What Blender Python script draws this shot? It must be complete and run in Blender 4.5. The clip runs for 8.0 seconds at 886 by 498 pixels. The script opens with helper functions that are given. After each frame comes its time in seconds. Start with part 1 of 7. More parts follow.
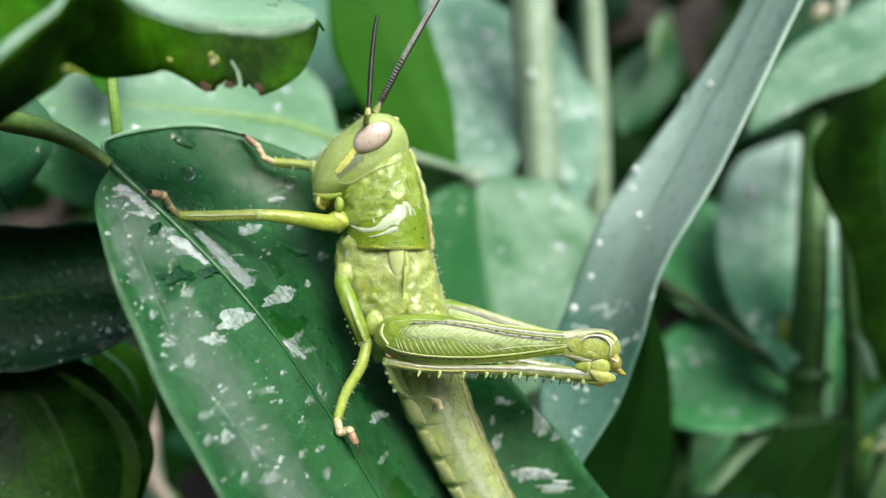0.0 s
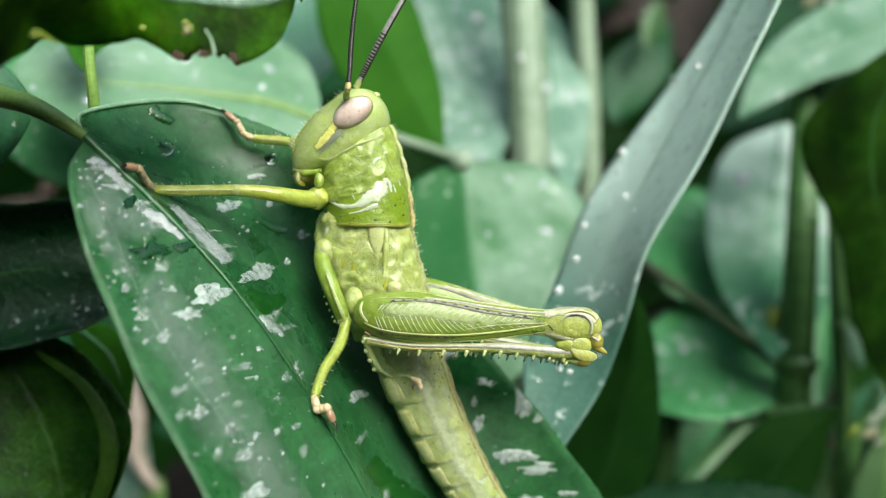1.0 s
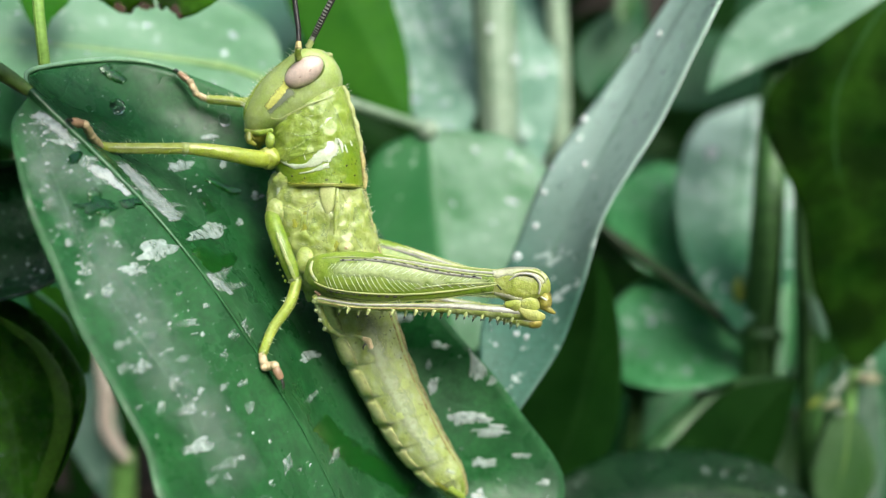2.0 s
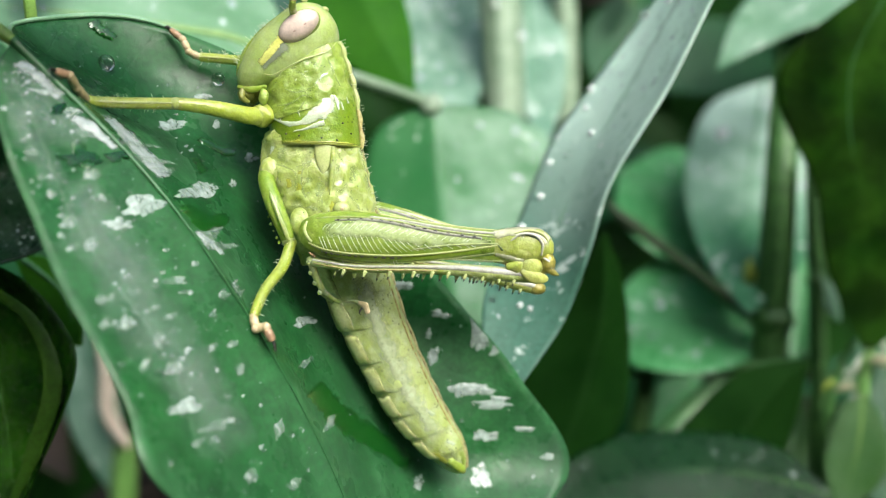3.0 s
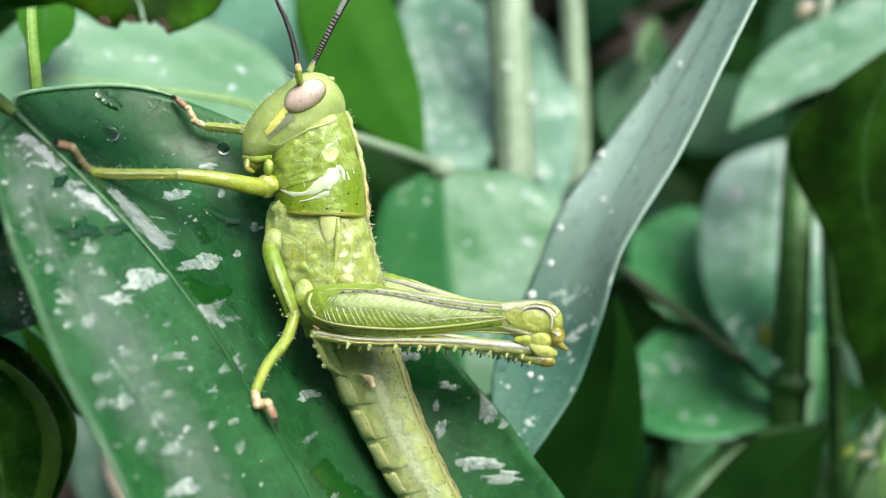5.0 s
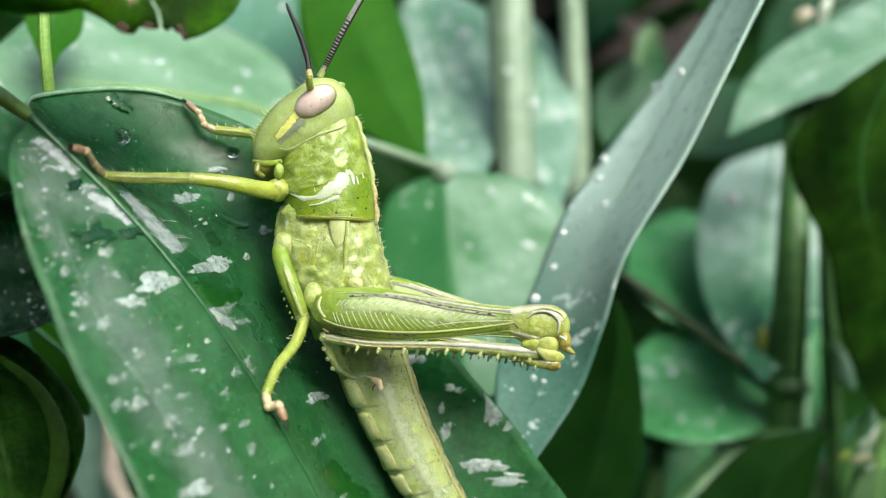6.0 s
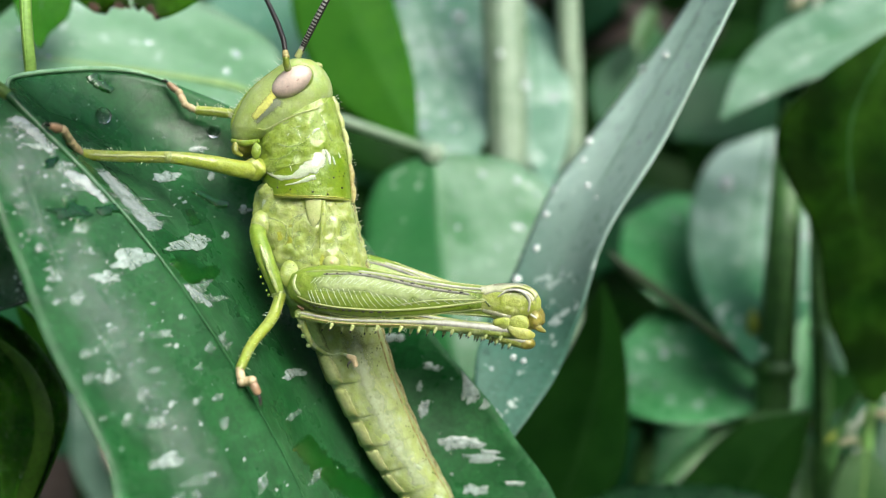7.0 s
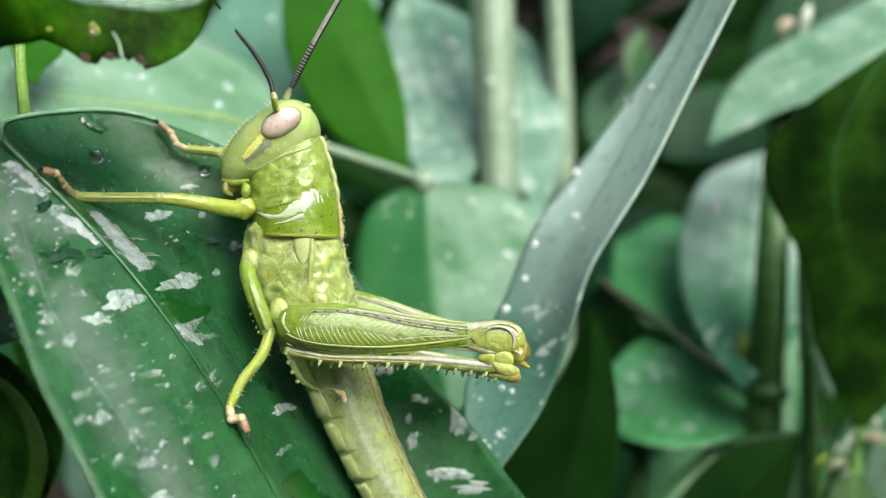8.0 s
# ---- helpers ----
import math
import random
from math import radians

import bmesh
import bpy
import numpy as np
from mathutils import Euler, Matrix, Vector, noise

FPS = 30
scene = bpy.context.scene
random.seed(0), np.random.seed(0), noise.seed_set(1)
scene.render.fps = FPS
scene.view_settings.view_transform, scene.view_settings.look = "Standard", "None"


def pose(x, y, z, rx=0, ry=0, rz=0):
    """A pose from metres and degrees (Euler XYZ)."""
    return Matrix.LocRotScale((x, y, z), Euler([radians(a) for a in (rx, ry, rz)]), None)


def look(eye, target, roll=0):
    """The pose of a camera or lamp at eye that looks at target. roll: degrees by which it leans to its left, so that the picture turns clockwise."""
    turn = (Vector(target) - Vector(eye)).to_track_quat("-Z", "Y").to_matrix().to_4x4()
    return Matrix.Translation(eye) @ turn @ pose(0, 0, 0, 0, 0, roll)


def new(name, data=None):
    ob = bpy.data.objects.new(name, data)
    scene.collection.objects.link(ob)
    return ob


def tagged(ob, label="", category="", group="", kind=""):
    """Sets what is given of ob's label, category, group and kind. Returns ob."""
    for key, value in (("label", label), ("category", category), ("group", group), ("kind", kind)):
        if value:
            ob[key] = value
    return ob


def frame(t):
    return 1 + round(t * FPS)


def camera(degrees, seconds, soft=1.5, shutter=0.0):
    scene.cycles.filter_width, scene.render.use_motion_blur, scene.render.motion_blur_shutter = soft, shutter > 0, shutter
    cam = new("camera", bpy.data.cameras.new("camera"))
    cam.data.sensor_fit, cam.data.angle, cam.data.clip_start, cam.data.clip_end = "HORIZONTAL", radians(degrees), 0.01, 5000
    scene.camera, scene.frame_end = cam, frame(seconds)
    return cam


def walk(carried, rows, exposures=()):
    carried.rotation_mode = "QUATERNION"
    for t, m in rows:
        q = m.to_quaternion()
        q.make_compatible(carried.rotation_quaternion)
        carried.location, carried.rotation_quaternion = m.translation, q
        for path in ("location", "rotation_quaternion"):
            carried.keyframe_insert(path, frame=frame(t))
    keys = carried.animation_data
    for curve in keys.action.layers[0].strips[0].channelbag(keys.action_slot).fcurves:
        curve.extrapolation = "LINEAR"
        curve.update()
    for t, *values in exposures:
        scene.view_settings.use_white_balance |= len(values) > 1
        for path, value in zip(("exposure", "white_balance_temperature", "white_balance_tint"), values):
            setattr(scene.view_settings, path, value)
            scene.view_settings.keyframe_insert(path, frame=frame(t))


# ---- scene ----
U = 0.0007                      # one drawing unit in metres
EYE, TILT = 0.34, -18.0         # the first eye's height, and its look downwards
SITE = pose(0, 0, EYE, TILT) @ Matrix.Scale(U, 4)      # drawing space: x right, y ahead, z up of the first eye

cam = camera(46.9, 8.0, soft=1.1)
cam.data.dof.use_dof = True
cam.data.dof.focus_distance = 114 * U
cam.data.dof.aperture_fstop = 22.0
ROWS = [
    (0.0, 0.00, -0.00, 0.00, 0.00, 0.00, 0.00),
    (0.5, 0.70, 1.24, -1.36, -0.07, -0.22, 0.09),
    (1.0, 1.68, 1.42, -1.83, -0.28, -0.39, 0.29),
    (1.5, 2.37, 0.81, -2.25, -0.50, -0.82, 0.55),
    (2.0, 5.77, 1.02, -4.37, -1.08, -1.36, 0.60),
    (2.2, 7.17, 2.54, -6.11, -1.27, -1.75, 0.60),
    (3.3, 7.08, 7.53, -9.85, -0.35, -1.27, 0.75),
    (3.5, 8.29, 10.19, -10.62, -0.52, -1.16, 0.70),
    (4.0, 8.02, 11.95, -10.60, -0.24, -0.19, 0.53),
    (4.5, 6.94, 11.08, -9.79, -0.03, 0.41, 0.62),
    (5.0, 7.87, 7.41, -6.71, 0.30, 1.57, 0.74),
    (5.2, 8.35, 6.42, -6.13, 0.12, 1.74, 0.84),
    (6.3, 5.65, 5.87, -6.47, -0.33, 1.42, 1.28),
    (6.5, 6.94, 4.80, -6.22, -0.76, 1.00, 1.67),
    (7.0, 10.15, 4.67, -6.92, 0.43, 0.75, 1.39),
    (7.5, 12.63, 4.23, -6.44, 0.49, 1.42, 1.12),
    (8.0, 11.48, 2.38, -4.28, 0.34, 1.53, 1.05),
]
walk(cam, [(t, pose(0, 0, EYE, TILT) @ pose(U * x, U * y, U * z, 90 + pitch, 0, yaw) @ pose(0, 0, 0, 0, 0, roll))
           for t, x, y, z, yaw, pitch, roll in ROWS], exposures=[(0, 0.92, 6060, 0), (2, 0.92, 6060, 0), (3.5, 1.13, 6060, 0), (5, 1.05, 6060, 0), (8, 0.93, 6060, 0)])

# ---- light: open shade under a bright sky ----
world = bpy.data.worlds.new("world")
scene.world = world
world.use_nodes = True
wn = world.node_tree
sky = wn.nodes.new("ShaderNodeTexSky")
sky.sky_type, sky.sun_disc = "NISHITA", False
sky.sun_elevation, sky.sun_rotation = radians(52), radians(145)
sky.air_density, sky.dust_density, sky.ozone_density = 1.0, 7.0, 0.6
wn.links.new(sky.outputs[0], wn.nodes["Background"].inputs[0])
wn.nodes["Background"].inputs[1].default_value = 0.15
sun = new("sun", bpy.data.lights.new("sun", "SUN"))
sun.data.energy, sun.data.angle, sun.data.color = 1.6, radians(40), (1.0, 0.97, 0.92)
sun.matrix_world = look((0, 0, 0), (-0.38, 0.48, -0.79))


# ---- materials ----
def nodes(name):
    m = bpy.data.materials.new(name)
    m.use_nodes = True
    return m, m.node_tree, m.node_tree.nodes["Principled BSDF"]


def link(nt, a, b):
    nt.links.new(a, b)


def units(nt, kind="Object"):
    """Object coordinates in drawing units."""
    tc = nt.nodes.new("ShaderNodeTexCoord")
    mp = nt.nodes.new("ShaderNodeMapping")
    mp.inputs["Scale"].default_value = (1 / U,) * 3
    link(nt, tc.outputs[kind], mp.inputs[0])
    return mp.outputs[0]


def noise_of(nt, co, scale, detail=4.0, rough=0.55):
    n = nt.nodes.new("ShaderNodeTexNoise")
    n.inputs["Scale"].default_value, n.inputs["Detail"].default_value, n.inputs["Roughness"].default_value = scale, detail, rough
    link(nt, co, n.inputs["Vector"])
    return n.outputs["Fac"]


def ramp(nt, fac, *stops):
    r = nt.nodes.new("ShaderNodeValToRGB")
    while len(r.color_ramp.elements) < len(stops):
        r.color_ramp.elements.new(0.5)
    for e, (p, c) in zip(r.color_ramp.elements, stops):
        e.position = p
        e.color = (c, c, c, 1) if isinstance(c, (int, float)) else (*c, 1)
    link(nt, fac, r.inputs[0])
    return r.outputs[0]


def mixed(nt, fac, a, b, mode="MIX"):
    x = nt.nodes.new("ShaderNodeMix")
    x.data_type, x.blend_type = "RGBA", mode
    for sock, v in ((x.inputs["Factor"], fac), (x.inputs[6], a), (x.inputs[7], b)):
        if isinstance(v, (int, float)):
            sock.default_value = v
        elif isinstance(v, tuple):
            sock.default_value = (*v, 1)
        else:
            link(nt, v, sock)
    return x.outputs[2]


def maths(nt, op, a, b=0.0, clamp=False):
    x = nt.nodes.new("ShaderNodeMath")
    x.operation, x.use_clamp = op, clamp
    for sock, v in zip(x.inputs, (a, b)):
        if isinstance(v, (int, float)):
            sock.default_value = v
        else:
            link(nt, v, sock)
    return x.outputs[0]


def bumped(nt, bsdf, height, strength=0.3, dist=0.3):
    b = nt.nodes.new("ShaderNodeBump")
    b.inputs["Strength"].default_value, b.inputs["Distance"].default_value = strength, dist * U
    link(nt, height, b.inputs["Height"])
    link(nt, b.outputs[0], bsdf.inputs["Normal"])


def leaf_material(name, dark, light, rough=0.38, through_light=0.3, spots=0.0, veins=9.0, vein_tint=0.5, sheen=0.0, sheen_low=0.15, sheen_tint=(0.52, 0.66, 0.58), brown=0.0, gloss=0.5, mottle=0.0, relief=0.35, grain=0.8, wet=False, sheen_fade=False, half_sheen=False, base_sheen=False):
    m, nt, p = nodes(name)
    co = units(nt)
    tc = nt.nodes.new("ShaderNodeTexCoord")
    sep = nt.nodes.new("ShaderNodeSeparateXYZ")
    link(nt, tc.outputs["UV"], sep.inputs[0])
    s, v = sep.outputs[0], maths(nt, "ABSOLUTE", maths(nt, "SUBTRACT", maths(nt, "MULTIPLY", sep.outputs[1], 2.0), 1.0))
    body = ramp(nt, noise_of(nt, co, 0.09, 5), (0.3, dark), (0.7, light))
    fine = ramp(nt, noise_of(nt, co, 1.6, 3), (0.3, 0.82), (0.7, 1.12))
    col = mixed(nt, 1.0, body, fine, "MULTIPLY")
    # side veins run forward from the midrib
    wob = maths(nt, "MULTIPLY", noise_of(nt, co, 0.12, 2), 0.5)
    ph = maths(nt, "ADD", maths(nt, "MULTIPLY", maths(nt, "SUBTRACT", s, maths(nt, "MULTIPLY", maths(nt, "POWER", v, 1.4), 0.16)), veins), wob)
    fr = maths(nt, "ABSOLUTE", maths(nt, "SUBTRACT", maths(nt, "FRACT", ph), 0.5))
    line = ramp(nt, fr, (0.0, 1.0), (0.035, 0.0))
    mid = ramp(nt, v, (0.0, 1.0), (0.05, 0.0))
    vein = maths(nt, "MAXIMUM", maths(nt, "MULTIPLY", line, 0.5), mid)
    pale = tuple(min(1, c * 1.7 + 0.035) for c in light)
    col = mixed(nt, maths(nt, "MULTIPLY", vein, vein_tint), col, pale)
    # net of fine veins
    vor = nt.nodes.new("ShaderNodeTexVoronoi")
    vor.feature = "DISTANCE_TO_EDGE"
    vor.inputs["Scale"].default_value = 0.55
    link(nt, co, vor.inputs["Vector"])
    net = ramp(nt, vor.outputs["Distance"], (0.0, 0.0), (0.12, 1.0))
    col = mixed(nt, 0.10, col, mixed(nt, 1.0, col, net, "MULTIPLY"))
    rgh = ramp(nt, noise_of(nt, co, 0.35, 4), (0.3, rough * 0.75), (0.75, min(1, rough * 1.35)))
    # pale wet spots, the sky's blurred sheen put into their colour
    if spots:
        patch = noise_of(nt, co, 0.34, 3.5, 0.62)
        big = noise_of(nt, co, 0.07, 2)
        mask = ramp(nt, maths(nt, "ADD", patch, maths(nt, "MULTIPLY", maths(nt, "SUBTRACT", big, 0.5), 0.5)), (0.66 - 0.1 * spots, 0.0), (0.69 - 0.1 * spots, 1.0))
        inner = ramp(nt, noise_of(nt, co, 2.6, 3), (0.25, 0.35), (0.6, 1.0))
        mk = maths(nt, "MULTIPLY", mask, maths(nt, "MULTIPLY", inner, 0.75))
        col = mixed(nt, mk, col, (0.62, 0.68, 0.66))
        rgh = mixed(nt, mask, rgh, (0.22, 0.22, 0.22))
    if wet:                             # smooth wet zones among drier ones
        zone = noise_of(nt, co, 0.16, 4, 0.6)
        rgh = mixed(nt, ramp(nt, zone, (0.42, 0.0), (0.58, 1.0)), rgh, (0.5, 0.5, 0.5))
        col = mixed(nt, 1.0, col, ramp(nt, noise_of(nt, co, 0.3, 5, 0.65), (0.3, 0.70), (0.7, 1.25)), "MULTIPLY")
    # the leaf's sheen of sky light is mixed into its base colour
    if sheen:
        haze = ramp(nt, noise_of(nt, co, 0.075, 4, 0.55), (0.36, sheen_low), (0.64, 1.15))
        if base_sheen:                   # painted sky sheen, stronger towards the base
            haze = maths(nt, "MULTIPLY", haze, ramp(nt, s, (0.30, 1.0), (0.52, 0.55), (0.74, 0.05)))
        if half_sheen:                   # sky reflection painted on one half of the leaf
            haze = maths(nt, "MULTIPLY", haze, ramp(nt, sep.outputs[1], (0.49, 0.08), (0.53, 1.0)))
        col = mixed(nt, maths(nt, "MULTIPLY", haze, sheen), col, sheen_tint)
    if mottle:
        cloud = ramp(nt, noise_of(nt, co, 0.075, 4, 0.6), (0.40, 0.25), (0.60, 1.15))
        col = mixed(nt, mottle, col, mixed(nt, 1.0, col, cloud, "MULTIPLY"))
    if brown:
        scar = ramp(nt, noise_of(nt, co, 0.22, 4), (0.60, 0.0), (0.68, 1.0))
        col = mixed(nt, maths(nt, "MULTIPLY", scar, brown), col, (0.16, 0.13, 0.02))
    link(nt, col, p.inputs["Base Color"])
    link(nt, rgh, p.inputs["Roughness"])
    p.inputs["Specular IOR Level"].default_value = gloss
    h = maths(nt, "ADD", maths(nt, "MULTIPLY", vein, -0.6 * min(1.0, vein_tint * 3)), maths(nt, "MULTIPLY", noise_of(nt, co, grain, 7, 0.62), 0.7))
    bumped(nt, p, h, relief, 0.5)
    tr = nt.nodes.new("ShaderNodeBsdfTranslucent")
    hue = mixed(nt, 1.0, col, (0.9, 1.3, 0.25), "MULTIPLY")
    link(nt, hue, tr.inputs["Color"])
    mx = nt.nodes.new("ShaderNodeMixShader")
    mx.inputs[0].default_value = through_light
    link(nt, p.outputs[0], mx.inputs[1])
    link(nt, tr.outputs[0], mx.inputs[2])
    out = mx.outputs[0]
    if sheen_fade:                       # the painted sheen fades in from one side
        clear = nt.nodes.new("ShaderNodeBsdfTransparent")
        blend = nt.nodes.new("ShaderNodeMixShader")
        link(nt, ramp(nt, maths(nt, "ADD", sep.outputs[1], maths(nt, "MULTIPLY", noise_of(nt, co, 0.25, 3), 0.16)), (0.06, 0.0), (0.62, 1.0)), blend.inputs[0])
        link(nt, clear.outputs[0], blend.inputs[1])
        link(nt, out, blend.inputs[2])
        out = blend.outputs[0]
    link(nt, out, nt.nodes["Material Output"].inputs[0])
    return m


def fading(nt, p, co, most, rim_width):
    """Thins a plate out towards its own rim, unevenly."""
    tc = nt.nodes.new("ShaderNodeTexCoord")
    sep = nt.nodes.new("ShaderNodeSeparateXYZ")
    link(nt, tc.outputs["UV"], sep.inputs[0])
    e = [maths(nt, "SUBTRACT", 1.0, maths(nt, "ABSOLUTE", maths(nt, "SUBTRACT", maths(nt, "MULTIPLY", c, 2.0), 1.0))) for c in sep.outputs[:2]]
    rim = maths(nt, "MINIMUM", maths(nt, "MULTIPLY", e[0], 3.0), e[1])
    cover = maths(nt, "MULTIPLY", rim, maths(nt, "ADD", 0.45, noise_of(nt, co, 1.6, 3)))
    link(nt, ramp(nt, cover, (0.05, 0.0), (rim_width, most)), p.inputs["Alpha"])


def plain_material(name, a, b, scale=0.6, rough=0.45, bump=0.25, coat=0.0, specks=None, sss=0.0, bump_scale=2.0, soft=0.0, rim=0.7):
    m, nt, p = nodes(name)
    co = units(nt)
    col = ramp(nt, noise_of(nt, co, scale, 4), (0.32, a), (0.68, b))
    col = mixed(nt, 1.0, col, ramp(nt, noise_of(nt, co, scale * 7, 3), (0.3, 0.85), (0.7, 1.1)), "MULTIPLY")
    if specks:
        vor = nt.nodes.new("ShaderNodeTexVoronoi")
        vor.inputs["Scale"].default_value = specks[0]
        link(nt, co, vor.inputs["Vector"])
        dot = ramp(nt, vor.outputs["Distance"], (0.10, 1.0), (0.17, 0.0))
        pick = ramp(nt, noise_of(nt, co, 0.5, 2), (0.45, 0.0), (0.55, 1.0))
        col = mixed(nt, maths(nt, "MULTIPLY", dot, maths(nt, "MULTIPLY", pick, specks[2])), col, specks[1])
    link(nt, col, p.inputs["Base Color"])
    p.inputs["Roughness"].default_value = rough
    p.inputs["Coat Weight"].default_value = coat
    p.inputs["Coat Roughness"].default_value = 0.12
    if soft:
        fading(nt, p, co, soft, rim)
    if sss:
        p.inputs["Subsurface Weight"].default_value = sss
        p.inputs["Subsurface Radius"].default_value = (1.0, 1.0, 0.3)
        p.inputs["Subsurface Scale"].default_value = 1.2 * U
    bumped(nt, p, noise_of(nt, co, bump_scale, 4), bump, 0.25)
    return m


def cuticle(name, a, b, pale, dots=0.6, wet=0.5, wrinkle=0.5, grain=1.0, puff=0.0, soft=0.0, rim=0.7):
    """Insect skin: mottled, finely pitted, a little translucent, wet."""
    m, nt, p = nodes(name)
    co = units(nt)
    col = ramp(nt, noise_of(nt, co, 0.3 * grain, 4), (0.3, a), (0.7, b))
    cell = nt.nodes.new("ShaderNodeTexVoronoi")
    cell.feature = "SMOOTH_F1"
    cell.inputs["Scale"].default_value = 1.1 * grain
    link(nt, co, cell.inputs["Vector"])
    blot = ramp(nt, cell.outputs["Distance"], (0.12, 1.0), (0.5, 0.0))
    col = mixed(nt, maths(nt, "MULTIPLY", blot, 0.4), col, pale)
    vor = nt.nodes.new("ShaderNodeTexVoronoi")
    vor.inputs["Scale"].default_value = 1.0 * grain
    link(nt, co, vor.inputs["Vector"])
    dot = ramp(nt, vor.outputs["Distance"], (0.09, 1.0), (0.17, 0.0))
    pick = ramp(nt, noise_of(nt, co, 0.45, 2), (0.44, 0.0), (0.54, 1.0))
    col = mixed(nt, maths(nt, "MULTIPLY", dot, maths(nt, "MULTIPLY", pick, dots)), col, tuple(c * 0.3 for c in a))
    col = mixed(nt, 1.0, col, ramp(nt, noise_of(nt, co, 4.0, 3), (0.3, 0.86), (0.7, 1.08)), "MULTIPLY")
    link(nt, col, p.inputs["Base Color"])
    link(nt, ramp(nt, noise_of(nt, co, 0.8, 3), (0.35, 0.36), (0.7, 0.58)), p.inputs["Roughness"])
    p.inputs["Coat Weight"].default_value, p.inputs["Coat Roughness"].default_value = wet, 0.08
    p.inputs["Subsurface Weight"].default_value = 0.0 if soft else 0.6
    p.inputs["Subsurface Radius"].default_value = (1.0, 1.0, 0.3)
    p.inputs["Subsurface Scale"].default_value = 2.2 * U
    h = maths(nt, "ADD", noise_of(nt, co, 0.9 * grain, 4, 0.6), maths(nt, "MULTIPLY", cell.outputs["Distance"], 0.5))
    if puff:
        warp = nt.nodes.new("ShaderNodeVectorMath")
        wn_ = nt.nodes.new("ShaderNodeTexNoise")
        wn_.inputs["Scale"].default_value = 0.5
        link(nt, co, wn_.inputs["Vector"])
        warp.operation = "MULTIPLY_ADD"
        link(nt, wn_.outputs["Color"], warp.inputs[0])
        warp.inputs[1].default_value = (2.2, 2.2, 2.2)
        link(nt, co, warp.inputs[2])
        big = nt.nodes.new("ShaderNodeTexVoronoi")
        big.feature = "DISTANCE_TO_EDGE"
        big.inputs["Scale"].default_value = 0.42
        link(nt, warp.outputs[0], big.inputs["Vector"])
        edge = ramp(nt, big.outputs["Distance"], (0.0, 0.0), (0.22, 1.0))
        h = maths(nt, "ADD", h, maths(nt, "MULTIPLY", edge, puff))
        line = ramp(nt, big.outputs["Distance"], (0.0, 1.0), (0.07, 0.0))
        link(nt, mixed(nt, maths(nt, "MULTIPLY", line, 0.4), col, pale), p.inputs["Base Color"])
    if soft:
        fading(nt, p, co, soft, rim)
    bumped(nt, p, h, wrinkle, 0.8)
    b2 = nt.nodes.new("ShaderNodeBump")
    b2.inputs["Strength"].default_value, b2.inputs["Distance"].default_value = wrinkle * 0.7, 0.6 * U
    link(nt, maths(nt, "ADD", noise_of(nt, co, 0.55, 3), maths(nt, "MULTIPLY", noise_of(nt, co, 2.2, 3), 0.35)), b2.inputs["Height"])
    link(nt, b2.outputs[0], p.inputs["Coat Normal"])
    return m


def water_material():
    m, nt, p = nodes("water")
    p.inputs["Base Color"].default_value = (1, 1, 1, 1)
    p.inputs["Roughness"].default_value, p.inputs["IOR"].default_value = 0.03, 1.33
    p.inputs["Transmission Weight"].default_value = 1.0
    return m


def mark_material(name, a, b, scale, thin, thick):
    """Sky reflection painted as a broken whitish cover: it changes from thin to thick."""
    m, nt, p = nodes(name)
    co = units(nt)
    link(nt, ramp(nt, noise_of(nt, co, scale * 2.2, 4, 0.65), (0.35, a), (0.65, b)), p.inputs["Base Color"])
    cover = ramp(nt, noise_of(nt, co, scale, 5, 0.68), (0.40, thin), (0.60, thick))
    link(nt, cover, p.inputs["Alpha"])
    p.inputs["Roughness"].default_value = 0.25
    bumped(nt, p, noise_of(nt, co, 2.0, 4), 0.3, 0.25)
    return m


HOST = leaf_material("host_leaf", (0.008, 0.062, 0.014), (0.020, 0.104, 0.024), 0.20, 0.06, veins=8, vein_tint=0.12, sheen=0.035, gloss=0.22, relief=0.3, wet=True)
# DARK, DARK_WET, OLIVE: leaves in shade, the shade put into their colour
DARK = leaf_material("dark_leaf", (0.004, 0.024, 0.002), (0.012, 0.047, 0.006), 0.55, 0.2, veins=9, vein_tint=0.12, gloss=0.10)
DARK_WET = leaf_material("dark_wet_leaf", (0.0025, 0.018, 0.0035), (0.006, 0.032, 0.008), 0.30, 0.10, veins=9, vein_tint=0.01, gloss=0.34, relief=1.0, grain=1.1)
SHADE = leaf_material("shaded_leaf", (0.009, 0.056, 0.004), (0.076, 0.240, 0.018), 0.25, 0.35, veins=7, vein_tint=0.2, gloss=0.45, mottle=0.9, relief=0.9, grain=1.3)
MIDGREEN = leaf_material("mid_leaf", (0.016, 0.095, 0.034), (0.030, 0.140, 0.055), 0.45, 0.25, veins=10, sheen=0.04, vein_tint=0.15, gloss=0.35, spots=-0.1)
GREEN = leaf_material("green_leaf", (0.036, 0.175, 0.046), (0.060, 0.225, 0.072), 0.35, 0.25, veins=10, sheen=0.07, vein_tint=0.15, spots=0.15, gloss=0.25)
# brighter copy of GREEN: light that shadowed leaves lack, put into colour
GREEN_LIT = leaf_material("lit_green_leaf", (0.058, 0.245, 0.078), (0.094, 0.305, 0.116), 0.3, 0.3, veins=10, sheen=0.05, vein_tint=0.15, spots=0.15, gloss=0.35)
HAZY = leaf_material("sky_sheen_leaf", (0.07, 0.185, 0.115), (0.11, 0.24, 0.16), 0.28, 0.25, gloss=0.3, veins=9, vein_tint=0.1, sheen=0.36, spots=0.35)
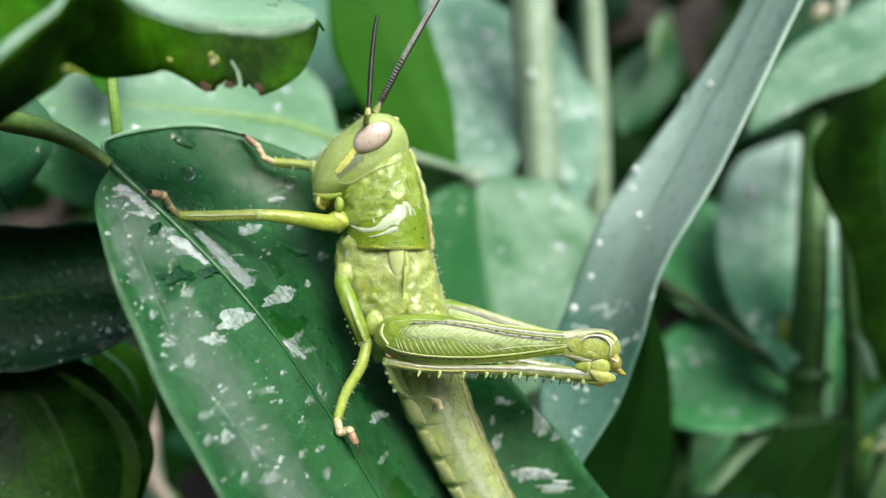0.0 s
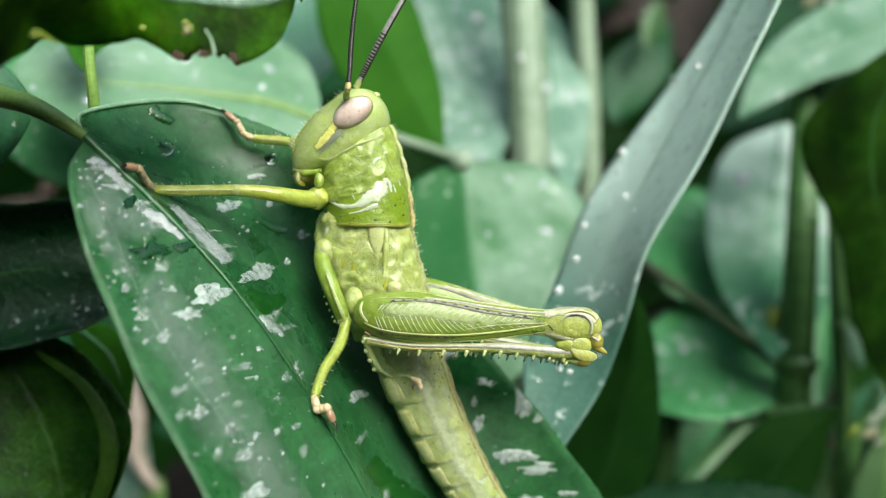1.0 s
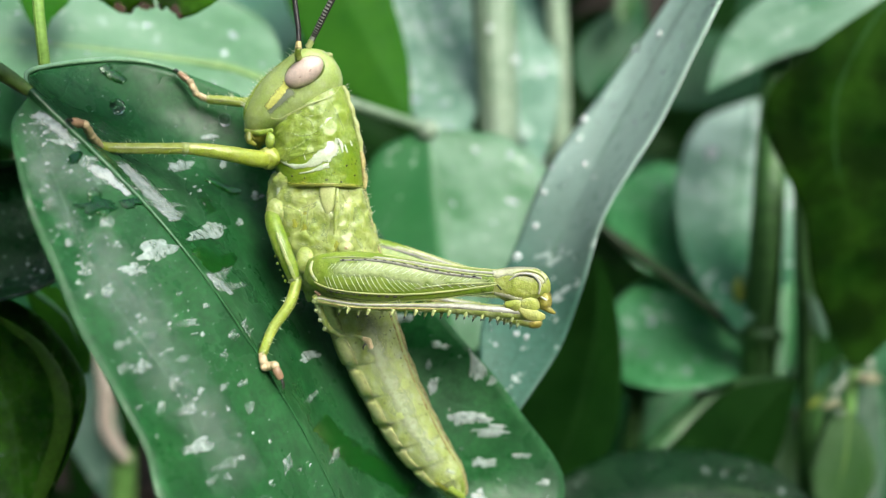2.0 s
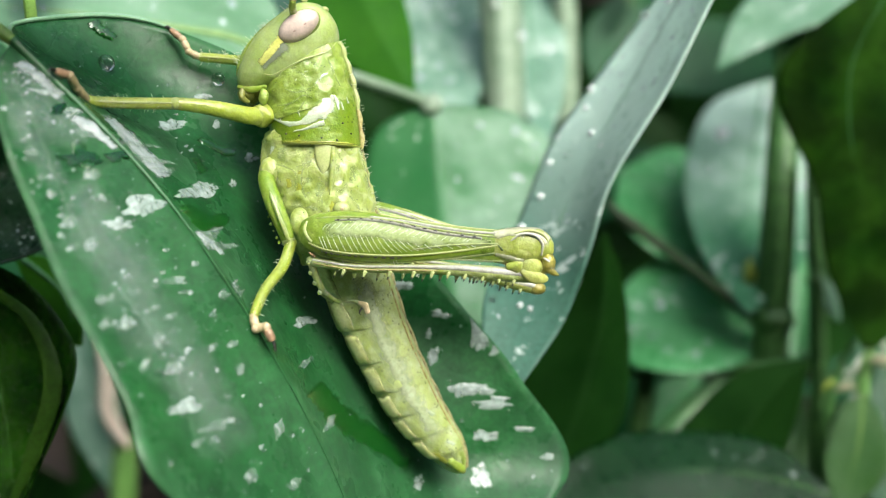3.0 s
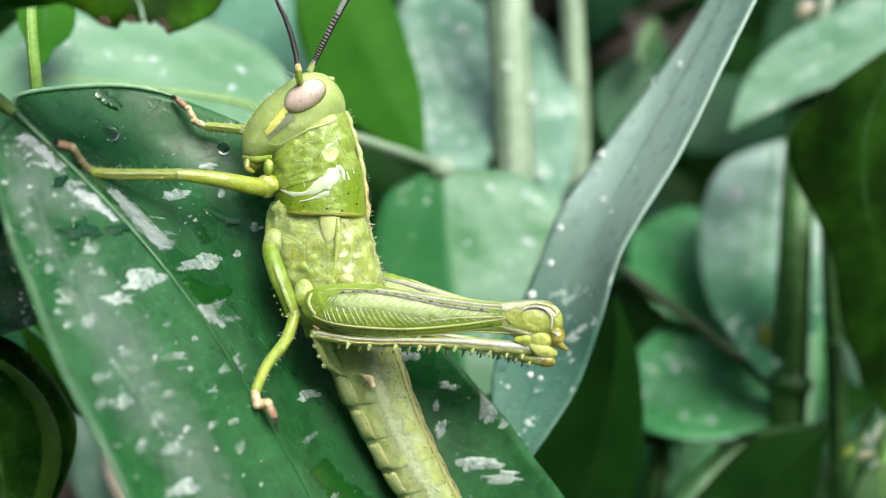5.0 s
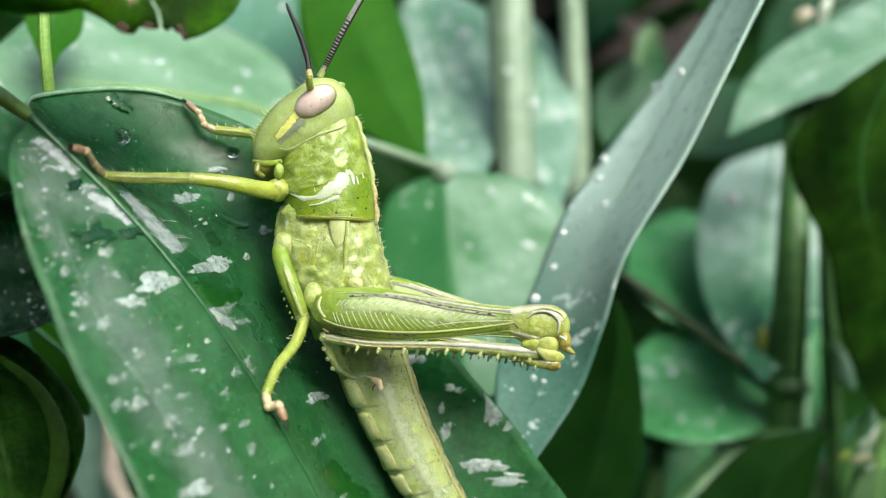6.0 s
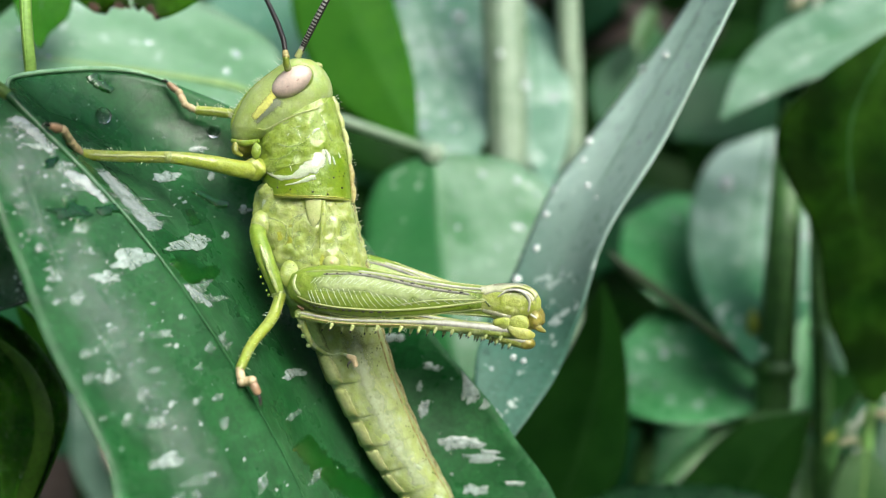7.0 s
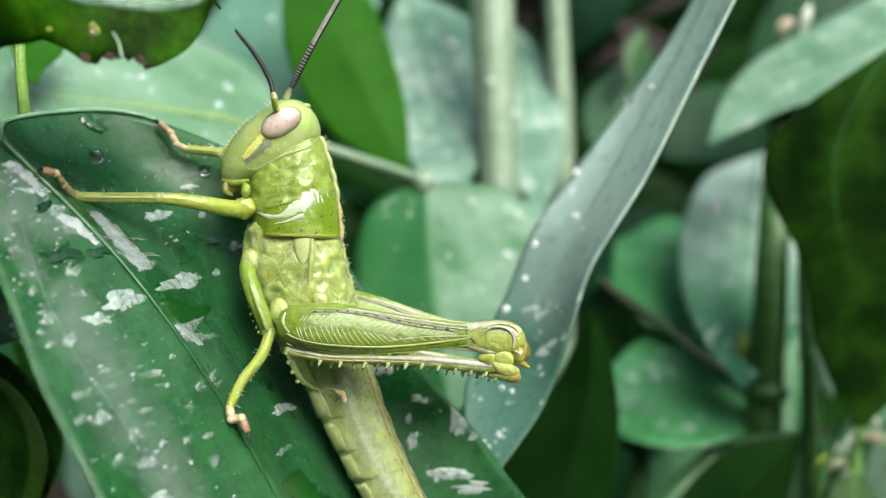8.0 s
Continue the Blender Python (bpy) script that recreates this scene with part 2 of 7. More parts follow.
PALE = leaf_material("pale_leaf", (0.055, 0.170, 0.080), (0.085, 0.225, 0.108), 0.32, 0.3, gloss=0.3, veins=10, sheen=0.34, vein_tint=0.12, spots=0.2)
# pale sky sheen is painted on the upper part of this leaf
SWORD = leaf_material("sword_leaf", (0.020, 0.085, 0.055), (0.036, 0.115, 0.075), 0.30, 0.15, veins=12, sheen=1.0, sheen_low=0.88, sheen_tint=(0.66, 0.84, 0.75), base_sheen=True, vein_tint=0.04, spots=0.3, gloss=0.14)
# upper face with the sky's reflection put into its pale colour
RIM = leaf_material("sky_lit_leaf_top", (0.10, 0.26, 0.11), (0.16, 0.33, 0.17), 0.35, 0.1, veins=6, vein_tint=0.03, sheen=0.5, sheen_fade=True)
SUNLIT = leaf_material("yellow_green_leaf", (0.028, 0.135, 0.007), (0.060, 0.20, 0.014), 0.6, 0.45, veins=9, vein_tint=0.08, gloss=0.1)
BITTEN = leaf_material("bitten_leaf", (0.020, 0.100, 0.002), (0.150, 0.420, 0.012), 0.5, 0.74, veins=6, brown=0.2, vein_tint=0.02, gloss=0.12, mottle=0.95)
BROAD = leaf_material("broad_leaf", (0.026, 0.150, 0.036), (0.044, 0.190, 0.052), 0.36, 0.3, gloss=0.3, veins=7, sheen=0.34, half_sheen=True, vein_tint=0.3, spots=0.05)
MINT = leaf_material("mint_leaf", (0.068, 0.205, 0.076), (0.100, 0.258, 0.102), 0.42, 0.3, veins=8, sheen=0.34, sheen_low=0.4, vein_tint=0.12, spots=0.2)
TEAL = leaf_material("teal_leaf", (0.05, 0.17, 0.10), (0.08, 0.22, 0.14), 0.45, 0.25, veins=9, sheen=0.10, vein_tint=0.12, spots=0.1)
UNDER = leaf_material("undergrowth_leaf", (0.010, 0.060, 0.020), (0.020, 0.09, 0.032), 0.5, 0.25, veins=8, vein_tint=0.1, gloss=0.3)
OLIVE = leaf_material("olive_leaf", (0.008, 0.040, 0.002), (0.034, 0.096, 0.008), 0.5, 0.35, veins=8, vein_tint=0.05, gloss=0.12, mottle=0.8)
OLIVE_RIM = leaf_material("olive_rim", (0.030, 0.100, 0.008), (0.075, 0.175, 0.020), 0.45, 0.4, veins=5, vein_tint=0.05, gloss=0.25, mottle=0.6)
STEM = plain_material("green_stem", (0.095, 0.216, 0.046), (0.162, 0.324, 0.078), 0.3, 0.45)
# STEM brightened in colour to make up for the bitten leaf's shadow
LIT_STEM = plain_material("lit_stem", (0.15, 0.29, 0.05), (0.23, 0.38, 0.08), 0.3, 0.45)
PALE_STEM = plain_material("pale_stem", (0.16, 0.24, 0.15), (0.26, 0.34, 0.24), 0.15, 0.4)
DARK_STEM = plain_material("dark_stem", (0.026, 0.085, 0.014), (0.058, 0.150, 0.030), 0.3, 0.5)
TWIG = plain_material("dark_twig", (0.012, 0.030, 0.008), (0.030, 0.055, 0.018), 0.4, 0.6)
SOFT_STEM = plain_material("soft_green_stem", (0.060, 0.165, 0.055), (0.105, 0.225, 0.090), 0.15, 0.4)
BROWN = plain_material("dead_leaf", (0.012, 0.009, 0.007), (0.045, 0.032, 0.024), 0.03, 0.8, 0.5, bump_scale=0.2)
DRY = plain_material("dry_stem", (0.40, 0.33, 0.26), (0.60, 0.53, 0.44), 0.4, 0.7)
RIB = plain_material("leaf_rib", (0.035, 0.14, 0.045), (0.055, 0.19, 0.06), 0.4, 0.4)
YELLOW_RIB = plain_material("yellowish_rib", (0.13, 0.24, 0.07), (0.20, 0.32, 0.10), 0.4, 0.4)
HOST_RIB = plain_material("host_rib", (0.020, 0.095, 0.028), (0.040, 0.130, 0.046), 0.4, 0.35)
SKIN = cuticle("green_cuticle", (0.195, 0.285, 0.026), (0.265, 0.350, 0.052), (0.360, 0.430, 0.140), 0.5, 0.25, 0.25, puff=0.2)
LEG = cuticle("leg_cuticle", (0.155, 0.250, 0.014), (0.220, 0.310, 0.030), (0.320, 0.385, 0.095), 0.4, 0.3, 0.22)
TIBIA = cuticle("tibia_cuticle", (0.215, 0.290, 0.026), (0.300, 0.360, 0.060), (0.400, 0.430, 0.160), 0.5, 0.5, 0.3)
FRONT = cuticle("front_leg_cuticle", (0.270, 0.345, 0.030), (0.380, 0.430, 0.070), (0.500, 0.520, 0.200), 0.5, 0.5, 0.3)
SKIN_PALE = cuticle("pale_green_cuticle", (0.280, 0.355, 0.072), (0.375, 0.435, 0.135), (0.520, 0.550, 0.280), 0.6, 0.5, 0.28, puff=0.25)
HEAD = cuticle("head_cuticle", (0.310, 0.410, 0.105), (0.410, 0.495, 0.185), (0.480, 0.550, 0.300), 0.4, 0.4, 0.16)
SKIN_DEEP = cuticle("deep_green_cuticle", (0.130, 0.230, 0.004), (0.205, 0.300, 0.008), (0.260, 0.320, 0.022), 0.9, 0.45, 0.25)
DEEP_BAND = cuticle("deep_green_band", (0.120, 0.215, 0.006), (0.185, 0.275, 0.012), (0.260, 0.320, 0.05), 0.6, 0.5, 0.25, soft=1.0)
ABDOMEN = cuticle("abdomen_cuticle", (0.325, 0.395, 0.105), (0.425, 0.485, 0.200), (0.580, 0.650, 0.440), 0.7, 0.65, 0.3, 0.8)
KNEE = cuticle("knee_cuticle", (0.290, 0.355, 0.050), (0.380, 0.430, 0.100), (0.500, 0.490, 0.220), 0.3, 0.5, 0.22, 1.4)
WHITISH = plain_material("whitish_ridge", (0.56, 0.62, 0.46), (0.66, 0.70, 0.58), 1.0, 0.3, 0.1)
FEMUR_PALE = cuticle("whitish_cuticle", (0.30, 0.38, 0.12), (0.38, 0.46, 0.19), (0.48, 0.54, 0.33), 0.2, 0.4, 0.25, soft=0.9)
YELLOW = plain_material("yellow_stripe", (0.56, 0.57, 0.12), (0.64, 0.64, 0.20), 0.8, 0.4, 0.1, soft=1.0, rim=0.5)
YELLOW_RIM = plain_material("yellowish_rim", (0.30, 0.34, 0.05), (0.40, 0.42, 0.10), 0.8, 0.4, 0.2, 0.3)
BELLY = plain_material("cream_belly", (0.58, 0.60, 0.20), (0.70, 0.71, 0.36), 0.5, 0.35, 0.3, 0.4, soft=1.0, rim=0.6)
OCHRE = plain_material("ochre_edge", (0.26, 0.20, 0.06), (0.52, 0.46, 0.20), 1.8, 0.45, 0.3, 0.2)
DARK_SPECK = plain_material("dark_green_speck", (0.05, 0.08, 0.015), (0.10, 0.13, 0.03), 1.0, 0.4)
KEEL = plain_material("brown_keel", (0.13, 0.10, 0.04), (0.42, 0.38, 0.18), 2.0, 0.45, 0.3, 0.2)
TAN = plain_material("tan_foot", (0.270, 0.160, 0.088), (0.374, 0.240, 0.148), 1.2, 0.45, 0.3, 0.2)
PINK_DARK = plain_material("rose_spot", (0.42, 0.30, 0.26), (0.50, 0.36, 0.30), 1.0, 0.4)
MOUTH = cuticle("mouth_cuticle", (0.150, 0.170, 0.020), (0.230, 0.230, 0.045), (0.34, 0.31, 0.10), 0.5, 0.5, 0.3)
GREY_LINE = plain_material("grey_line", (0.13, 0.14, 0.10), (0.30, 0.29, 0.24), 1.0, 0.4, 0.2)
AMBER = cuticle("amber_cuticle", (0.20, 0.17, 0.02), (0.30, 0.27, 0.05), (0.42, 0.37, 0.14), 0.2, 0.7, 0.22, 1.5)
YELLOWISH = cuticle("yellowish_cuticle", (0.30, 0.33, 0.022), (0.38, 0.40, 0.045), (0.46, 0.47, 0.11), 0.2, 0.5, 0.22, soft=0.85)
MILKY = cuticle("milky_cuticle", (0.34, 0.43, 0.15), (0.44, 0.51, 0.22), (0.56, 0.62, 0.36), 0.1, 0.5, 0.25, soft=0.55, rim=1.0)
CREST = plain_material("pale_knee_crest", (0.40, 0.41, 0.24), (0.56, 0.56, 0.40), 0.9, 0.3, 0.3, 0.5, soft=1.0, rim=0.45)
YELLOW_LOBE = cuticle("yellow_knee_lobe", (0.36, 0.39, 0.085), (0.45, 0.47, 0.15), (0.56, 0.55, 0.20), 0.2, 0.5, 0.22)
FLANK = plain_material("milky_flank", (0.42, 0.50, 0.27), (0.60, 0.65, 0.46), 0.8, 0.3, 0.3, 0.5, soft=0.62, rim=0.9)
LILAC = plain_material("greyish_lilac_crest", (0.32, 0.31, 0.24), (0.48, 0.48, 0.42), 1.2, 0.3, 0.3, 0.5)
HORN = plain_material("grey_black_horn", (0.22, 0.22, 0.21), (0.42, 0.42, 0.40), 1.8, 0.4)
HAIR = plain_material("pale_hair", (0.55, 0.58, 0.40), (0.65, 0.66, 0.5), 1.0, 0.4)
# the sky's glint on wet skin, put into a pale base colour
WET_GLINT = plain_material("painted_wet_glint", (0.42, 0.50, 0.30), (0.58, 0.63, 0.48), 1.2, 0.1, 0.25, 0.8, soft=0.95, rim=0.28)
CREAM = plain_material("cream_cuticle", (0.34, 0.39, 0.13), (0.44, 0.47, 0.20), 0.8, 0.4, 0.2, 0.2)
PINK = plain_material("pinkish_cuticle", (0.415, 0.329, 0.168), (0.634, 0.488, 0.312), 1.4, 0.35, 0.4, 0.4)
GREY_BAND = plain_material("grey_band", (0.17, 0.20, 0.14), (0.28, 0.31, 0.23), 1.2, 0.45, 0.2, soft=0.75)
EYE_MAT = plain_material("pink_eye", (0.54, 0.42, 0.36), (0.63, 0.51, 0.45), 0.4, 0.35, 0.1, 0.2, (0.55, (0.45, 0.28, 0.22), 0.35))
BLACK = plain_material("black_horn", (0.012, 0.010, 0.010), (0.03, 0.025, 0.022), 1.0, 0.4)
SCAR = plain_material("bite_brown", (0.014, 0.007, 0.002), (0.055, 0.028, 0.006), 1.6, 0.7)
SOIL = plain_material("soil", (0.006, 0.005, 0.005), (0.022, 0.016, 0.014), 0.02, 0.9, 0.8, bump_scale=0.08)
# sky reflection on the wet host leaf, put into two pale colours
SKY_SHEEN = plain_material("thin_sky_sheen", (0.20, 0.27, 0.25), (0.42, 0.48, 0.46), 0.5, 0.3, 0.2, soft=0.26, rim=1.1)
SKY_STREAK = plain_material("bright_sky_streak", (0.32, 0.38, 0.37), (0.58, 0.62, 0.62), 0.7, 0.2, 0.3, soft=0.75, rim=0.6)
CLEAR_FILM = plain_material("clear_water_film", (0.006, 0.050, 0.007), (0.014, 0.084, 0.011), 0.8, 0.08, 0.2, 0.4, soft=0.95, rim=0.45)
# wet marks, their reflection of the white sky put into the colour
MARK = mark_material("painted_wet_mark", (0.30, 0.38, 0.34), (0.48, 0.55, 0.52), 0.8, 0.45, 0.85)
MARK_DIM = mark_material("faint_wet_glint", (0.28, 0.37, 0.32), (0.46, 0.53, 0.49), 0.9, 0.10, 0.55)
# clear gaps in the sky sheen, put in as a darker colour
CLEAR = plain_material("clear_patch_in_sheen", (0.003, 0.030, 0.005), (0.008, 0.050, 0.010), 0.5, 0.06, 0.15)
# whitish sky sheen painted in towards the base, green below
HANGING = leaf_material("hanging_leaf", (0.034, 0.150, 0.060), (0.055, 0.195, 0.085), 0.3, 0.25, gloss=0.3, veins=9, vein_tint=0.1, sheen_tint=(0.66, 0.80, 0.74), sheen=0.75, sheen_low=0.35, base_sheen=True, spots=0.25)
BRACT = leaf_material("bract", (0.026, 0.095, 0.014), (0.060, 0.150, 0.026), 0.4, 0.4, veins=5, vein_tint=0.5, sheen=0.1)
EDGE = plain_material("leaf_edge", (0.16, 0.32, 0.17), (0.26, 0.42, 0.26), 0.5, 0.4)
PETAL = plain_material("white_petal", (0.30, 0.36, 0.26), (0.52, 0.56, 0.46), 0.5, 0.3, 0.3, 0.4)
PETAL_PINK = plain_material("pinkish_petal", (0.16, 0.18, 0.09), (0.30, 0.28, 0.18), 0.5, 0.4)
BUD = plain_material("yellow_bud", (0.16, 0.24, 0.02), (0.30, 0.36, 0.05), 0.9, 0.5)
WATER = water_material()
# pale beads: glints of wet leaf put into shape and colour
GLINT_BEAD = plain_material("painted_glint_bead", (0.28, 0.34, 0.33), (0.60, 0.66, 0.64), 0.5, 0.04, 0.05, 1.0)
# white drops: the sky's glint in a drop put into the colour
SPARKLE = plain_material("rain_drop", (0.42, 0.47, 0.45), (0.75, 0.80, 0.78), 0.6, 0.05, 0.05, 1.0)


# ---- building helpers ----
def at(p):
    return SITE @ Vector(p)


def thing(name, base, label, category, group=""):
    ob = new(name)
    ob.empty_display_size = 0.005
    ob.location = at(base)
    return tagged(ob, label, category, group)


def place_of(ob):
    v = Vector(ob.location)
    while ob.parent:
        ob = ob.parent
        v = v + ob.location
    return v


def part(name, bm, material, parent, label="", smooth=True, origin=None):
    """One mesh object, drawn in units, under a thing or a part."""
    up = place_of(parent) if parent else Vector()
    o = at(origin) if origin is not None else (up if parent else Vector())
    for v in bm.verts:
        v.co = SITE @ v.co - o
    bmesh.ops.recalc_face_normals(bm, faces=bm.faces)
    me = bpy.data.meshes.new(name)
    bm.to_mesh(me)
    bm.free()
    if smooth:
        me.shade_smooth()
    me.materials.append(material)
    ob = new(name, me)
    ob.parent = parent
    ob.location = o - up
    if label:
        ob["label"] = label
    return ob


def bez(pts, t):
    """A smooth curve through the points, t from 0 to 1."""
    n = len(pts) - 1
    k = min(int(t * n), n - 1)
    u = t * n - k
    p = [Vector(pts[min(max(i, 0), n)]) for i in (k - 1, k, k + 1, k + 2)]
    return 0.5 * ((2 * p[1]) + (p[2] - p[0]) * u + (2 * p[0] - 5 * p[1] + 4 * p[2] - p[3]) * u * u + (3 * p[1] - p[0] - 3 * p[2] + p[3]) * u ** 3)


def lerp(vals, t):
    n = len(vals) - 1
    k = min(int(t * n), n - 1)
    return vals[k] + (vals[k + 1] - vals[k]) * (t * n - k)


def tube(pts, radii, seg=10, steps=None, bm=None, flat=1.0, axis=(0, -1, 0), cap=True):
    """A round or flattened limb along a smooth curve; flat scales its depth along axis."""
    bm = bm or bmesh.new()
    steps = steps or max(8, 5 * (len(pts) - 1))
    rings = []
    for i in range(steps + 1):
        t = i / steps
        c = bez(pts, t)
        d = (bez(pts, min(1, t + 0.02)) - bez(pts, max(0, t - 0.02))).normalized()
        b = Vector(axis)
        b = (b - d * b.dot(d)).normalized()
        a = d.cross(b)
        r = max(0.02, lerp(radii, t))
        rings.append([bm.verts.new(c + a * r * math.cos(6.2832 * k / seg) + b * r * flat * math.sin(6.2832 * k / seg)) for k in range(seg)])
    for q, w in zip(rings, rings[1:]):
        for k in range(seg):
            bm.faces.new((q[k], q[(k + 1) % seg], w[(k + 1) % seg], w[k]))
    if cap:
        for ring, sgn in ((rings[0], -1), (rings[-1], 1)):
            c = sum((v.co for v in ring), Vector()) / seg
            d = (rings[-1][0].co - rings[-2][0].co) if sgn > 0 else (rings[0][0].co - rings[1][0].co)
            tip = bm.verts.new(c + d.normalized() * (ring[0].co - c).length * 0.5)
            for k in range(seg):
                bm.faces.new((ring[k], ring[(k + 1) % seg], tip))
    return bm


def loft(sections, seg=28, steps=6, square=2.0, close=True):
    """A body through sections (belly point, back point, half thickness across)."""
    bm = bmesh.new()
    n = len(sections) - 1
    va, vb = [s[0] for s in sections], [s[1] for s in sections]
    th = [s[2] for s in sections]
    rings = []
    for i in range(n * steps + 1):
        t = i / (n * steps)
        a, b, k = bez(va, t), bez(vb, t), lerp(th, t)
        c, d = (a + b) / 2, (b - a) / 2
        out = Vector((0, -1, 0))
        out = (out - d.normalized() * out.dot(d.normalized())).normalized()
        ring = []
        for j in range(seg):
            an = 6.2832 * j / seg
            x, y = math.cos(an), math.sin(an)
            f = (abs(x) ** square + abs(y) ** square) ** (-1 / square)
            ring.append(bm.verts.new(c + d * x * f + out * k * y * f))
        rings.append(ring)
    for q, w in zip(rings, rings[1:]):
        for j in range(seg):
            bm.faces.new((q[j], q[(j + 1) % seg], w[(j + 1) % seg], w[j]))
    if close:
        bm.faces.new(rings[0])
        bm.faces.new(rings[-1][::-1])
    return bm


def ball(c, r, squash=(1, 1, 1), turn=None, u=16, v=10):
    bm = bmesh.new()
    bmesh.ops.create_uvsphere(bm, u_segments=u, v_segments=v, radius=1)
    m = Matrix.Translation(c) @ (turn or Matrix.Identity(4)) @ Matrix.Diagonal((r * squash[0], r * squash[1], r * squash[2], 1))
    bm.transform(m)
    return bm


def skin_of(sections, square):
    """The near side of a loft: q along it, f from its belly (0) to its back (1), lift above it."""
    va, vb, th = [s[0] for s in sections], [s[1] for s in sections], [s[2] for s in sections]

    def skin(q, f, lift=0.0):
        a, b, k = bez(va, q), bez(vb, q), lerp(th, q)
        c, d = (a + b) / 2, (b - a) / 2
        dn = d.normalized()
        out = Vector((0, -1, 0))
        out = (out - dn * out.dot(dn)).normalized()
        x = 2 * f - 1
        y = max(0.0, 1 - abs(x) ** square) ** (1 / square)
        n = (out * max(0.15, y) + dn * (abs(x) ** 3 * (1 if x > 0 else -1))).normalized()
        return c + d * x + out * k * y + n * lift
    return skin


def wrinkled(bm, deep, scale, seed):
    """Folds a closed skin in and out a little, unevenly."""
    bm.normal_update()
    for v in bm.verts:
        c = v.co * scale
        v.co += v.normal * deep * (noise.noise((c.x, c.y + seed, c.z)) + 0.5 * abs(noise.noise((c.x * 2.1, c.y * 2.1 + seed, c.z * 2.1))))
    return bm


def sheet(skin, corner, far, lift=0.1, seed=0, ragged=0.12, n=10, m=8):
    """A thin plate on a skin between two corners (q, f), its rim sunk in and uneven."""
    bm = bmesh.new()
    uv = bm.loops.layers.uv.new("leaf")
    (q0, f0), (q1, f1) = corner, far
    rows = []
    for i in range(n + 1):
        row = []
        for j in range(m + 1):
            u, v = i / n, j / m
            wu = 1 + ragged * noise.noise((v * 4, seed, 1.5)) * (1 if u > 0.5 else -1)
            wv = 1 + ragged * noise.noise((u * 4, seed, 7.5))
            q, f = (q0 + q1) / 2 + (q1 - q0) * (u - 0.5) * wu, (f0 + f1) / 2 + (f1 - f0) * (v - 0.5) * wv
            e = min(u, 1 - u) * n * 0.8, min(v, 1 - v) * m * 0.8
            row.append(bm.verts.new(skin(min(1, max(0, q)), min(0.995, max(0.005, f)), lift * (min(1.0, min(e)) * 1.5 - 0.5))))
        rows.append(row)
    for i in range(n):
        for j in range(m):
            fc = bm.faces.new((rows[i][j], rows[i][j + 1], rows[i + 1][j + 1], rows[i + 1][j]))
            for lp, (x, y) in zip(fc.loops, ((i, j), (i, j + 1), (i + 1, j + 1), (i + 1, j))):
                lp[uv].uv = (x / n, y / m)
    return bm


def film_on(skin, pts, widths, seed, lift=0.1, n=44):
    """A thin patch or painted glint with ragged sides on a skin, along points (q, f); widths in drawing units."""
    bm = bmesh.new()
    uv = bm.loops.layers.uv.new("leaf")
    line = [Vector((q, f, 0)) for q, f in pts]
    rows = []
    for i in range(n + 1):
        t = i / n
        c = bez(line, t)
        e0, e1 = bez(line, max(0, t - 0.03)), bez(line, min(1, t + 0.03))
        mid, d = skin(c.x, c.y, lift), skin(e1.x, e1.y, lift) - skin(e0.x, e0.y, lift)
        sd = d.cross(Vector((0, -1, 0))).normalized()
        w = lerp(widths, t) * (0.3 if i in (0, n) else 1)
        # steps in q and f that give a step sideways
        h = 0.01
        pq, pf = (skin(min(1, c.x + h), c.y) - skin(c.x - h, c.y)) / (2 * h), (skin(c.x, min(0.99, c.y + h)) - skin(c.x, max(0.01, c.y - h))) / (2 * h)
        den = pq.x * pf.z - pq.z * pf.x
        row = []
        for side in (-1, -0.5, 0, 0.5, 1):
            g = 1 + 0.5 * noise.noise((t * 6, seed, 3 * side)) + 0.4 * noise.noise((t * 21, seed, 5 * side))
            o = sd * (w * side * max(0.1, g))
            dq, df = (o.x * pf.z - o.z * pf.x) / den, (pq.x * o.z - pq.z * o.x) / den
            row.append(bm.verts.new(skin(min(1, max(0, c.x + dq)), min(0.99, max(0.01, c.y + df)), lift * (1 if abs(side) < 1 else -0.3))))
        rows.append(row)
    for i in range(n):
        for j in range(4):
            fc = bm.faces.new((rows[i][j], rows[i][j + 1], rows[i + 1][j + 1], rows[i + 1][j]))
            for lp, (x, y) in zip(fc.loops, ((i, j), (i, j + 1), (i + 1, j + 1), (i + 1, j))):
                lp[uv].uv = (x / n, y / 4)
    return bm


def flake(pts, widths, seed, n=40):
    """A thin wet patch with ragged sides along a curve."""
    rnd = random.Random(seed)
    bm = bmesh.new()
    rows = []
    for i in range(n + 1):
        t = i / n
        c = bez(pts, t)
        d = (bez(pts, min(1, t + 0.04)) - bez(pts, max(0, t - 0.04))).normalized()
        sd = d.cross(Vector((0, -1, 0))).normalized()
        w = lerp(widths, t) * (0.35 if i in (0, n) else 1)
        a = w * (1 + 0.45 * noise.noise((t * 5, seed, 0)) + 0.3 * noise.noise((t * 17, seed, 4)))
        b = w * (1 + 0.45 * noise.noise((t * 5, seed, 9)) + 0.3 * noise.noise((t * 17, seed, 2)))
        rows.append([bm.verts.new(c + sd * a), bm.verts.new(c + Vector((0, -0.05, 0))), bm.verts.new(c - sd * b)])
    for q, w in zip(rows, rows[1:]):
        for k in (0, 1):
            bm.faces.new((q[k], q[k + 1], w[k + 1], w[k]))
    return bm


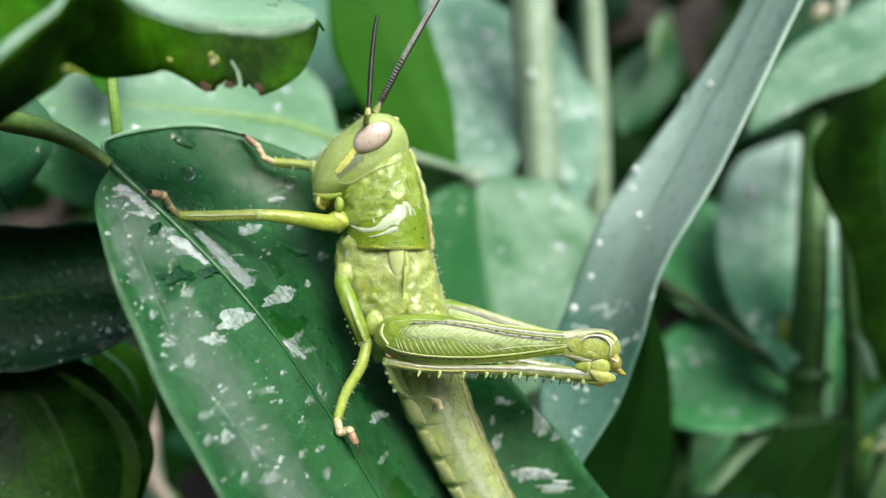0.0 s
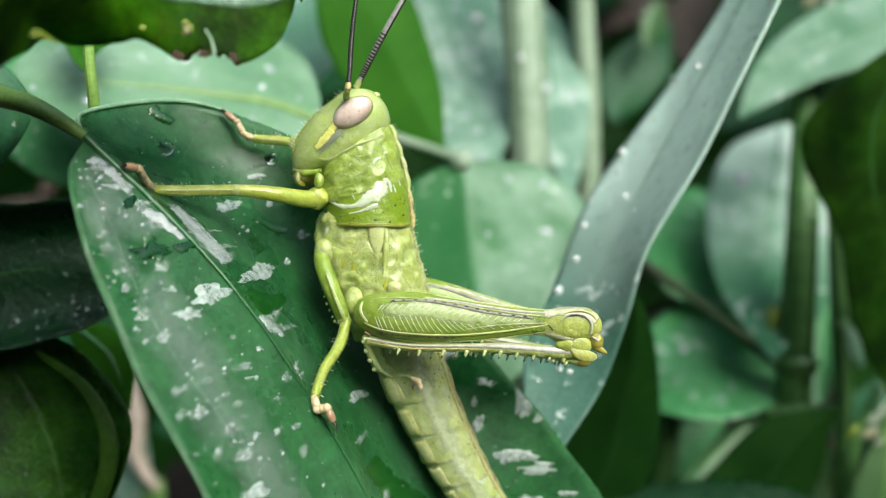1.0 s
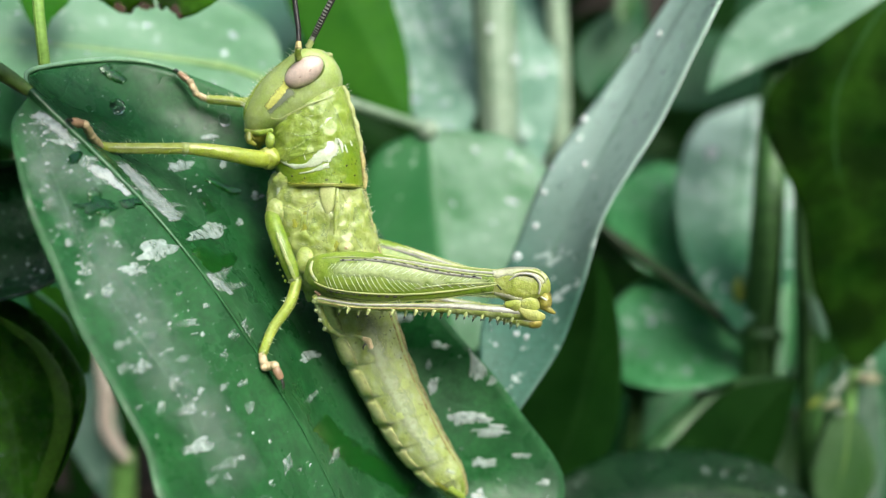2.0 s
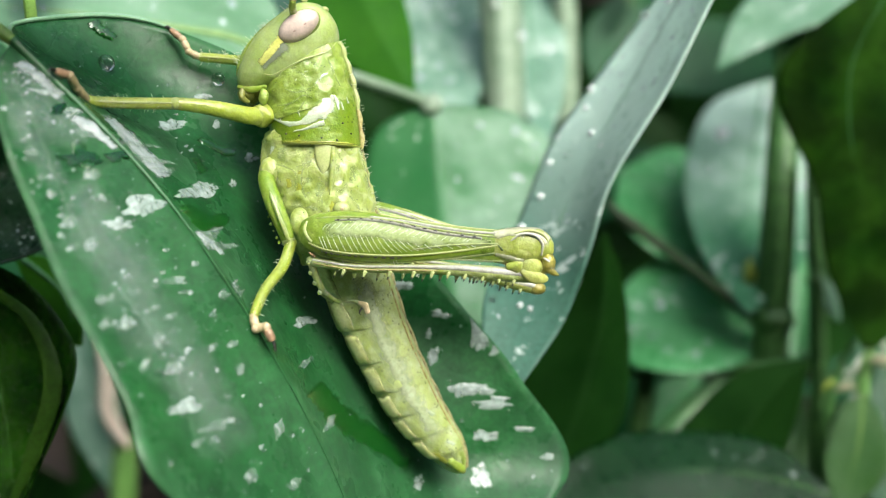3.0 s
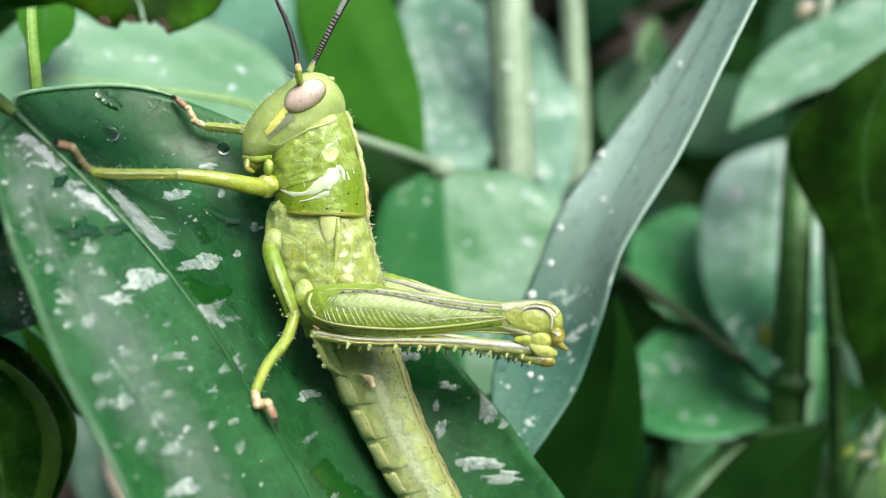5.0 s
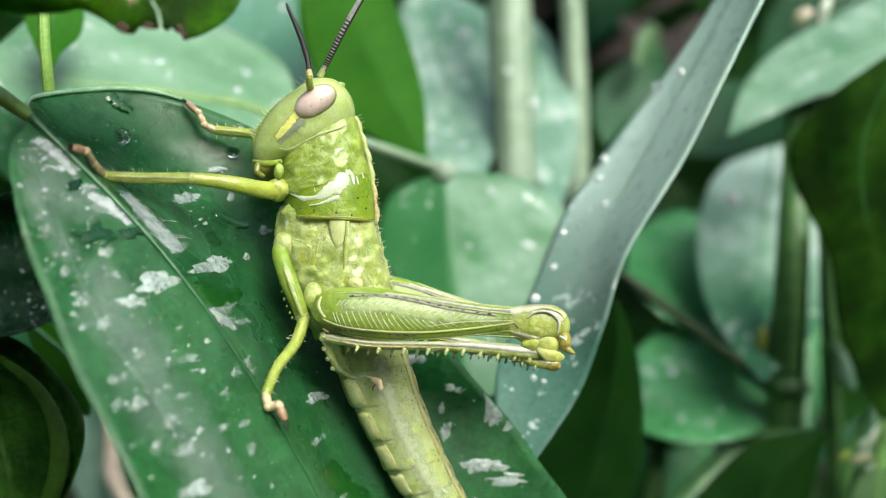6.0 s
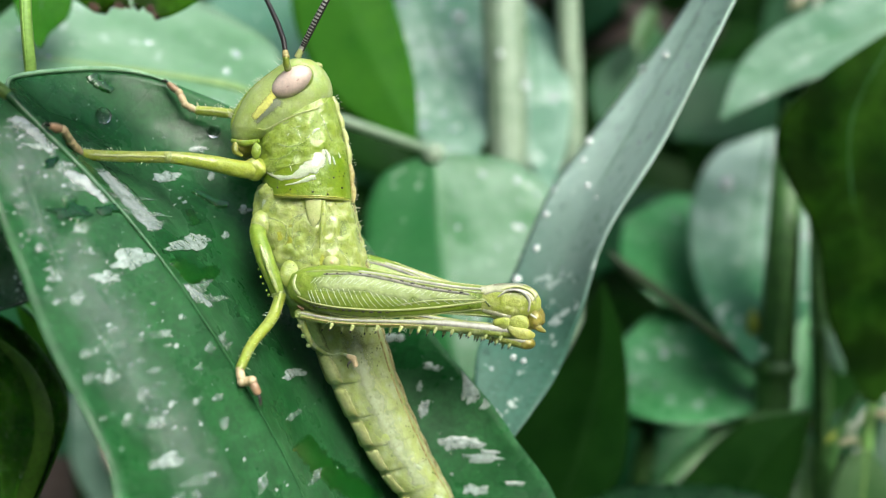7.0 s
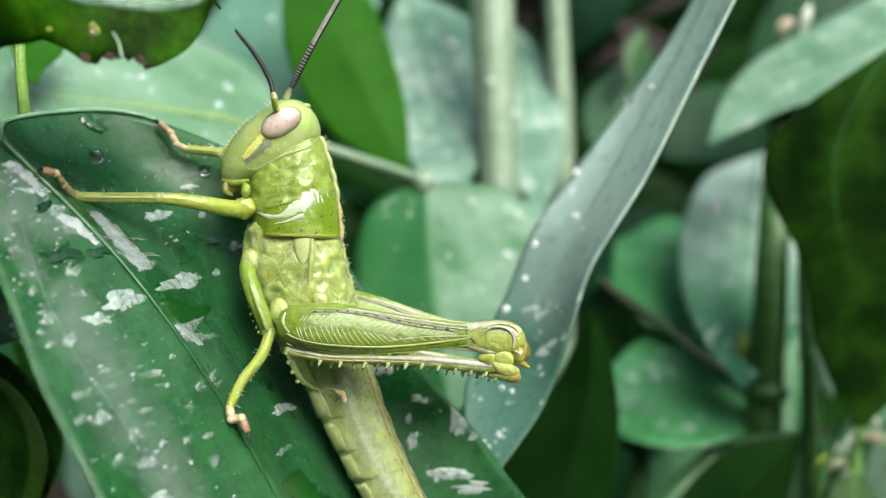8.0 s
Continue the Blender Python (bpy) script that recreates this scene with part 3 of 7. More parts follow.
def blade_mesh(grid, thick=0.22):
    """A lamina with two faces and a rim from a grid of points; u along, v across."""
    bm = bmesh.new()
    uv = bm.loops.layers.uv.new("leaf")
    nu, nv = len(grid) - 1, len(grid[0]) - 1
    P = [[Vector(p) for p in row] for row in grid]
    sides = []
    for sgn in (0.5, -0.5):
        rows = []
        for i in range(nu + 1):
            row = []
            for j in range(nv + 1):
                du = P[min(i + 1, nu)][j] - P[max(i - 1, 0)][j]
                dv = P[i][min(j + 1, nv)] - P[i][max(j - 1, 0)]
                nn = du.cross(dv)
                nn = nn.normalized() if nn.length > 1e-9 else Vector((0, -1, 0))
                row.append(bm.verts.new(P[i][j] + nn * thick * sgn))
            rows.append(row)
        sides.append(rows)
    def face(idx, verts):
        f = bm.faces.new(verts)
        for lp, (i, j) in zip(f.loops, idx):
            lp[uv].uv = (i / nu, j / nv)
    for k, rows in enumerate(sides):
        for i in range(nu):
            for j in range(nv):
                q = [(i, j), (i, j + 1), (i + 1, j + 1), (i + 1, j)]
                if k:
                    q = q[::-1]
                face(q, [rows[a][b] for a, b in q])
    edge = [(i, 0) for i in range(nu)] + [(nu, j) for j in range(nv)] + [(i, nv) for i in range(nu, 0, -1)] + [(0, j) for j in range(nv, 0, -1)]
    for q, w in zip(edge, edge[1:] + edge[:1]):
        face([q, w, w, q], [sides[0][q[0]][q[1]], sides[0][w[0]][w[1]], sides[1][w[0]][w[1]], sides[1][q[0]][q[1]]])
    return bm


def leaf(name, spine, facing, width, material, label, group="", facing2=None, fold=0.15, cup=0.0, ruffle=0.03, shape=(0.75, 0.9), rib=0.45, petiole=None,
         nu=30, nh=6, seed=0, rib_material=None, petiole_material=None):
    """A leaf along its spine (points from base to tip), its upper face turned to facing."""
    rnd = random.Random(seed)
    ob = thing(name, spine[0], label, "leaf", group)
    a, b = shape
    top = (a / (a + b)) ** a * (b / (a + b)) ** b
    ph = [rnd.uniform(0, 6.28) for _ in range(4)]
    grid = []
    for i in range(nu + 1):
        s = 0.004 + 0.992 * i / nu
        c = bez(spine, s)
        t = (bez(spine, min(1, s + 0.03)) - bez(spine, max(0, s - 0.03))).normalized()
        f = Vector(facing).lerp(Vector(facing2 or facing), s)
        f = (f - t * f.dot(t)).normalized()
        side = t.cross(f)
        w = width / 2 * (s ** a * (1 - s) ** b / top) * (1 + 0.025 * math.sin(9 * s + ph[0]))
        row = []
        for j in range(-nh, nh + 1):
            v = j / nh
            lift = fold * abs(v) + cup * v * v + ruffle * abs(v) ** 2 * math.sin((11 if j > 0 else 13) * s + ph[1 if j > 0 else 2])
            row.append(c + side * w * v + f * width / 2 * lift)
        grid.append(row)
    part("blade", blade_mesh(grid), material, ob)
    if rib:
        part("midrib", tube([Vector(grid[int(nu * k / 8)][nh]) for k in range(9)], [rib, rib * 0.8, rib * 0.55, rib * 0.3, 0.05], 8), rib_material or RIB, ob)
    if petiole:
        part("petiole", tube([spine[0]] + list(petiole), [rib * 1.1, rib * 1.5], 8), petiole_material or STEM, ob)
    return ob


def outlined(name, spine, left, right, material, label, cup=0.0, ruffle=0.25, rib=0.5, petiole=None, rib_material=None, petiole_material=None, seed=0, nu=36, nh=8, tip=0.0, beads=()):
    """A leaf between two edges: spine and edges from base to tip; cup bends each half towards or away along its face; tip leans its top back to the sky."""
    z0 = Vector(spine[len(spine) // 2]).z
    spine, left, right = ([Vector(p) * (1 + tip * (p[2] - z0) / p[1]) for p in edge] for edge in (spine, left, right))
    rnd = random.Random(seed)
    ob = thing(name, spine[0], label, "leaf")
    ph = [rnd.uniform(0, 6.28) for _ in range(4)]
    grid = []
    for i in range(nu + 1):
        s = i / nu
        m, l, r = bez(spine, s), bez(left, s), bez(right, s)
        t = (bez(spine, min(1, s + 0.03)) - bez(spine, max(0, s - 0.03))).normalized()
        row = []
        for j in range(-nh, nh + 1):
            v = abs(j) / nh
            e = l if j < 0 else r
            p = m.lerp(e, v)
            out = t.cross(e - m)
            out = out.normalized() if out.length > 1e-6 else Vector((0, -1, 0))
            if out.y > 0:
                out = -out
            p = p + out * (cup * v * (1 - v) * 4 * (e - m).length * 0.25 + ruffle * v * v * math.sin((11 if j > 0 else 14) * s + ph[1 if j > 0 else 2]))
            row.append(p)
        grid.append(row)
    part("blade", blade_mesh(grid), material, ob)
    if rib:
        part("midrib", tube([Vector(grid[int(nu * k / 8)][nh]) for k in range(9)], [rib, rib * 0.8, rib * 0.55, rib * 0.3, 0.05], 8), rib_material or RIB, ob)
    if petiole:
        part("petiole", tube([spine[0]] + list(petiole), [0.9, 1.15], 10), petiole_material or STEM, ob)
    # small pale beads added in place of the wet surface's glints
    for count, s0, s1, v0, v1, r0, r1 in beads:
        bm = bmesh.new()
        for _ in range(count):
            s, v = rnd.uniform(s0, s1), rnd.uniform(v0, v1)
            i, j = min(int(s * nu), nu - 1), min(max(int((v + 1) * nh), 0), 2 * nh - 1)
            fi, fj = s * nu - i, (v + 1) * nh - j
            p = grid[i][j].lerp(grid[i + 1][j], fi).lerp(grid[i][j + 1].lerp(grid[i + 1][j + 1], fi), fj)
            n = (grid[i + 1][j] - grid[i][j]).cross(grid[i][j + 1] - grid[i][j]).normalized()
            if n.y > 0:
                n = -n
            r = r0 + (r1 - r0) * rnd.random() ** 3
            a = n.orthogonal().normalized()
            b, st, ring = n.cross(a), rnd.uniform(0.6, 1.7), []
            for k in range(7):
                f = r * rnd.uniform(0.6, 1.2)
                ring.append(bm.verts.new(p + a * f * math.cos(k * 0.8976) + b * f * st * math.sin(k * 0.8976) + n * 0.1))
            top = bm.verts.new(p + n * (0.12 + r * 0.5))
            for k in range(7):
                bm.faces.new((ring[k], ring[(k + 1) % 7], top))
        tagged(part("glint_bead_film", bm, GLINT_BEAD, ob, "tiny pale beads added to paint the wet leaf's glints"), kind="stuff")
    return ob


def stem(name, pts, radii, material, label, nodes_at=()):
    ob = thing(name, pts[-1], label, "stem")
    part("stalk", tube(pts, radii, 12, 30), material, ob)
    part("ridge", tube([bez(pts, k / 8) + Vector((-0.25 * lerp(radii, k / 8), -0.93 * lerp(radii, k / 8), 0)) for k in range(9)], [0.12 * max(radii)] * 2, 6, 30), material, ob)
    for s in nodes_at:
        c, r = bez(pts, s), lerp(radii, s)
        part("joint", ball(c, r * 1.25, (1, 1, 0.7)), material, ob)
    return ob


# ---- ground ----
bm = bmesh.new()
rnd = random.Random(4)
n = 60
vs = {}
for i in range(n + 1):
    for j in range(n + 1):
        fx, fy = (i / n * 2 - 1), (j / n * 2 - 1)
        x, y = 40 * fx * abs(fx) ** 1.6, 40 * fy * abs(fy) ** 1.6 + 0.4
        vs[i, j] = bm.verts.new((x, y, 0.012 * noise.noise((x * 9, y * 9, 0)) + 0.02 * noise.noise((x * 2, y * 2, 3)) - 0.02))
for i in range(n):
    for j in range(n):
        bm.faces.new((vs[i, j], vs[i + 1, j], vs[i + 1, j + 1], vs[i, j + 1]))
me = bpy.data.meshes.new("ground")
bm.to_mesh(me)
bm.free()
me.shade_smooth()
me.materials.append(SOIL)
tagged(new("ground", me), "dark damp soil under the plants", "ground", kind="structure")

# ---- the leaf on which the grasshopper sits ----
MID = [(-35.0, 107.5, 8.9), (-31.3, 108.3, 5.2), (-27.3, 108.8, 1.3), (-23.1, 109.0, -3.1), (-18.4, 109.0, -8.7), (-13.9, 110.3, -15.5), (-9.4, 112.0, -23.2), (-5.0, 113.5, -31.9), (-0.9, 115.0, -41.9), (2.3, 117.0, -53.0)]
LEFT = [(-35.0, 107.0, 8.6), (-35.2, 103.2, 5.2), (-33.6, 101.0, 0.6), (-31.7, 99.0, -4.3), (-29.5, 98.0, -8.6), (-26.4, 96.5, -14.1), (-23.1, 95.0, -19.1), (-19.7, 94.0, -24.9), (-15.3, 94.0, -33.2), (1.0, 115.0, -51.8)]
RIGHT = [(-35.3, 108.5, 9.2), (-38.8, 118.0, 12.7), (-31.9, 127.0, 15.3), (-24.8, 130.5, 14.4), (-13.5, 133.0, 9.6), (-4.8, 135.0, 0.8), (8.5, 137.0, -16.6), (18.2, 137.5, -28.2), (24.7, 137.0, -41.9), (3.7, 119.0, -54.0)]


def host_point(s, v):
    """The leaf's face: s from base to tip, v from the near edge (-1) over the rib (0) to the far edge (1)."""
    m = bez(MID, s)
    if v <= 0:
        v = -v
        p = m.lerp(bez(LEFT, s), v)
        p.y += 1.0 * v * (1 - v) + 0.35 * v * math.sin(17 * s + 1)
        return p
    r = bez(RIGHT, s)
    p = m.lerp(r, v)
    p.y = m.y + (r.y - m.y) * (1 - math.exp(-5 * v)) / (1 - math.exp(-5)) + 0.5 * v * math.sin(15 * s) * (1 - s)
    return p


NEAR_MARKS = [(0.420, -0.225, 1.77, 1.59), (0.455, -0.475, 1.27, 0.69), (0.355, -0.438, 0.75, 0.64), (0.300, -0.812, 0.62, 0.39), (0.265, -0.775, 0.45, 0.28), (0.455, -0.787, 0.61, 0.72), (0.495, -0.738, 0.50, 0.83), (0.635, -0.787, 0.65, 0.71), (0.655, -0.650, 0.45, 0.72), (0.705, -0.675, 0.78, 0.67), (0.710, -0.812, 0.54, 0.65), (0.575, -0.625, 0.62, 0.45), (0.550, -0.338, 1.05, 0.52), (0.570, -0.087, 0.54, 0.60), (0.650, -0.225, 0.65, 0.47), (0.690, -0.275, 0.35, 0.77), (0.590, -0.825, 0.54, 0.49), (0.640, -0.887, 0.43, 0.54), (0.605, -0.237, 0.47, 0.35), (0.660, -0.375, 0.52, 0.52), (0.600, -0.562, 0.39, 0.28), (0.570, -0.338, 0.41, 0.23), (0.520, -0.138, 0.42, 0.36), (0.500, -0.275, 0.35, 0.29)]
NEAR_MARKS_LOW = [(0.100, -0.400, 1.18, 0.53), (0.155, -0.300, 1.42, 0.53), (0.205, -0.225, 1.30, 0.59), (0.260, -0.237, 0.95, 0.59), (0.405, -0.500, 0.46, 0.40), (0.395, -0.812, 0.50, 0.45), (0.355, -0.825, 0.39, 0.50), (0.515, -0.450, 0.46, 0.23), (0.545, -0.600, 0.28, 0.28), (0.500, -0.838, 0.44, 0.38), (0.765, -0.713, 1.43, 0.77), (0.785, -0.588, 1.58, 0.56), (0.705, -0.650, 0.78, 0.78), (0.495, -0.738, 0.67, 0.67), (0.635, -0.775, 0.65, 0.49), (0.615, -0.512, 0.57, 0.45), (0.775, -0.237, 0.54, 0.96), (0.845, -0.512, 0.57, 0.80), (0.845, -0.287, 0.71, 0.53), (0.690, -0.275, 0.53, 0.71), (0.665, -0.662, 0.56, 0.50), (0.815, -0.725, 0.49, 0.49)]
FAR_MARKS = [(0.425, 0.125, 1.39, 1.26), (0.325, 0.289, 1.32, 0.83), (0.370, 0.617, 1.30, 0.43), (0.455, 0.450, 0.87, 0.65), (0.295, 0.032, 1.36, 0.43), (0.335, 0.038, 1.37, 0.50), (0.365, 0.058, 0.63, 0.51), (0.485, 0.021, 0.49, 1.48), (0.560, 0.001, 0.36, 0.61), (0.645, 0.144, 1.10, 0.69), (0.690, 0.836, 0.91, 0.61), (0.725, 0.944, 1.06, 2.43), (0.785, 0.699, 3.41, 0.98), (0.805, 0.784, 2.58, 0.76), (0.735, 0.650, 0.68, 0.91), (0.710, 0.699, 0.53, 0.68), (0.745, 1.000, 0.61, 0.76), (0.395, 0.494, 0.43, 0.58), (0.450, 0.253, 0.35, 0.49)]
FAR_MARKS_LOW = [(0.655, 0.749, 1.96, 0.75), (0.695, 0.872, 0.83, 0.61), (0.740, 0.617, 0.68, 1.06), (0.885, 0.56, 1.5, 1.8), (0.880, 0.253, 0.80, 1.16), (0.770, 0.044, 0.52, 0.84), (0.500, 0.026, 1.37, 0.56), (0.785, 0.716, 3.03, 0.83), (0.840, 0.633, 1.98, 0.91), (0.835, 0.836, 1.68, 0.53), (0.865, 0.890, 0.99, 0.69), (0.800, 0.818, 1.52, 0.53), (0.730, 0.963, 0.76, 2.28), (0.570, 0.001, 0.55, 0.36), (0.690, 0.066, 0.59, 0.46)]
CLEAR_MARKS = [(0.315, -0.425, 1.28, 0.76), (0.315, -0.100, 0.84, 0.72), (0.200, -0.338, 0.47, 0.71)]


def painted_wet_mark(parent, s, v, wide, high, seed, material, lift, bm=None, lean=0.0):
    """A thin wet patch with an uneven outline, lying on the leaf; its sky glint or gap is painted."""
    rnd = random.Random(seed)
    c = host_point(s, v)
    e = 0.004
    ps = (host_point(min(1, s + e), v) - host_point(max(0, s - e), v)) / (2 * e)
    pv = (host_point(s, min(1, v + e)) - host_point(s, max(-1, v - e))) / (2 * e)
    nn = ps.cross(pv).normalized()
    if nn.dot(Vector(c)) > 0:
        nn = -nn
    # solve for steps in s and v that give a step across or up
    den = ps.x * pv.z - ps.z * pv.x
    def spot(dx, dz):
        dx, dz = dx * math.cos(lean) - dz * math.sin(lean), dx * math.sin(lean) + dz * math.cos(lean)
        ds, dv = (dx * pv.z - dz * pv.x) / den, (ps.x * dz - ps.z * dx) / den
        vv = v + dv
        vv = max(0.004, min(0.99, vv)) if v > 0 else min(-0.004, max(-0.99, vv))
        return host_point(min(1, max(0, s + ds)), vv) + nn * lift
    joined = bm is not None
    bm = bm if joined else bmesh.new()
    n, rings = (10, 2) if joined else (26, 3)
    off = Vector((rnd.uniform(0, 50), rnd.uniform(0, 50), 0))
    grid = []
    for k in range(1, rings + 1):
        ring = []
        for i in range(n):
            an = 6.2832 * i / n
            u = Vector((math.cos(an), math.sin(an), 0))
            f = 1 + 0.75 * noise.noise(u * 1.3 + off) + 0.4 * noise.noise(u * 4 + off)
            f = max(0.15, f) * k / rings
            ring.append(bm.verts.new(spot(wide * u.x * f, high * u.y * f) + nn * (0.05 if k < rings else -0.04)))
        grid.append(ring)
    mid = bm.verts.new(spot(0, 0) + nn * 0.07)
    for i in range(n):
        bm.faces.new((mid, grid[0][i], grid[0][(i + 1) % n]))
        for q, w in zip(grid, grid[1:]):
            bm.faces.new((q[i], w[i], w[(i + 1) % n], q[(i + 1) % n]))
    return bm if joined else part("painted_wet_mark", bm, material, parent)


def host_leaf():
    ob = thing("host_leaf", MID[0], "large wet green leaf under the grasshopper, sky glints painted white on its wet marks", "leaf")
    nu, nl, nr = 90, 14, 26
    grid = [[host_point(i / nu, -1 + j / nl) for j in range(nl)] + [host_point(i / nu, (j / nr) ** 1.5) for j in range(nr + 1)] for i in range(nu + 1)]
    part("blade", blade_mesh(grid, 0.07), HOST, ob)
    part("midrib", tube([p + Vector((0.05, -0.12, 0.05)) for p in (bez(MID, k / 12) for k in range(13))], [0.5, 0.34, 0.2, 0.12, 0.08, 0.06, 0.05], 10, 60), HOST_RIB, ob)
    part("side_vein", tube([host_point(0.12 + 0.07 * k, -0.7 + 0.04 * math.sin(k)) + Vector((0, -0.12, 0)) for k in range(12)], [0.015, 0.035, 0.04, 0.03, 0.015], 8, 50), HOST_RIB, ob)
    part("petiole", tube([MID[0], (-37.5, 107.0, 10.6), (-41.1, 108.0, 12.3), (-46.5, 110.0, 13.7), (-56.5, 113.0, 15.7)], [0.6, 0.85, 1.05, 1.2, 1.25], 12, 40), LIT_STEM, ob)
    part("rolled_edge", tube([host_point(0.03 + 0.031 * k, 1.0) + Vector((0, -0.1, 0.05)) for k in range(11)], [0.12, 0.3, 0.34, 0.3, 0.14], 8, 40), EDGE, ob, "pale rolled leaf edge")
    seed = 0
    for marks in (NEAR_MARKS, NEAR_MARKS_LOW, FAR_MARKS, FAR_MARKS_LOW):
        for s, v, a, b in marks:
            seed += 1
            painted_wet_mark(ob, s, v, a * 0.78, b * 0.78, seed, MARK if a * b > 0.75 and seed % 3 or v > 0.2 else MARK_DIM, 0.2)
    for s, v, a, b in CLEAR_MARKS:
        seed += 1
        painted_wet_mark(ob, s, v, a, b, seed, CLEAR, 0.25)
    # clear dark films of water; painted sky sheen and bright streaks along the midrib
    def half(sgn):
        return lambda q, f, lift=0.0: host_point(min(1, max(0, q)), sgn * f) + Vector((0, -lift, 0))
    for sgn, pts, w, mat in (
            (1, [(0.20, 0.95), (0.208, 0.875), (0.225, 0.8)], [0.8, 0.9, 0.5], CLEAR_FILM),
            (1, [(0.425, 0.03), (0.475, 0.062), (0.467, 0.12)], [0.5, 0.9, 0.6], CLEAR_FILM), (1, [(0.375, 0.338), (0.417, 0.375), (0.433, 0.413)], [0.4, 0.7, 0.5], CLEAR_FILM), (1, [(0.383, 0.225), (0.408, 0.188)], [0.4, 0.5], CLEAR_FILM),
            (1, [(0.72, 0.05), (0.78, 0.10), (0.86, 0.25)], [0.8, 1.2, 1.0], CLEAR_FILM), (-1, [(0.275, 0.36), (0.315, 0.42), (0.335, 0.36)], [0.5, 0.8, 0.6], CLEAR_FILM),
            (-1, [(0.092, 0.537), (0.167, 0.5), (0.233, 0.412), (0.283, 0.25)], [1.2, 2.4, 2.4, 1.4], SKY_SHEEN), (-1, [(0.183, 0.738), (0.258, 0.762), (0.308, 0.725), (0.383, 0.712)], [0.9, 1.3, 1.3, 0.8], SKY_SHEEN), (-1, [(0.36, 0.62), (0.5, 0.6), (0.65, 0.62), (0.82, 0.5)], [1.8, 2.8, 3.0, 1.8], SKY_SHEEN),
            (-1, [(0.075, 0.55), (0.092, 0.287), (0.133, 0.188), (0.175, 0.2)], [0.5, 0.8, 0.6, 0.3], SKY_STREAK), (-1, [(0.217, 0.225), (0.242, 0.112), (0.275, 0.075), (0.3, 0.062)], [0.5, 0.75, 0.5, 0.3], SKY_STREAK), (1, [(0.217, 0.062), (0.267, 0.062), (0.325, 0.05), (0.358, 0.05), (0.375, 0.038)], [0.2, 0.4, 0.5, 0.5, 0.3], SKY_STREAK),
            (1, [(0.467, 0.012), (0.492, 0.025), (0.517, 0.038)], [0.12, 0.3, 0.12], SKY_STREAK)):
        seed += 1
        part("film_and_glint", film_on(half(sgn), pts, w, seed, {CLEAR_FILM: 0.32, SKY_SHEEN: 0.36, SKY_STREAK: 0.4}[mat]), mat, ob)
    rnd = random.Random(31)
    faint, clear = bmesh.new(), bmesh.new()
    for _ in range(700):
        s, v = rnd.uniform(0.08, 0.9), rnd.choice((-1, -1, 1)) * rnd.uniform(0.06, 0.95)
        r = 0.035 + 0.2 * rnd.random() ** 3
        if v > 0 and (s < 0.3 or v < 0.2):
            r = min(r, 0.08)
            if s < 0.14:
                continue
        seed += 1
        painted_wet_mark(ob, s, v, r, r * rnd.uniform(0.6, 1.6), seed, None, 0.18, clear if seed % 3 == 0 else faint)
    tagged(part("fleck_film", faint, MARK_DIM, ob, "tiny faint wet flecks painted with sky glint"), kind="stuff")
    tagged(part("fleck_film", clear, MARK, ob, "tiny bright wet flecks painted with sky glint"), kind="stuff")
    return ob


host_leaf()


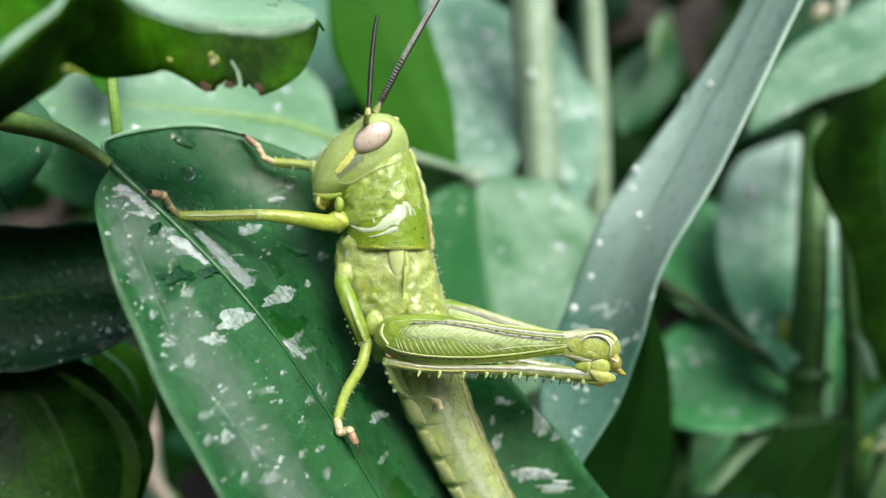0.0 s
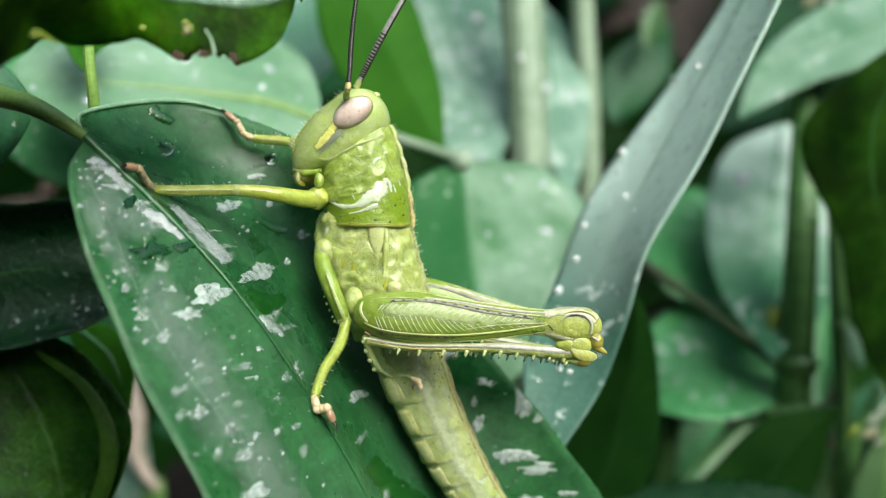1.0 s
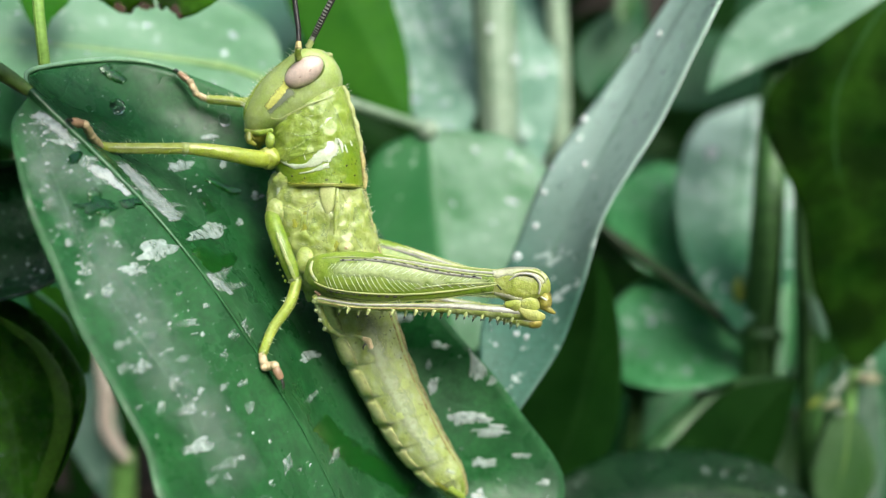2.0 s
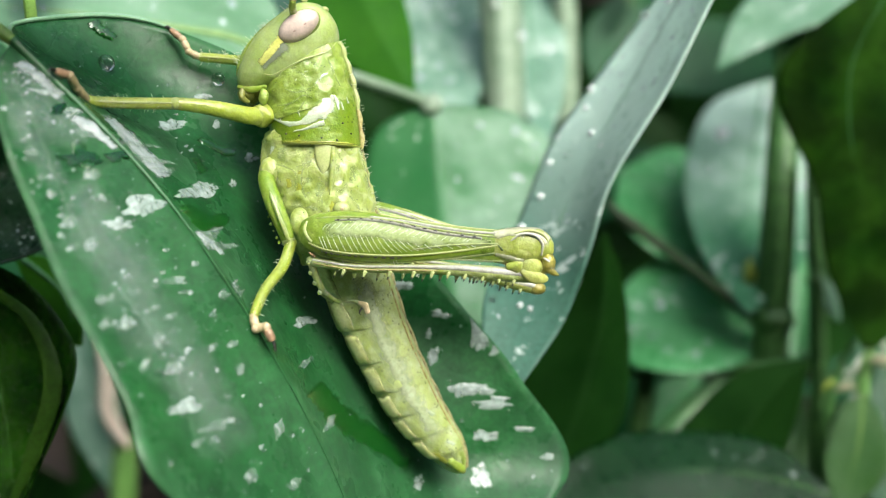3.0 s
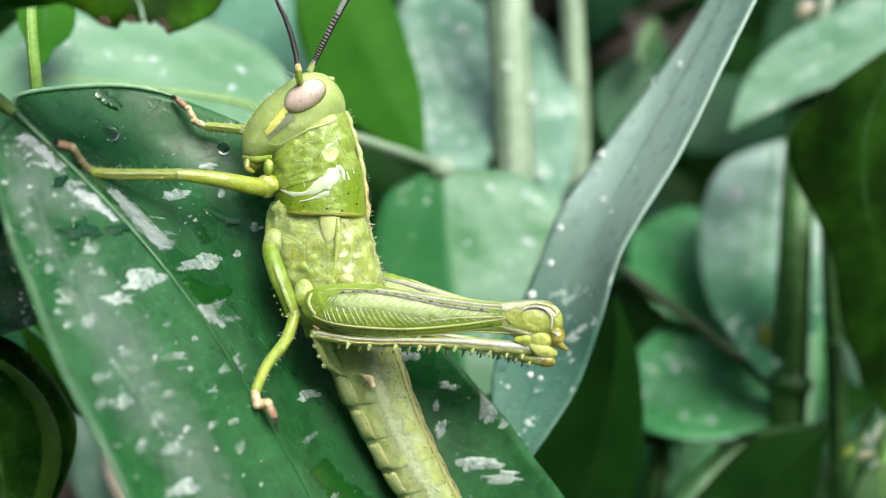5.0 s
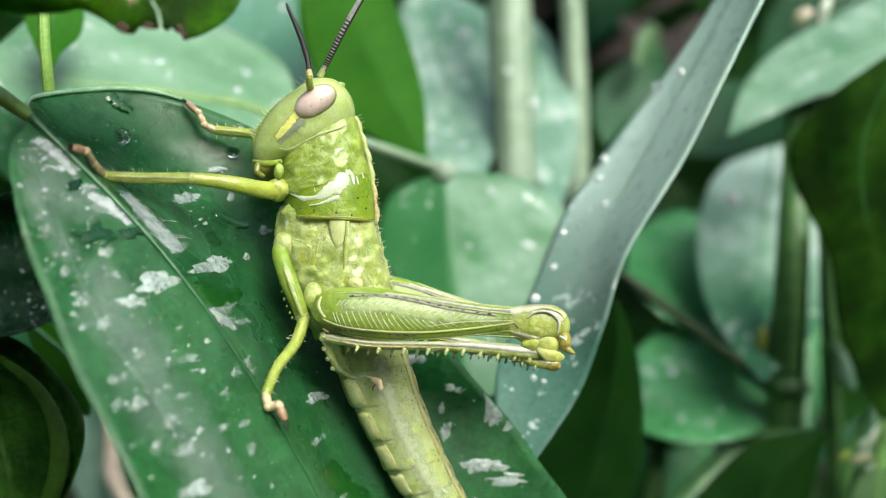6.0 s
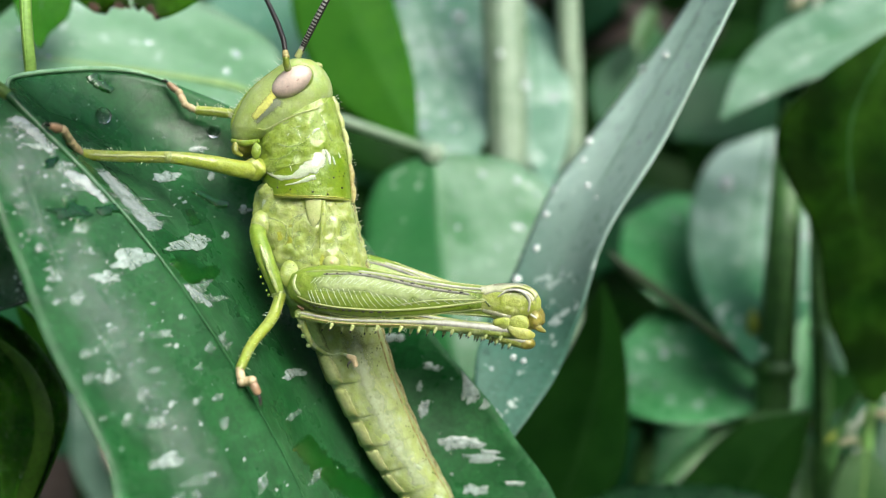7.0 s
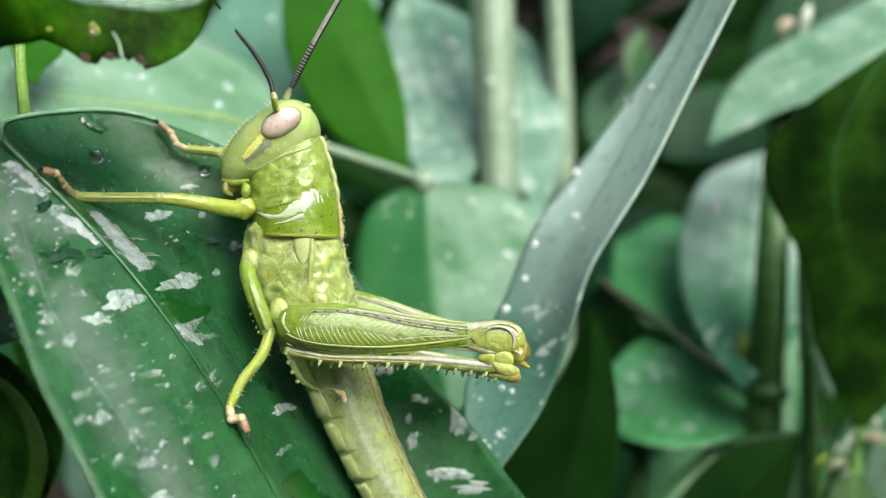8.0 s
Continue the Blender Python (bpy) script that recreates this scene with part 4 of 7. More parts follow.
# ---- grasshopper ----
def grasshopper():
    g = thing("grasshopper", (-6.4, 124.0, -8.2), "yellow-green young grasshopper with pink eyes clinging to a wet leaf", "grasshopper")

    def line(name, pts, w, mat, parent=g, flat=1.0, label="", seg=8, steps=20):
        return part(name, tube([Vector(p) for p in pts], w if isinstance(w, list) else [w * 0.6, w, w, w * 0.6], seg, steps, flat=flat), mat, parent, label)

    # head: a long sloping face, wide cheeks
    HEAD_FORM = [((-15.80, 124.00, 6.90), (-12.90, 124.00, 6.20), 1.70), ((-15.80, 124.00, 8.20), (-9.20, 124.00, 7.30), 3.00), ((-15.20, 124.00, 10.00), (-5.60, 124.00, 9.70), 3.70), ((-13.90, 124.00, 12.30), (-4.25, 124.00, 11.90), 3.90), ((-12.10, 124.00, 14.10), (-4.35, 124.00, 13.80), 3.70), ((-10.10, 124.00, 15.60), (-5.30, 124.00, 15.40), 3.00), ((-9.10, 124.00, 16.30), (-6.30, 124.00, 16.20), 1.80)]
    head = part("head", loft(HEAD_FORM, 40, 8, 2.15), HEAD, g)
    brow = skin_of(HEAD_FORM, 2.15)
    line("face_ridge", [(-9.4, 123.4, 16.0), (-12.1, 123.2, 13.8), (-14.0, 123.2, 11.8), (-15.4, 123.4, 9.6), (-15.7, 123.6, 7.9)], 0.35, SKIN, head)
    line("cheek_margin", [(-12.8, 121.2, 8.1), (-11.3, 120.6, 7.7), (-9.8, 120.3, 8.4), (-7.6, 120.1, 9.5), (-5.2, 121.0, 10.5), (-4.4, 122.4, 11.7)], 0.09, CREAM, head, 0.5, "thin cream line behind the cheek")
    part("cheek_stripe", film_on(brow, [(0.480, 0.405), (0.413, 0.378), (0.338, 0.353), (0.255, 0.325)], [0.55, 0.68, 0.66, 0.5], 2, 0.12), YELLOW, head, "pale yellow stripe below the eye")
    part("cheek_band", film_on(brow, [(0.430, 0.505), (0.356, 0.463), (0.288, 0.432), (0.215, 0.415)], [0.75, 0.8, 0.6, 0.3], 5, 0.06), GREY_BAND, head, "grey-green band below the eye")
    line("lip", [(-15.5, 123.0, 6.6), (-13.9, 121.8, 6.2), (-12.1, 121.4, 6.5)], [0.3, 0.4, 0.25], SKIN, head)
    part("crown_spot", ball((-5.8, 123.0, 15.6), 0.5, (1.1, 1, 0.7)), CREAM, head)
    part("mouthparts", loft([((-15.5, 124.0, 6.7), (-12.3, 124.0, 6.5), 2.3), ((-15.8, 124.0, 5.8), (-13.2, 124.0, 5.3), 2.1), ((-15.1, 124.0, 5.0), (-13.9, 124.0, 4.7), 1.0)], 18, 6), MOUTH, head, "olive-brown jaws and lips")
    for sgn in (-1, 1):
        y = 1.7 * sgn
        line("palp", [Vector((-14.9, 124.0, 6.2)) + Vector((0, y, 0)), Vector((-14.9, 124.0, 5.3)) + Vector((0, y * 1.25, 0)), Vector((-14.2, 124.0, 4.8)) + Vector((0, y, 0))], [0.4, 0.38, 0.22], MOUTH, head)
        tilt = Matrix.Rotation(radians(-36), 4, "Y")
        eye = part("eye", ball(Vector((-8.35, 123.5, 13.15)) + Vector((0, 3.1 * sgn, 0)), 1.0, (2.58, 1.3, 1.5), tilt, 28, 18), EYE_MAT, head, "pale pink oval compound eye")
        part("eye_rim", ball(Vector((-8.35, 123.5, 13.15)) + Vector((0, 2.75 * sgn, 0)), 1.0, (2.72, 1.25, 1.66), tilt, 24, 14), SKIN, head)
        if sgn < 0:
            for p in ((-7.6, 119.2, 13.2), (-8.6, 119.2, 12.5)):
                part("eye_spot", ball(Vector(p) + Vector((0, 0.06, 0)), 0.18, (1.6, 0.5, 0.8), tilt, 8, 6), PINK_DARK, head)
    # saddle plate: wrinkled front lobe, glossy rear lobe
    part("pronotum", wrinkled(loft([
        ((-12.8, 124.2, 6.2), (-4.3, 124.2, 12.2), 3.7),
        ((-12.6, 124.3, 4.7), (-3.4, 124.3, 10.0), 4.15),
        ((-12.4, 124.4, 3.2), (-2.7, 124.4, 7.2), 4.45),
        ((-12.1, 124.5, 2.3), (-2.2, 124.5, 5.4), 4.6)], 120, 20, 2.25), 0.3, 0.75, 3), SKIN, g, "wrinkled green front of the saddle plate")
    part("pronotum", loft([
        ((-12.2, 124.5, 2.5), (-2.3, 124.5, 5.9), 4.52),
        ((-12.0, 124.5, 1.7), (-1.9, 124.5, 3.9), 4.72),
        ((-11.8, 124.6, 0.8), (-1.7, 124.6, 1.9), 4.82),
        ((-11.7, 124.6, 0.2), (-1.5, 124.6, 0.1), 4.85)], 40, 6, 2.25), SKIN_DEEP, g, "glossy deep green rear of the saddle plate")
    SADDLE = [((-12.80, 124.20, 6.20), (-4.30, 124.20, 12.20), 3.70), ((-12.60, 124.30, 4.70), (-3.40, 124.30, 10.00), 4.15), ((-12.40, 124.40, 3.20), (-2.70, 124.40, 7.20), 4.45), ((-12.20, 124.50, 2.50), (-2.30, 124.50, 5.90), 4.55), ((-12.00, 124.50, 1.70), (-1.90, 124.50, 3.90), 4.72), ((-11.80, 124.60, 0.80), (-1.70, 124.60, 1.90), 4.82), ((-11.70, 124.60, 0.20), (-1.50, 124.60, 0.10), 4.85)]
    saddle = skin_of(SADDLE, 2.25)
    for pts, w in (([(0.125, 0.231), (0.250, 0.402), (0.275, 0.586), (0.225, 0.733)], 0.11), ([(0.288, 0.169), (0.338, 0.329), (0.312, 0.488), (0.394, 0.586)], 0.10), ([(0.075, 0.451), (0.169, 0.549), (0.263, 0.574)], 0.09),
                   ([(0.531, 0.218), (0.381, 0.255), (0.331, 0.341)], 0.08), ([(0.000, 0.182), (0.050, 0.463), (0.069, 0.819)], 0.10), ([(0.119, 0.831), (0.225, 0.855), (0.356, 0.892)], 0.09), ([(0.569, 0.378), (0.469, 0.439), (0.363, 0.500)], 0.08)):
        part("fold", film_on(saddle, pts, [w, w * 1.5, w * 1.4, w], 21, 0.12), MILKY, g)
    # keel with small steps where the plate's lobes meet
    keel = [(-4.1, 124.0, 12.1), (-3.4, 124.0, 10.2), (-2.8, 124.0, 8.4), (-2.3, 124.0, 6.6), (-1.9, 124.0, 4.3), (-1.6, 124.0, 2.1), (-1.4, 124.0, -0.1)]
    for k in range(6):
        a, b = Vector(keel[k]), Vector(keel[k + 1])
        line("keel", [a, a.lerp(b, 0.5) + Vector((0.12, 0, 0)), b], [0.24, 0.34, 0.2], OCHRE if k > 3 else CREAM)
    part("pronotum_rim", loft([((-11.7, 124.6, 0.25), (-1.5, 124.6, 0.1), 4.8), ((-11.65, 124.6, 0.15), (-1.5, 124.6, 0.0), 4.85), ((-11.6, 124.6, 0.0), (-1.6, 124.6, -0.12), 4.76)], 40, 4, 2.25), YELLOW_RIM, g, "pale rear rim of the saddle plate")
    for p in ((-2.4, 121.0, 1.3), (-5.6, 119.8, 0.7), (-8.1, 119.7, 0.9), (-9.6, 120.0, 1.1), (-3.9, 120.2, 0.5), (-3.3, 120.3, 2.4)):
        part("speck", ball(p, 0.12, (1, 0.6, 1), None, 8, 6), BLACK, g)
    # pale patches paint the white glints on the wet saddle plate
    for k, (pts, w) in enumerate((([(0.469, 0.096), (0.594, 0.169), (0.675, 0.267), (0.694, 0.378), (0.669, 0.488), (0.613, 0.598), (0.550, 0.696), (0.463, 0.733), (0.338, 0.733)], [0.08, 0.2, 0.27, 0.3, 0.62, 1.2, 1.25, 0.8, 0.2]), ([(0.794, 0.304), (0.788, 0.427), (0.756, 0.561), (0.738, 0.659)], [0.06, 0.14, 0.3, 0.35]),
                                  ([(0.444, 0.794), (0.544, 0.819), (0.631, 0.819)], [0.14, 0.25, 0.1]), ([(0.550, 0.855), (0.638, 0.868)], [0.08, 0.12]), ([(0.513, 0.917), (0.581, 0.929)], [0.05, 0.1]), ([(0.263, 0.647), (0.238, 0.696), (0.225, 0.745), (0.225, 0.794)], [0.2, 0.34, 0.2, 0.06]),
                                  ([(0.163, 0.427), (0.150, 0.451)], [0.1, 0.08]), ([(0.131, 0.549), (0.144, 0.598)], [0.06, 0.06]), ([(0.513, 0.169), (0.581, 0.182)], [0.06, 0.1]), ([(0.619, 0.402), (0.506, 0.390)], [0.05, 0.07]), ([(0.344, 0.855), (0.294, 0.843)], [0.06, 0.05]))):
        part("film_and_glint", film_on(saddle, pts, w, 3 + k, 0.1), WET_GLINT, g, "wet film with the sky's glint painted white" if k < 3 else "")
    part("rear_edge", film_on(saddle, [(0.919, 0.071), (1.000, 0.304), (0.981, 0.574), (0.988, 0.831), (0.994, 0.953)], [0.1, 0.16, 0.12, 0.16, 0.1], 9, 0.08), YELLOWISH, g)
    rnd = random.Random(77)
    for _ in range(90):
        q, w = rnd.random(), rnd.uniform(0.12, 0.92)
        lo, hi = bez([(-12.2, 119.9, 5.9), (-11.7, 119.3, 2.7), (-11.1, 119.5, 0.3), (-12.0, 120.4, -3.9), (-9.6, 120.6, -7.9)], q), bez([(-4.6, 121.6, 10.8), (-2.7, 120.6, 6.4), (-1.9, 120.6, 1.4), (-0.9, 121.4, -2.6), (-0.0, 121.6, -7.3)], q)
        p = lo.lerp(hi, w) + Vector((0, 0.15 - 1.15 * math.sin(math.pi * w), 0))
        part("speck", ball(p, rnd.uniform(0.035, 0.075), (1, 0.8, 1), None, 6, 5), DARK_SPECK, g)
    # thorax side plates
    part("thorax", wrinkled(loft([
        ((-11.2, 124.8, 3.0), (-3.4, 124.8, 2.8), 3.4),
        ((-12.7, 124.8, 1.0), (-1.8, 124.8, 0.6), 4.2),
        ((-13.1, 125.0, -2.0), (-0.9, 125.0, -2.6), 4.55),
        ((-12.5, 125.2, -6.2), (-0.1, 125.2, -5.6), 4.55),
        ((-10.4, 125.6, -10.3), (0.8, 125.6, -8.7), 4.4),
        ((-8.1, 126.0, -13.9), (2.0, 126.0, -12.5), 4.0)], 120, 16, 2.3), 0.42, 0.85, 8), SKIN_PALE, g)
    SIDE = [((-11.20, 124.80, 3.00), (-3.40, 124.80, 2.80), 3.40), ((-12.70, 124.80, 1.00), (-1.80, 124.80, 0.60), 4.20), ((-13.10, 125.00, -2.00), (-0.90, 125.00, -2.60), 4.55), ((-12.50, 125.20, -6.20), (-0.10, 125.20, -5.60), 4.55), ((-10.40, 125.60, -10.30), (0.80, 125.60, -8.70), 4.40), ((-8.10, 126.00, -13.90), (2.00, 126.00, -12.50), 4.00)]
    side = skin_of(SIDE, 2.3)
    part("wing_pad", loft([((-6.53, 120.40, -0.03), (-4.55, 120.40, -0.01), 0.3), ((-6.38, 120.30, -1.35), (-4.58, 120.30, -1.46), 0.3), ((-6.06, 120.25, -2.55), (-4.87, 120.25, -2.66), 0.22), ((-5.65, 120.35, -3.32), (-5.35, 120.35, -3.31), 0.1)], 18, 6), CREAM, g, "pale small wing bud")
    part("wing_pad", loft([((-4.64, 120.40, -0.23), (-4.16, 120.40, -0.22), 0.25), ((-4.71, 120.20, -2.34), (-4.00, 120.20, -2.16), 0.28), ((-4.76, 120.20, -4.32), (-4.22, 120.20, -3.95), 0.22), ((-4.76, 120.30, -5.63), (-4.58, 120.30, -5.63), 0.1)], 14, 6), SKIN_PALE, g, "narrow hind wing bud")
    for k, (pts, w, mat) in enumerate((([(0.281, 0.145), (0.350, 0.133)], [0.2, 0.14], WET_GLINT), ([(0.288, 0.243), (0.338, 0.255), (0.375, 0.206)], [0.5, 0.6, 0.3], MILKY), ([(0.369, 0.525), (0.456, 0.476), (0.537, 0.463), (0.613, 0.402)], [0.35, 0.45, 0.3, 0.25], MILKY),
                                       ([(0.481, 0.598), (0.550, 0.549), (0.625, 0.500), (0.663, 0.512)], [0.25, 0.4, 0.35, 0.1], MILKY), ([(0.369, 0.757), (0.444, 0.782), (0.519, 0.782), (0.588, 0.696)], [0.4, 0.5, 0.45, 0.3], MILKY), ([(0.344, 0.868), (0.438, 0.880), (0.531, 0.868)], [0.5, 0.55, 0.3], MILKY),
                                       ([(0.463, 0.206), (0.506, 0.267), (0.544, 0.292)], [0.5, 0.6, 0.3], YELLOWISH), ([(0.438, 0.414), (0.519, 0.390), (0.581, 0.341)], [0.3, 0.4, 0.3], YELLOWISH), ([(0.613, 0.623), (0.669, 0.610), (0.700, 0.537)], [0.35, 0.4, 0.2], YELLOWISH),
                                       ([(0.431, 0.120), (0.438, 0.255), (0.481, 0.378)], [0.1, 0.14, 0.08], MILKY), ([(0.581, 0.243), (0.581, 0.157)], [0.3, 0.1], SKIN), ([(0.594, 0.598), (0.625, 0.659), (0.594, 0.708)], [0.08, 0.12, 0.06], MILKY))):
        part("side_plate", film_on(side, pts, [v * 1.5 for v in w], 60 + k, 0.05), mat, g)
    for pts, w in (([(0.381, 0.463), (0.475, 0.414), (0.569, 0.402), (0.644, 0.427)], 0.13), ([(0.450, 0.659), (0.537, 0.610), (0.606, 0.549), (0.669, 0.549)], 0.12), ([(0.294, 0.770), (0.388, 0.819), (0.494, 0.843), (0.594, 0.819)], 0.12), ([(0.406, 0.108), (0.419, 0.255), (0.463, 0.365), (0.550, 0.329)], 0.12),
                   ([(0.425, 0.365), (0.394, 0.463), (0.369, 0.537)], 0.1), ([(0.638, 0.243), (0.650, 0.353), (0.675, 0.463), (0.669, 0.561)], 0.2), ([(0.588, 0.794), (0.669, 0.843), (0.725, 0.843)], 0.12), ([(0.238, 0.990), (0.388, 0.990), (0.569, 0.978)], 0.08)):
        part("side_suture", film_on(side, pts, [w, w * 2.0, w * 1.8, w], 33, 0.12), MILKY, g)
    part("hip_plate", ball((-8.1, 120.6, -8.7), 1.0, (1.1, 0.6, 1.6)), SKIN_PALE, g)
    part("breathing_hole", ball((-3.4, 120.9, -7.2), 0.85, (1.1, 0.5, 0.9)), CREAM, g, "pale oval breathing plate")
    part("breathing_slit", ball((-3.3, 120.5, -7.2), 0.2, (1.2, 0.5, 1)), PINK, g)
    line("back_line", [(-1.4, 124.5, -0.3), (-0.6, 124.6, -4.1), (0.1, 124.8, -6.8), (1.1, 125.0, -9.6)], 0.2, KEEL)
    # abdomen: overlapping rings with a keel along the back
    belly = [(-7.7, 126.4, -13.5), (-5.6, 126.8, -18.3), (-3.4, 127.4, -22.8), (-1.0, 128.0, -27.3), (1.1, 128.5, -30.9), (3.4, 129.0, -34.1), (6.5, 129.3, -37.1), (10.2, 129.5, -39.3)]
    back = [(1.6, 126.4, -13.0), (2.7, 126.8, -16.9), (4.2, 127.4, -21.3), (6.0, 128.0, -25.5), (7.7, 128.5, -29.1), (9.3, 129.0, -32.2), (11.0, 129.3, -35.2), (11.5, 129.5, -38.5)]
    half = [4.0, 4.0, 3.9, 3.8, 3.7, 3.4, 2.7, 0.8]
    flank = skin_of(list(zip(belly, back, half)), 2.15)
    rnd = random.Random(53)
    n = 8
    for k in range(n):
        a, b = k / n, (k + 1) / n
        secs = []
        for u, low, high in ((0.0, 0.97, 0.998), (0.25, 0.995, 1.0), (0.6, 1.03, 1.0), (0.88, 1.045, 1.002), (0.98, 1.03, 1.002), (1.03, 0.975, 0.997)):
            q = min(1.0, a + (b - a) * u)
            p, d, h = bez(belly, q), bez(back, q), lerp(half, q)
            c = (p + d) / 2
            secs.append((c + (p - c) * low, c + (d - c) * high, h * (low + high) / 2))
        ring = part("abdomen_ring", wrinkled(loft(secs, 72, 6, 2.15), 0.12, 0.6, 5), ABDOMEN, g)
        if k < n - 1:
            part("belly_plate", sheet(flank, (a + (b - a) * 0.10, 0.02), (b + (b - a) * 0.02, 0.30), 0.3, k, 0.2), BELLY, ring, "raised cream plate along the belly" if k == 2 else "")
        d0, d1 = bez(back, a), bez(back, min(1, b - 0.006))
        line("back_keel", [d0, d0.lerp(d1, 0.5) + Vector((0.06, 0, 0)), d1], [0.16, 0.24, 0.18], KEEL, ring)
        line("keel_edge", [flank(a, 0.955, 0.05), flank(b - 0.01, 0.95, 0.05)], [0.10, 0.12], OCHRE, ring)
        for _ in range(20 if k < 4 else 9):
            p = flank(rnd.uniform(a, b), 0.42 + 0.52 * rnd.random() ** 0.6, 0.24)
            part("speck", ball(p, rnd.uniform(0.04, 0.08), (1, 0.5, 1.3), None, 6, 5), DARK_SPECK, ring)
    part("flank_film", film_on(flank, [(0.05, 0.6), (0.2, 0.62), (0.4, 0.6), (0.6, 0.62), (0.8, 0.6)], [1.4, 2.0, 2.0, 1.8, 1.0], 31, 0.2, 90), FLANK, g, "milky pale flank")
    for pts, w, mat in (([(0.838, 0.243), (0.869, 0.316), (0.913, 0.329), (0.950, 0.280)], [0.5, 0.7, 0.5, 0.12], YELLOWISH), ([(0.838, 0.647), (0.888, 0.671), (0.944, 0.500)], [0.3, 0.5, 0.12], MILKY), ([(0.888, 0.868), (0.931, 0.880), (0.981, 0.770)], [0.3, 0.4, 0.12], SKIN), ([(0.825, 0.451), (0.856, 0.512)], [0.35, 0.2], MILKY)):
        part("tail_valve", film_on(flank, pts, w, 90, 0.16), mat, g)
    e = bez(back, 1.0)
    line("tail_tip", [flank(0.9, 0.45), flank(0.97, 0.6), e + Vector((-0.5, -0.5, -0.5))], [0.5, 0.6, 0.15], SKIN)
    # glints on the wet flank, painted pale
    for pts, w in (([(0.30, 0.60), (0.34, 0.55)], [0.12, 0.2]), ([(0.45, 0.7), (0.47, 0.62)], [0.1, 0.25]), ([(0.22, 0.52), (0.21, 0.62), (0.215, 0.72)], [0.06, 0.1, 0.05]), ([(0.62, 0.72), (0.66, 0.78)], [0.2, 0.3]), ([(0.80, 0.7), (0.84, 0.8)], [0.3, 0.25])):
        part("film_and_glint", film_on(flank, pts, w, 95, 0.1), WET_GLINT, g)
    # antennae: a short stiff root, and a whip that bends on it
    feelers = []
    for base, tip, mid, r, far in (((-8.7, 118.0, 15.5), (-7.7, 119.5, 27.3), (-8.2, 119.0, 21.4), 0.29, True), ((-8.1, 122.4, 16.4), (1.0, 118.0, 31.7), (-4.4, 120.0, 22.9), 0.36, False)):
        base, mid, tip = Vector(base), Vector(mid), Vector(tip)
        root = part("antenna", tube([base, base.lerp(mid, 0.13)], [0.42, 0.34], 10), OCHRE if far else CREAM, g, "ringed antenna", origin=base)
        pts = [base.lerp(mid, 0.10), mid, tip]
        rr = [r * 0.9, r, r * 0.98, r * 0.85, r * 0.55]
        bow = [bez(pts, k / 40) + (Vector((-0.02 * 36 * max(0, k / 40 - 0.2) * (1 - k / 40) / 0.64, 0, 0)) if far else Vector()) for k in range(41)]
        cuts = (0, 8, 18, 28, 40) if far else (0, 40)
        pieces = []
        for i, j in zip(cuts, cuts[1:]):
            o = bow[i]
            piece = part("flagellum", tube(bow[i:j + 1], [lerp(rr, i / 40 + (j - i) / 40 * u / 6) for u in range(7)], 12, 4 * (j - i) // 3), BLACK if far else HORN, root, origin=o)
            pieces.append((piece, o))
            for k in range(i, j) if far else range(3, 19):
                c, d = bow[k], (bow[k + 1] - bow[k]).normalized()
                part("ring", tube([c + d * 0.04, c + d * 0.24], [lerp(rr, k / 40) * 1.06] * 2, 10, 2), BLACK, piece)
        if far:
            part("scape", tube([(-9.05, 121.0, 14.9), (-9.0, 119.6, 15.0), (-8.9, 118.6, 15.1), base], [0.45, 0.42, 0.4, 0.36], 12), SKIN, root)
        else:
            line("dark_side", [p + Vector((0.22, -0.12, -0.14)) for p in bow[::5]], [0.10, 0.14, 0.14, 0.12, 0.06], BLACK, pieces[0][0])
        feelers.append((root, pieces))

    # legs
    def bristles(parent, pts, radii, count, seed, length=0.55):
        rnd = random.Random(seed)
        bm = bmesh.new()
        for _ in range(count):
            q = rnd.uniform(0.05, 0.95)
            c, d = bez(pts, q), (bez(pts, min(1, q + 0.03)) - bez(pts, q)).normalized()
            an = rnd.uniform(0, 6.28)
            b = Vector((0, -1, 0))
            b = (b - d * b.dot(d)).normalized()
            o = (d.cross(b) * math.cos(an) + b * math.sin(an) + d * 0.35).normalized()
            st = c + o * lerp(radii, q) * 0.9
            tube([st, st + o * length * rnd.uniform(0.6, 1.1)], [0.028, 0.014], 4, 2, bm, cap=False)
        part("bristles", bm, HAIR, parent)

    def leg(name, femur, fr, tibia, tr, foot, footr, label, seed, thigh=LEG, shank=TIBIA):
        L = part(name, tube(femur, fr, 16, 28, flat=0.9), thigh, g, label)
        t = part("tibia", tube(tibia, tr, 14, 28), shank, L)
        line("tibia_line", [Vector(p) + Vector((0.1, -tr[0] * 0.93, 0)) for p in tibia], 0.14, CREAM, t)
        part("knee", ball(femur[-1], fr[-1] * 1.08), SKIN_PALE, L)
        bristles(t, tibia, tr, 46, seed)
        for k in range(len(foot) - 1):
            a, b = Vector(foot[k]), Vector(foot[k + 1])
            part("tarsus", tube([a, a.lerp(b, 0.5) + Vector((0, -0.1, 0)), b], [footr * 0.8, footr * 1.05, footr * 0.8], 12), (PINK, PINK, TAN)[k % 3], L)
            if k:
                part("toe_joint", ball(a + Vector((0, -0.12, 0)), footr * 1.15, (1, 1, 0.9), None, 12, 10), PINK, L)
            part("toe_pad", ball(a.lerp(b, 0.6) + Vector((0, 0.2, -footr * 0.5)), footr * 0.75), TAN, L)
        e = Vector(foot[-1])
        d = (e - Vector(foot[-2])).normalized()
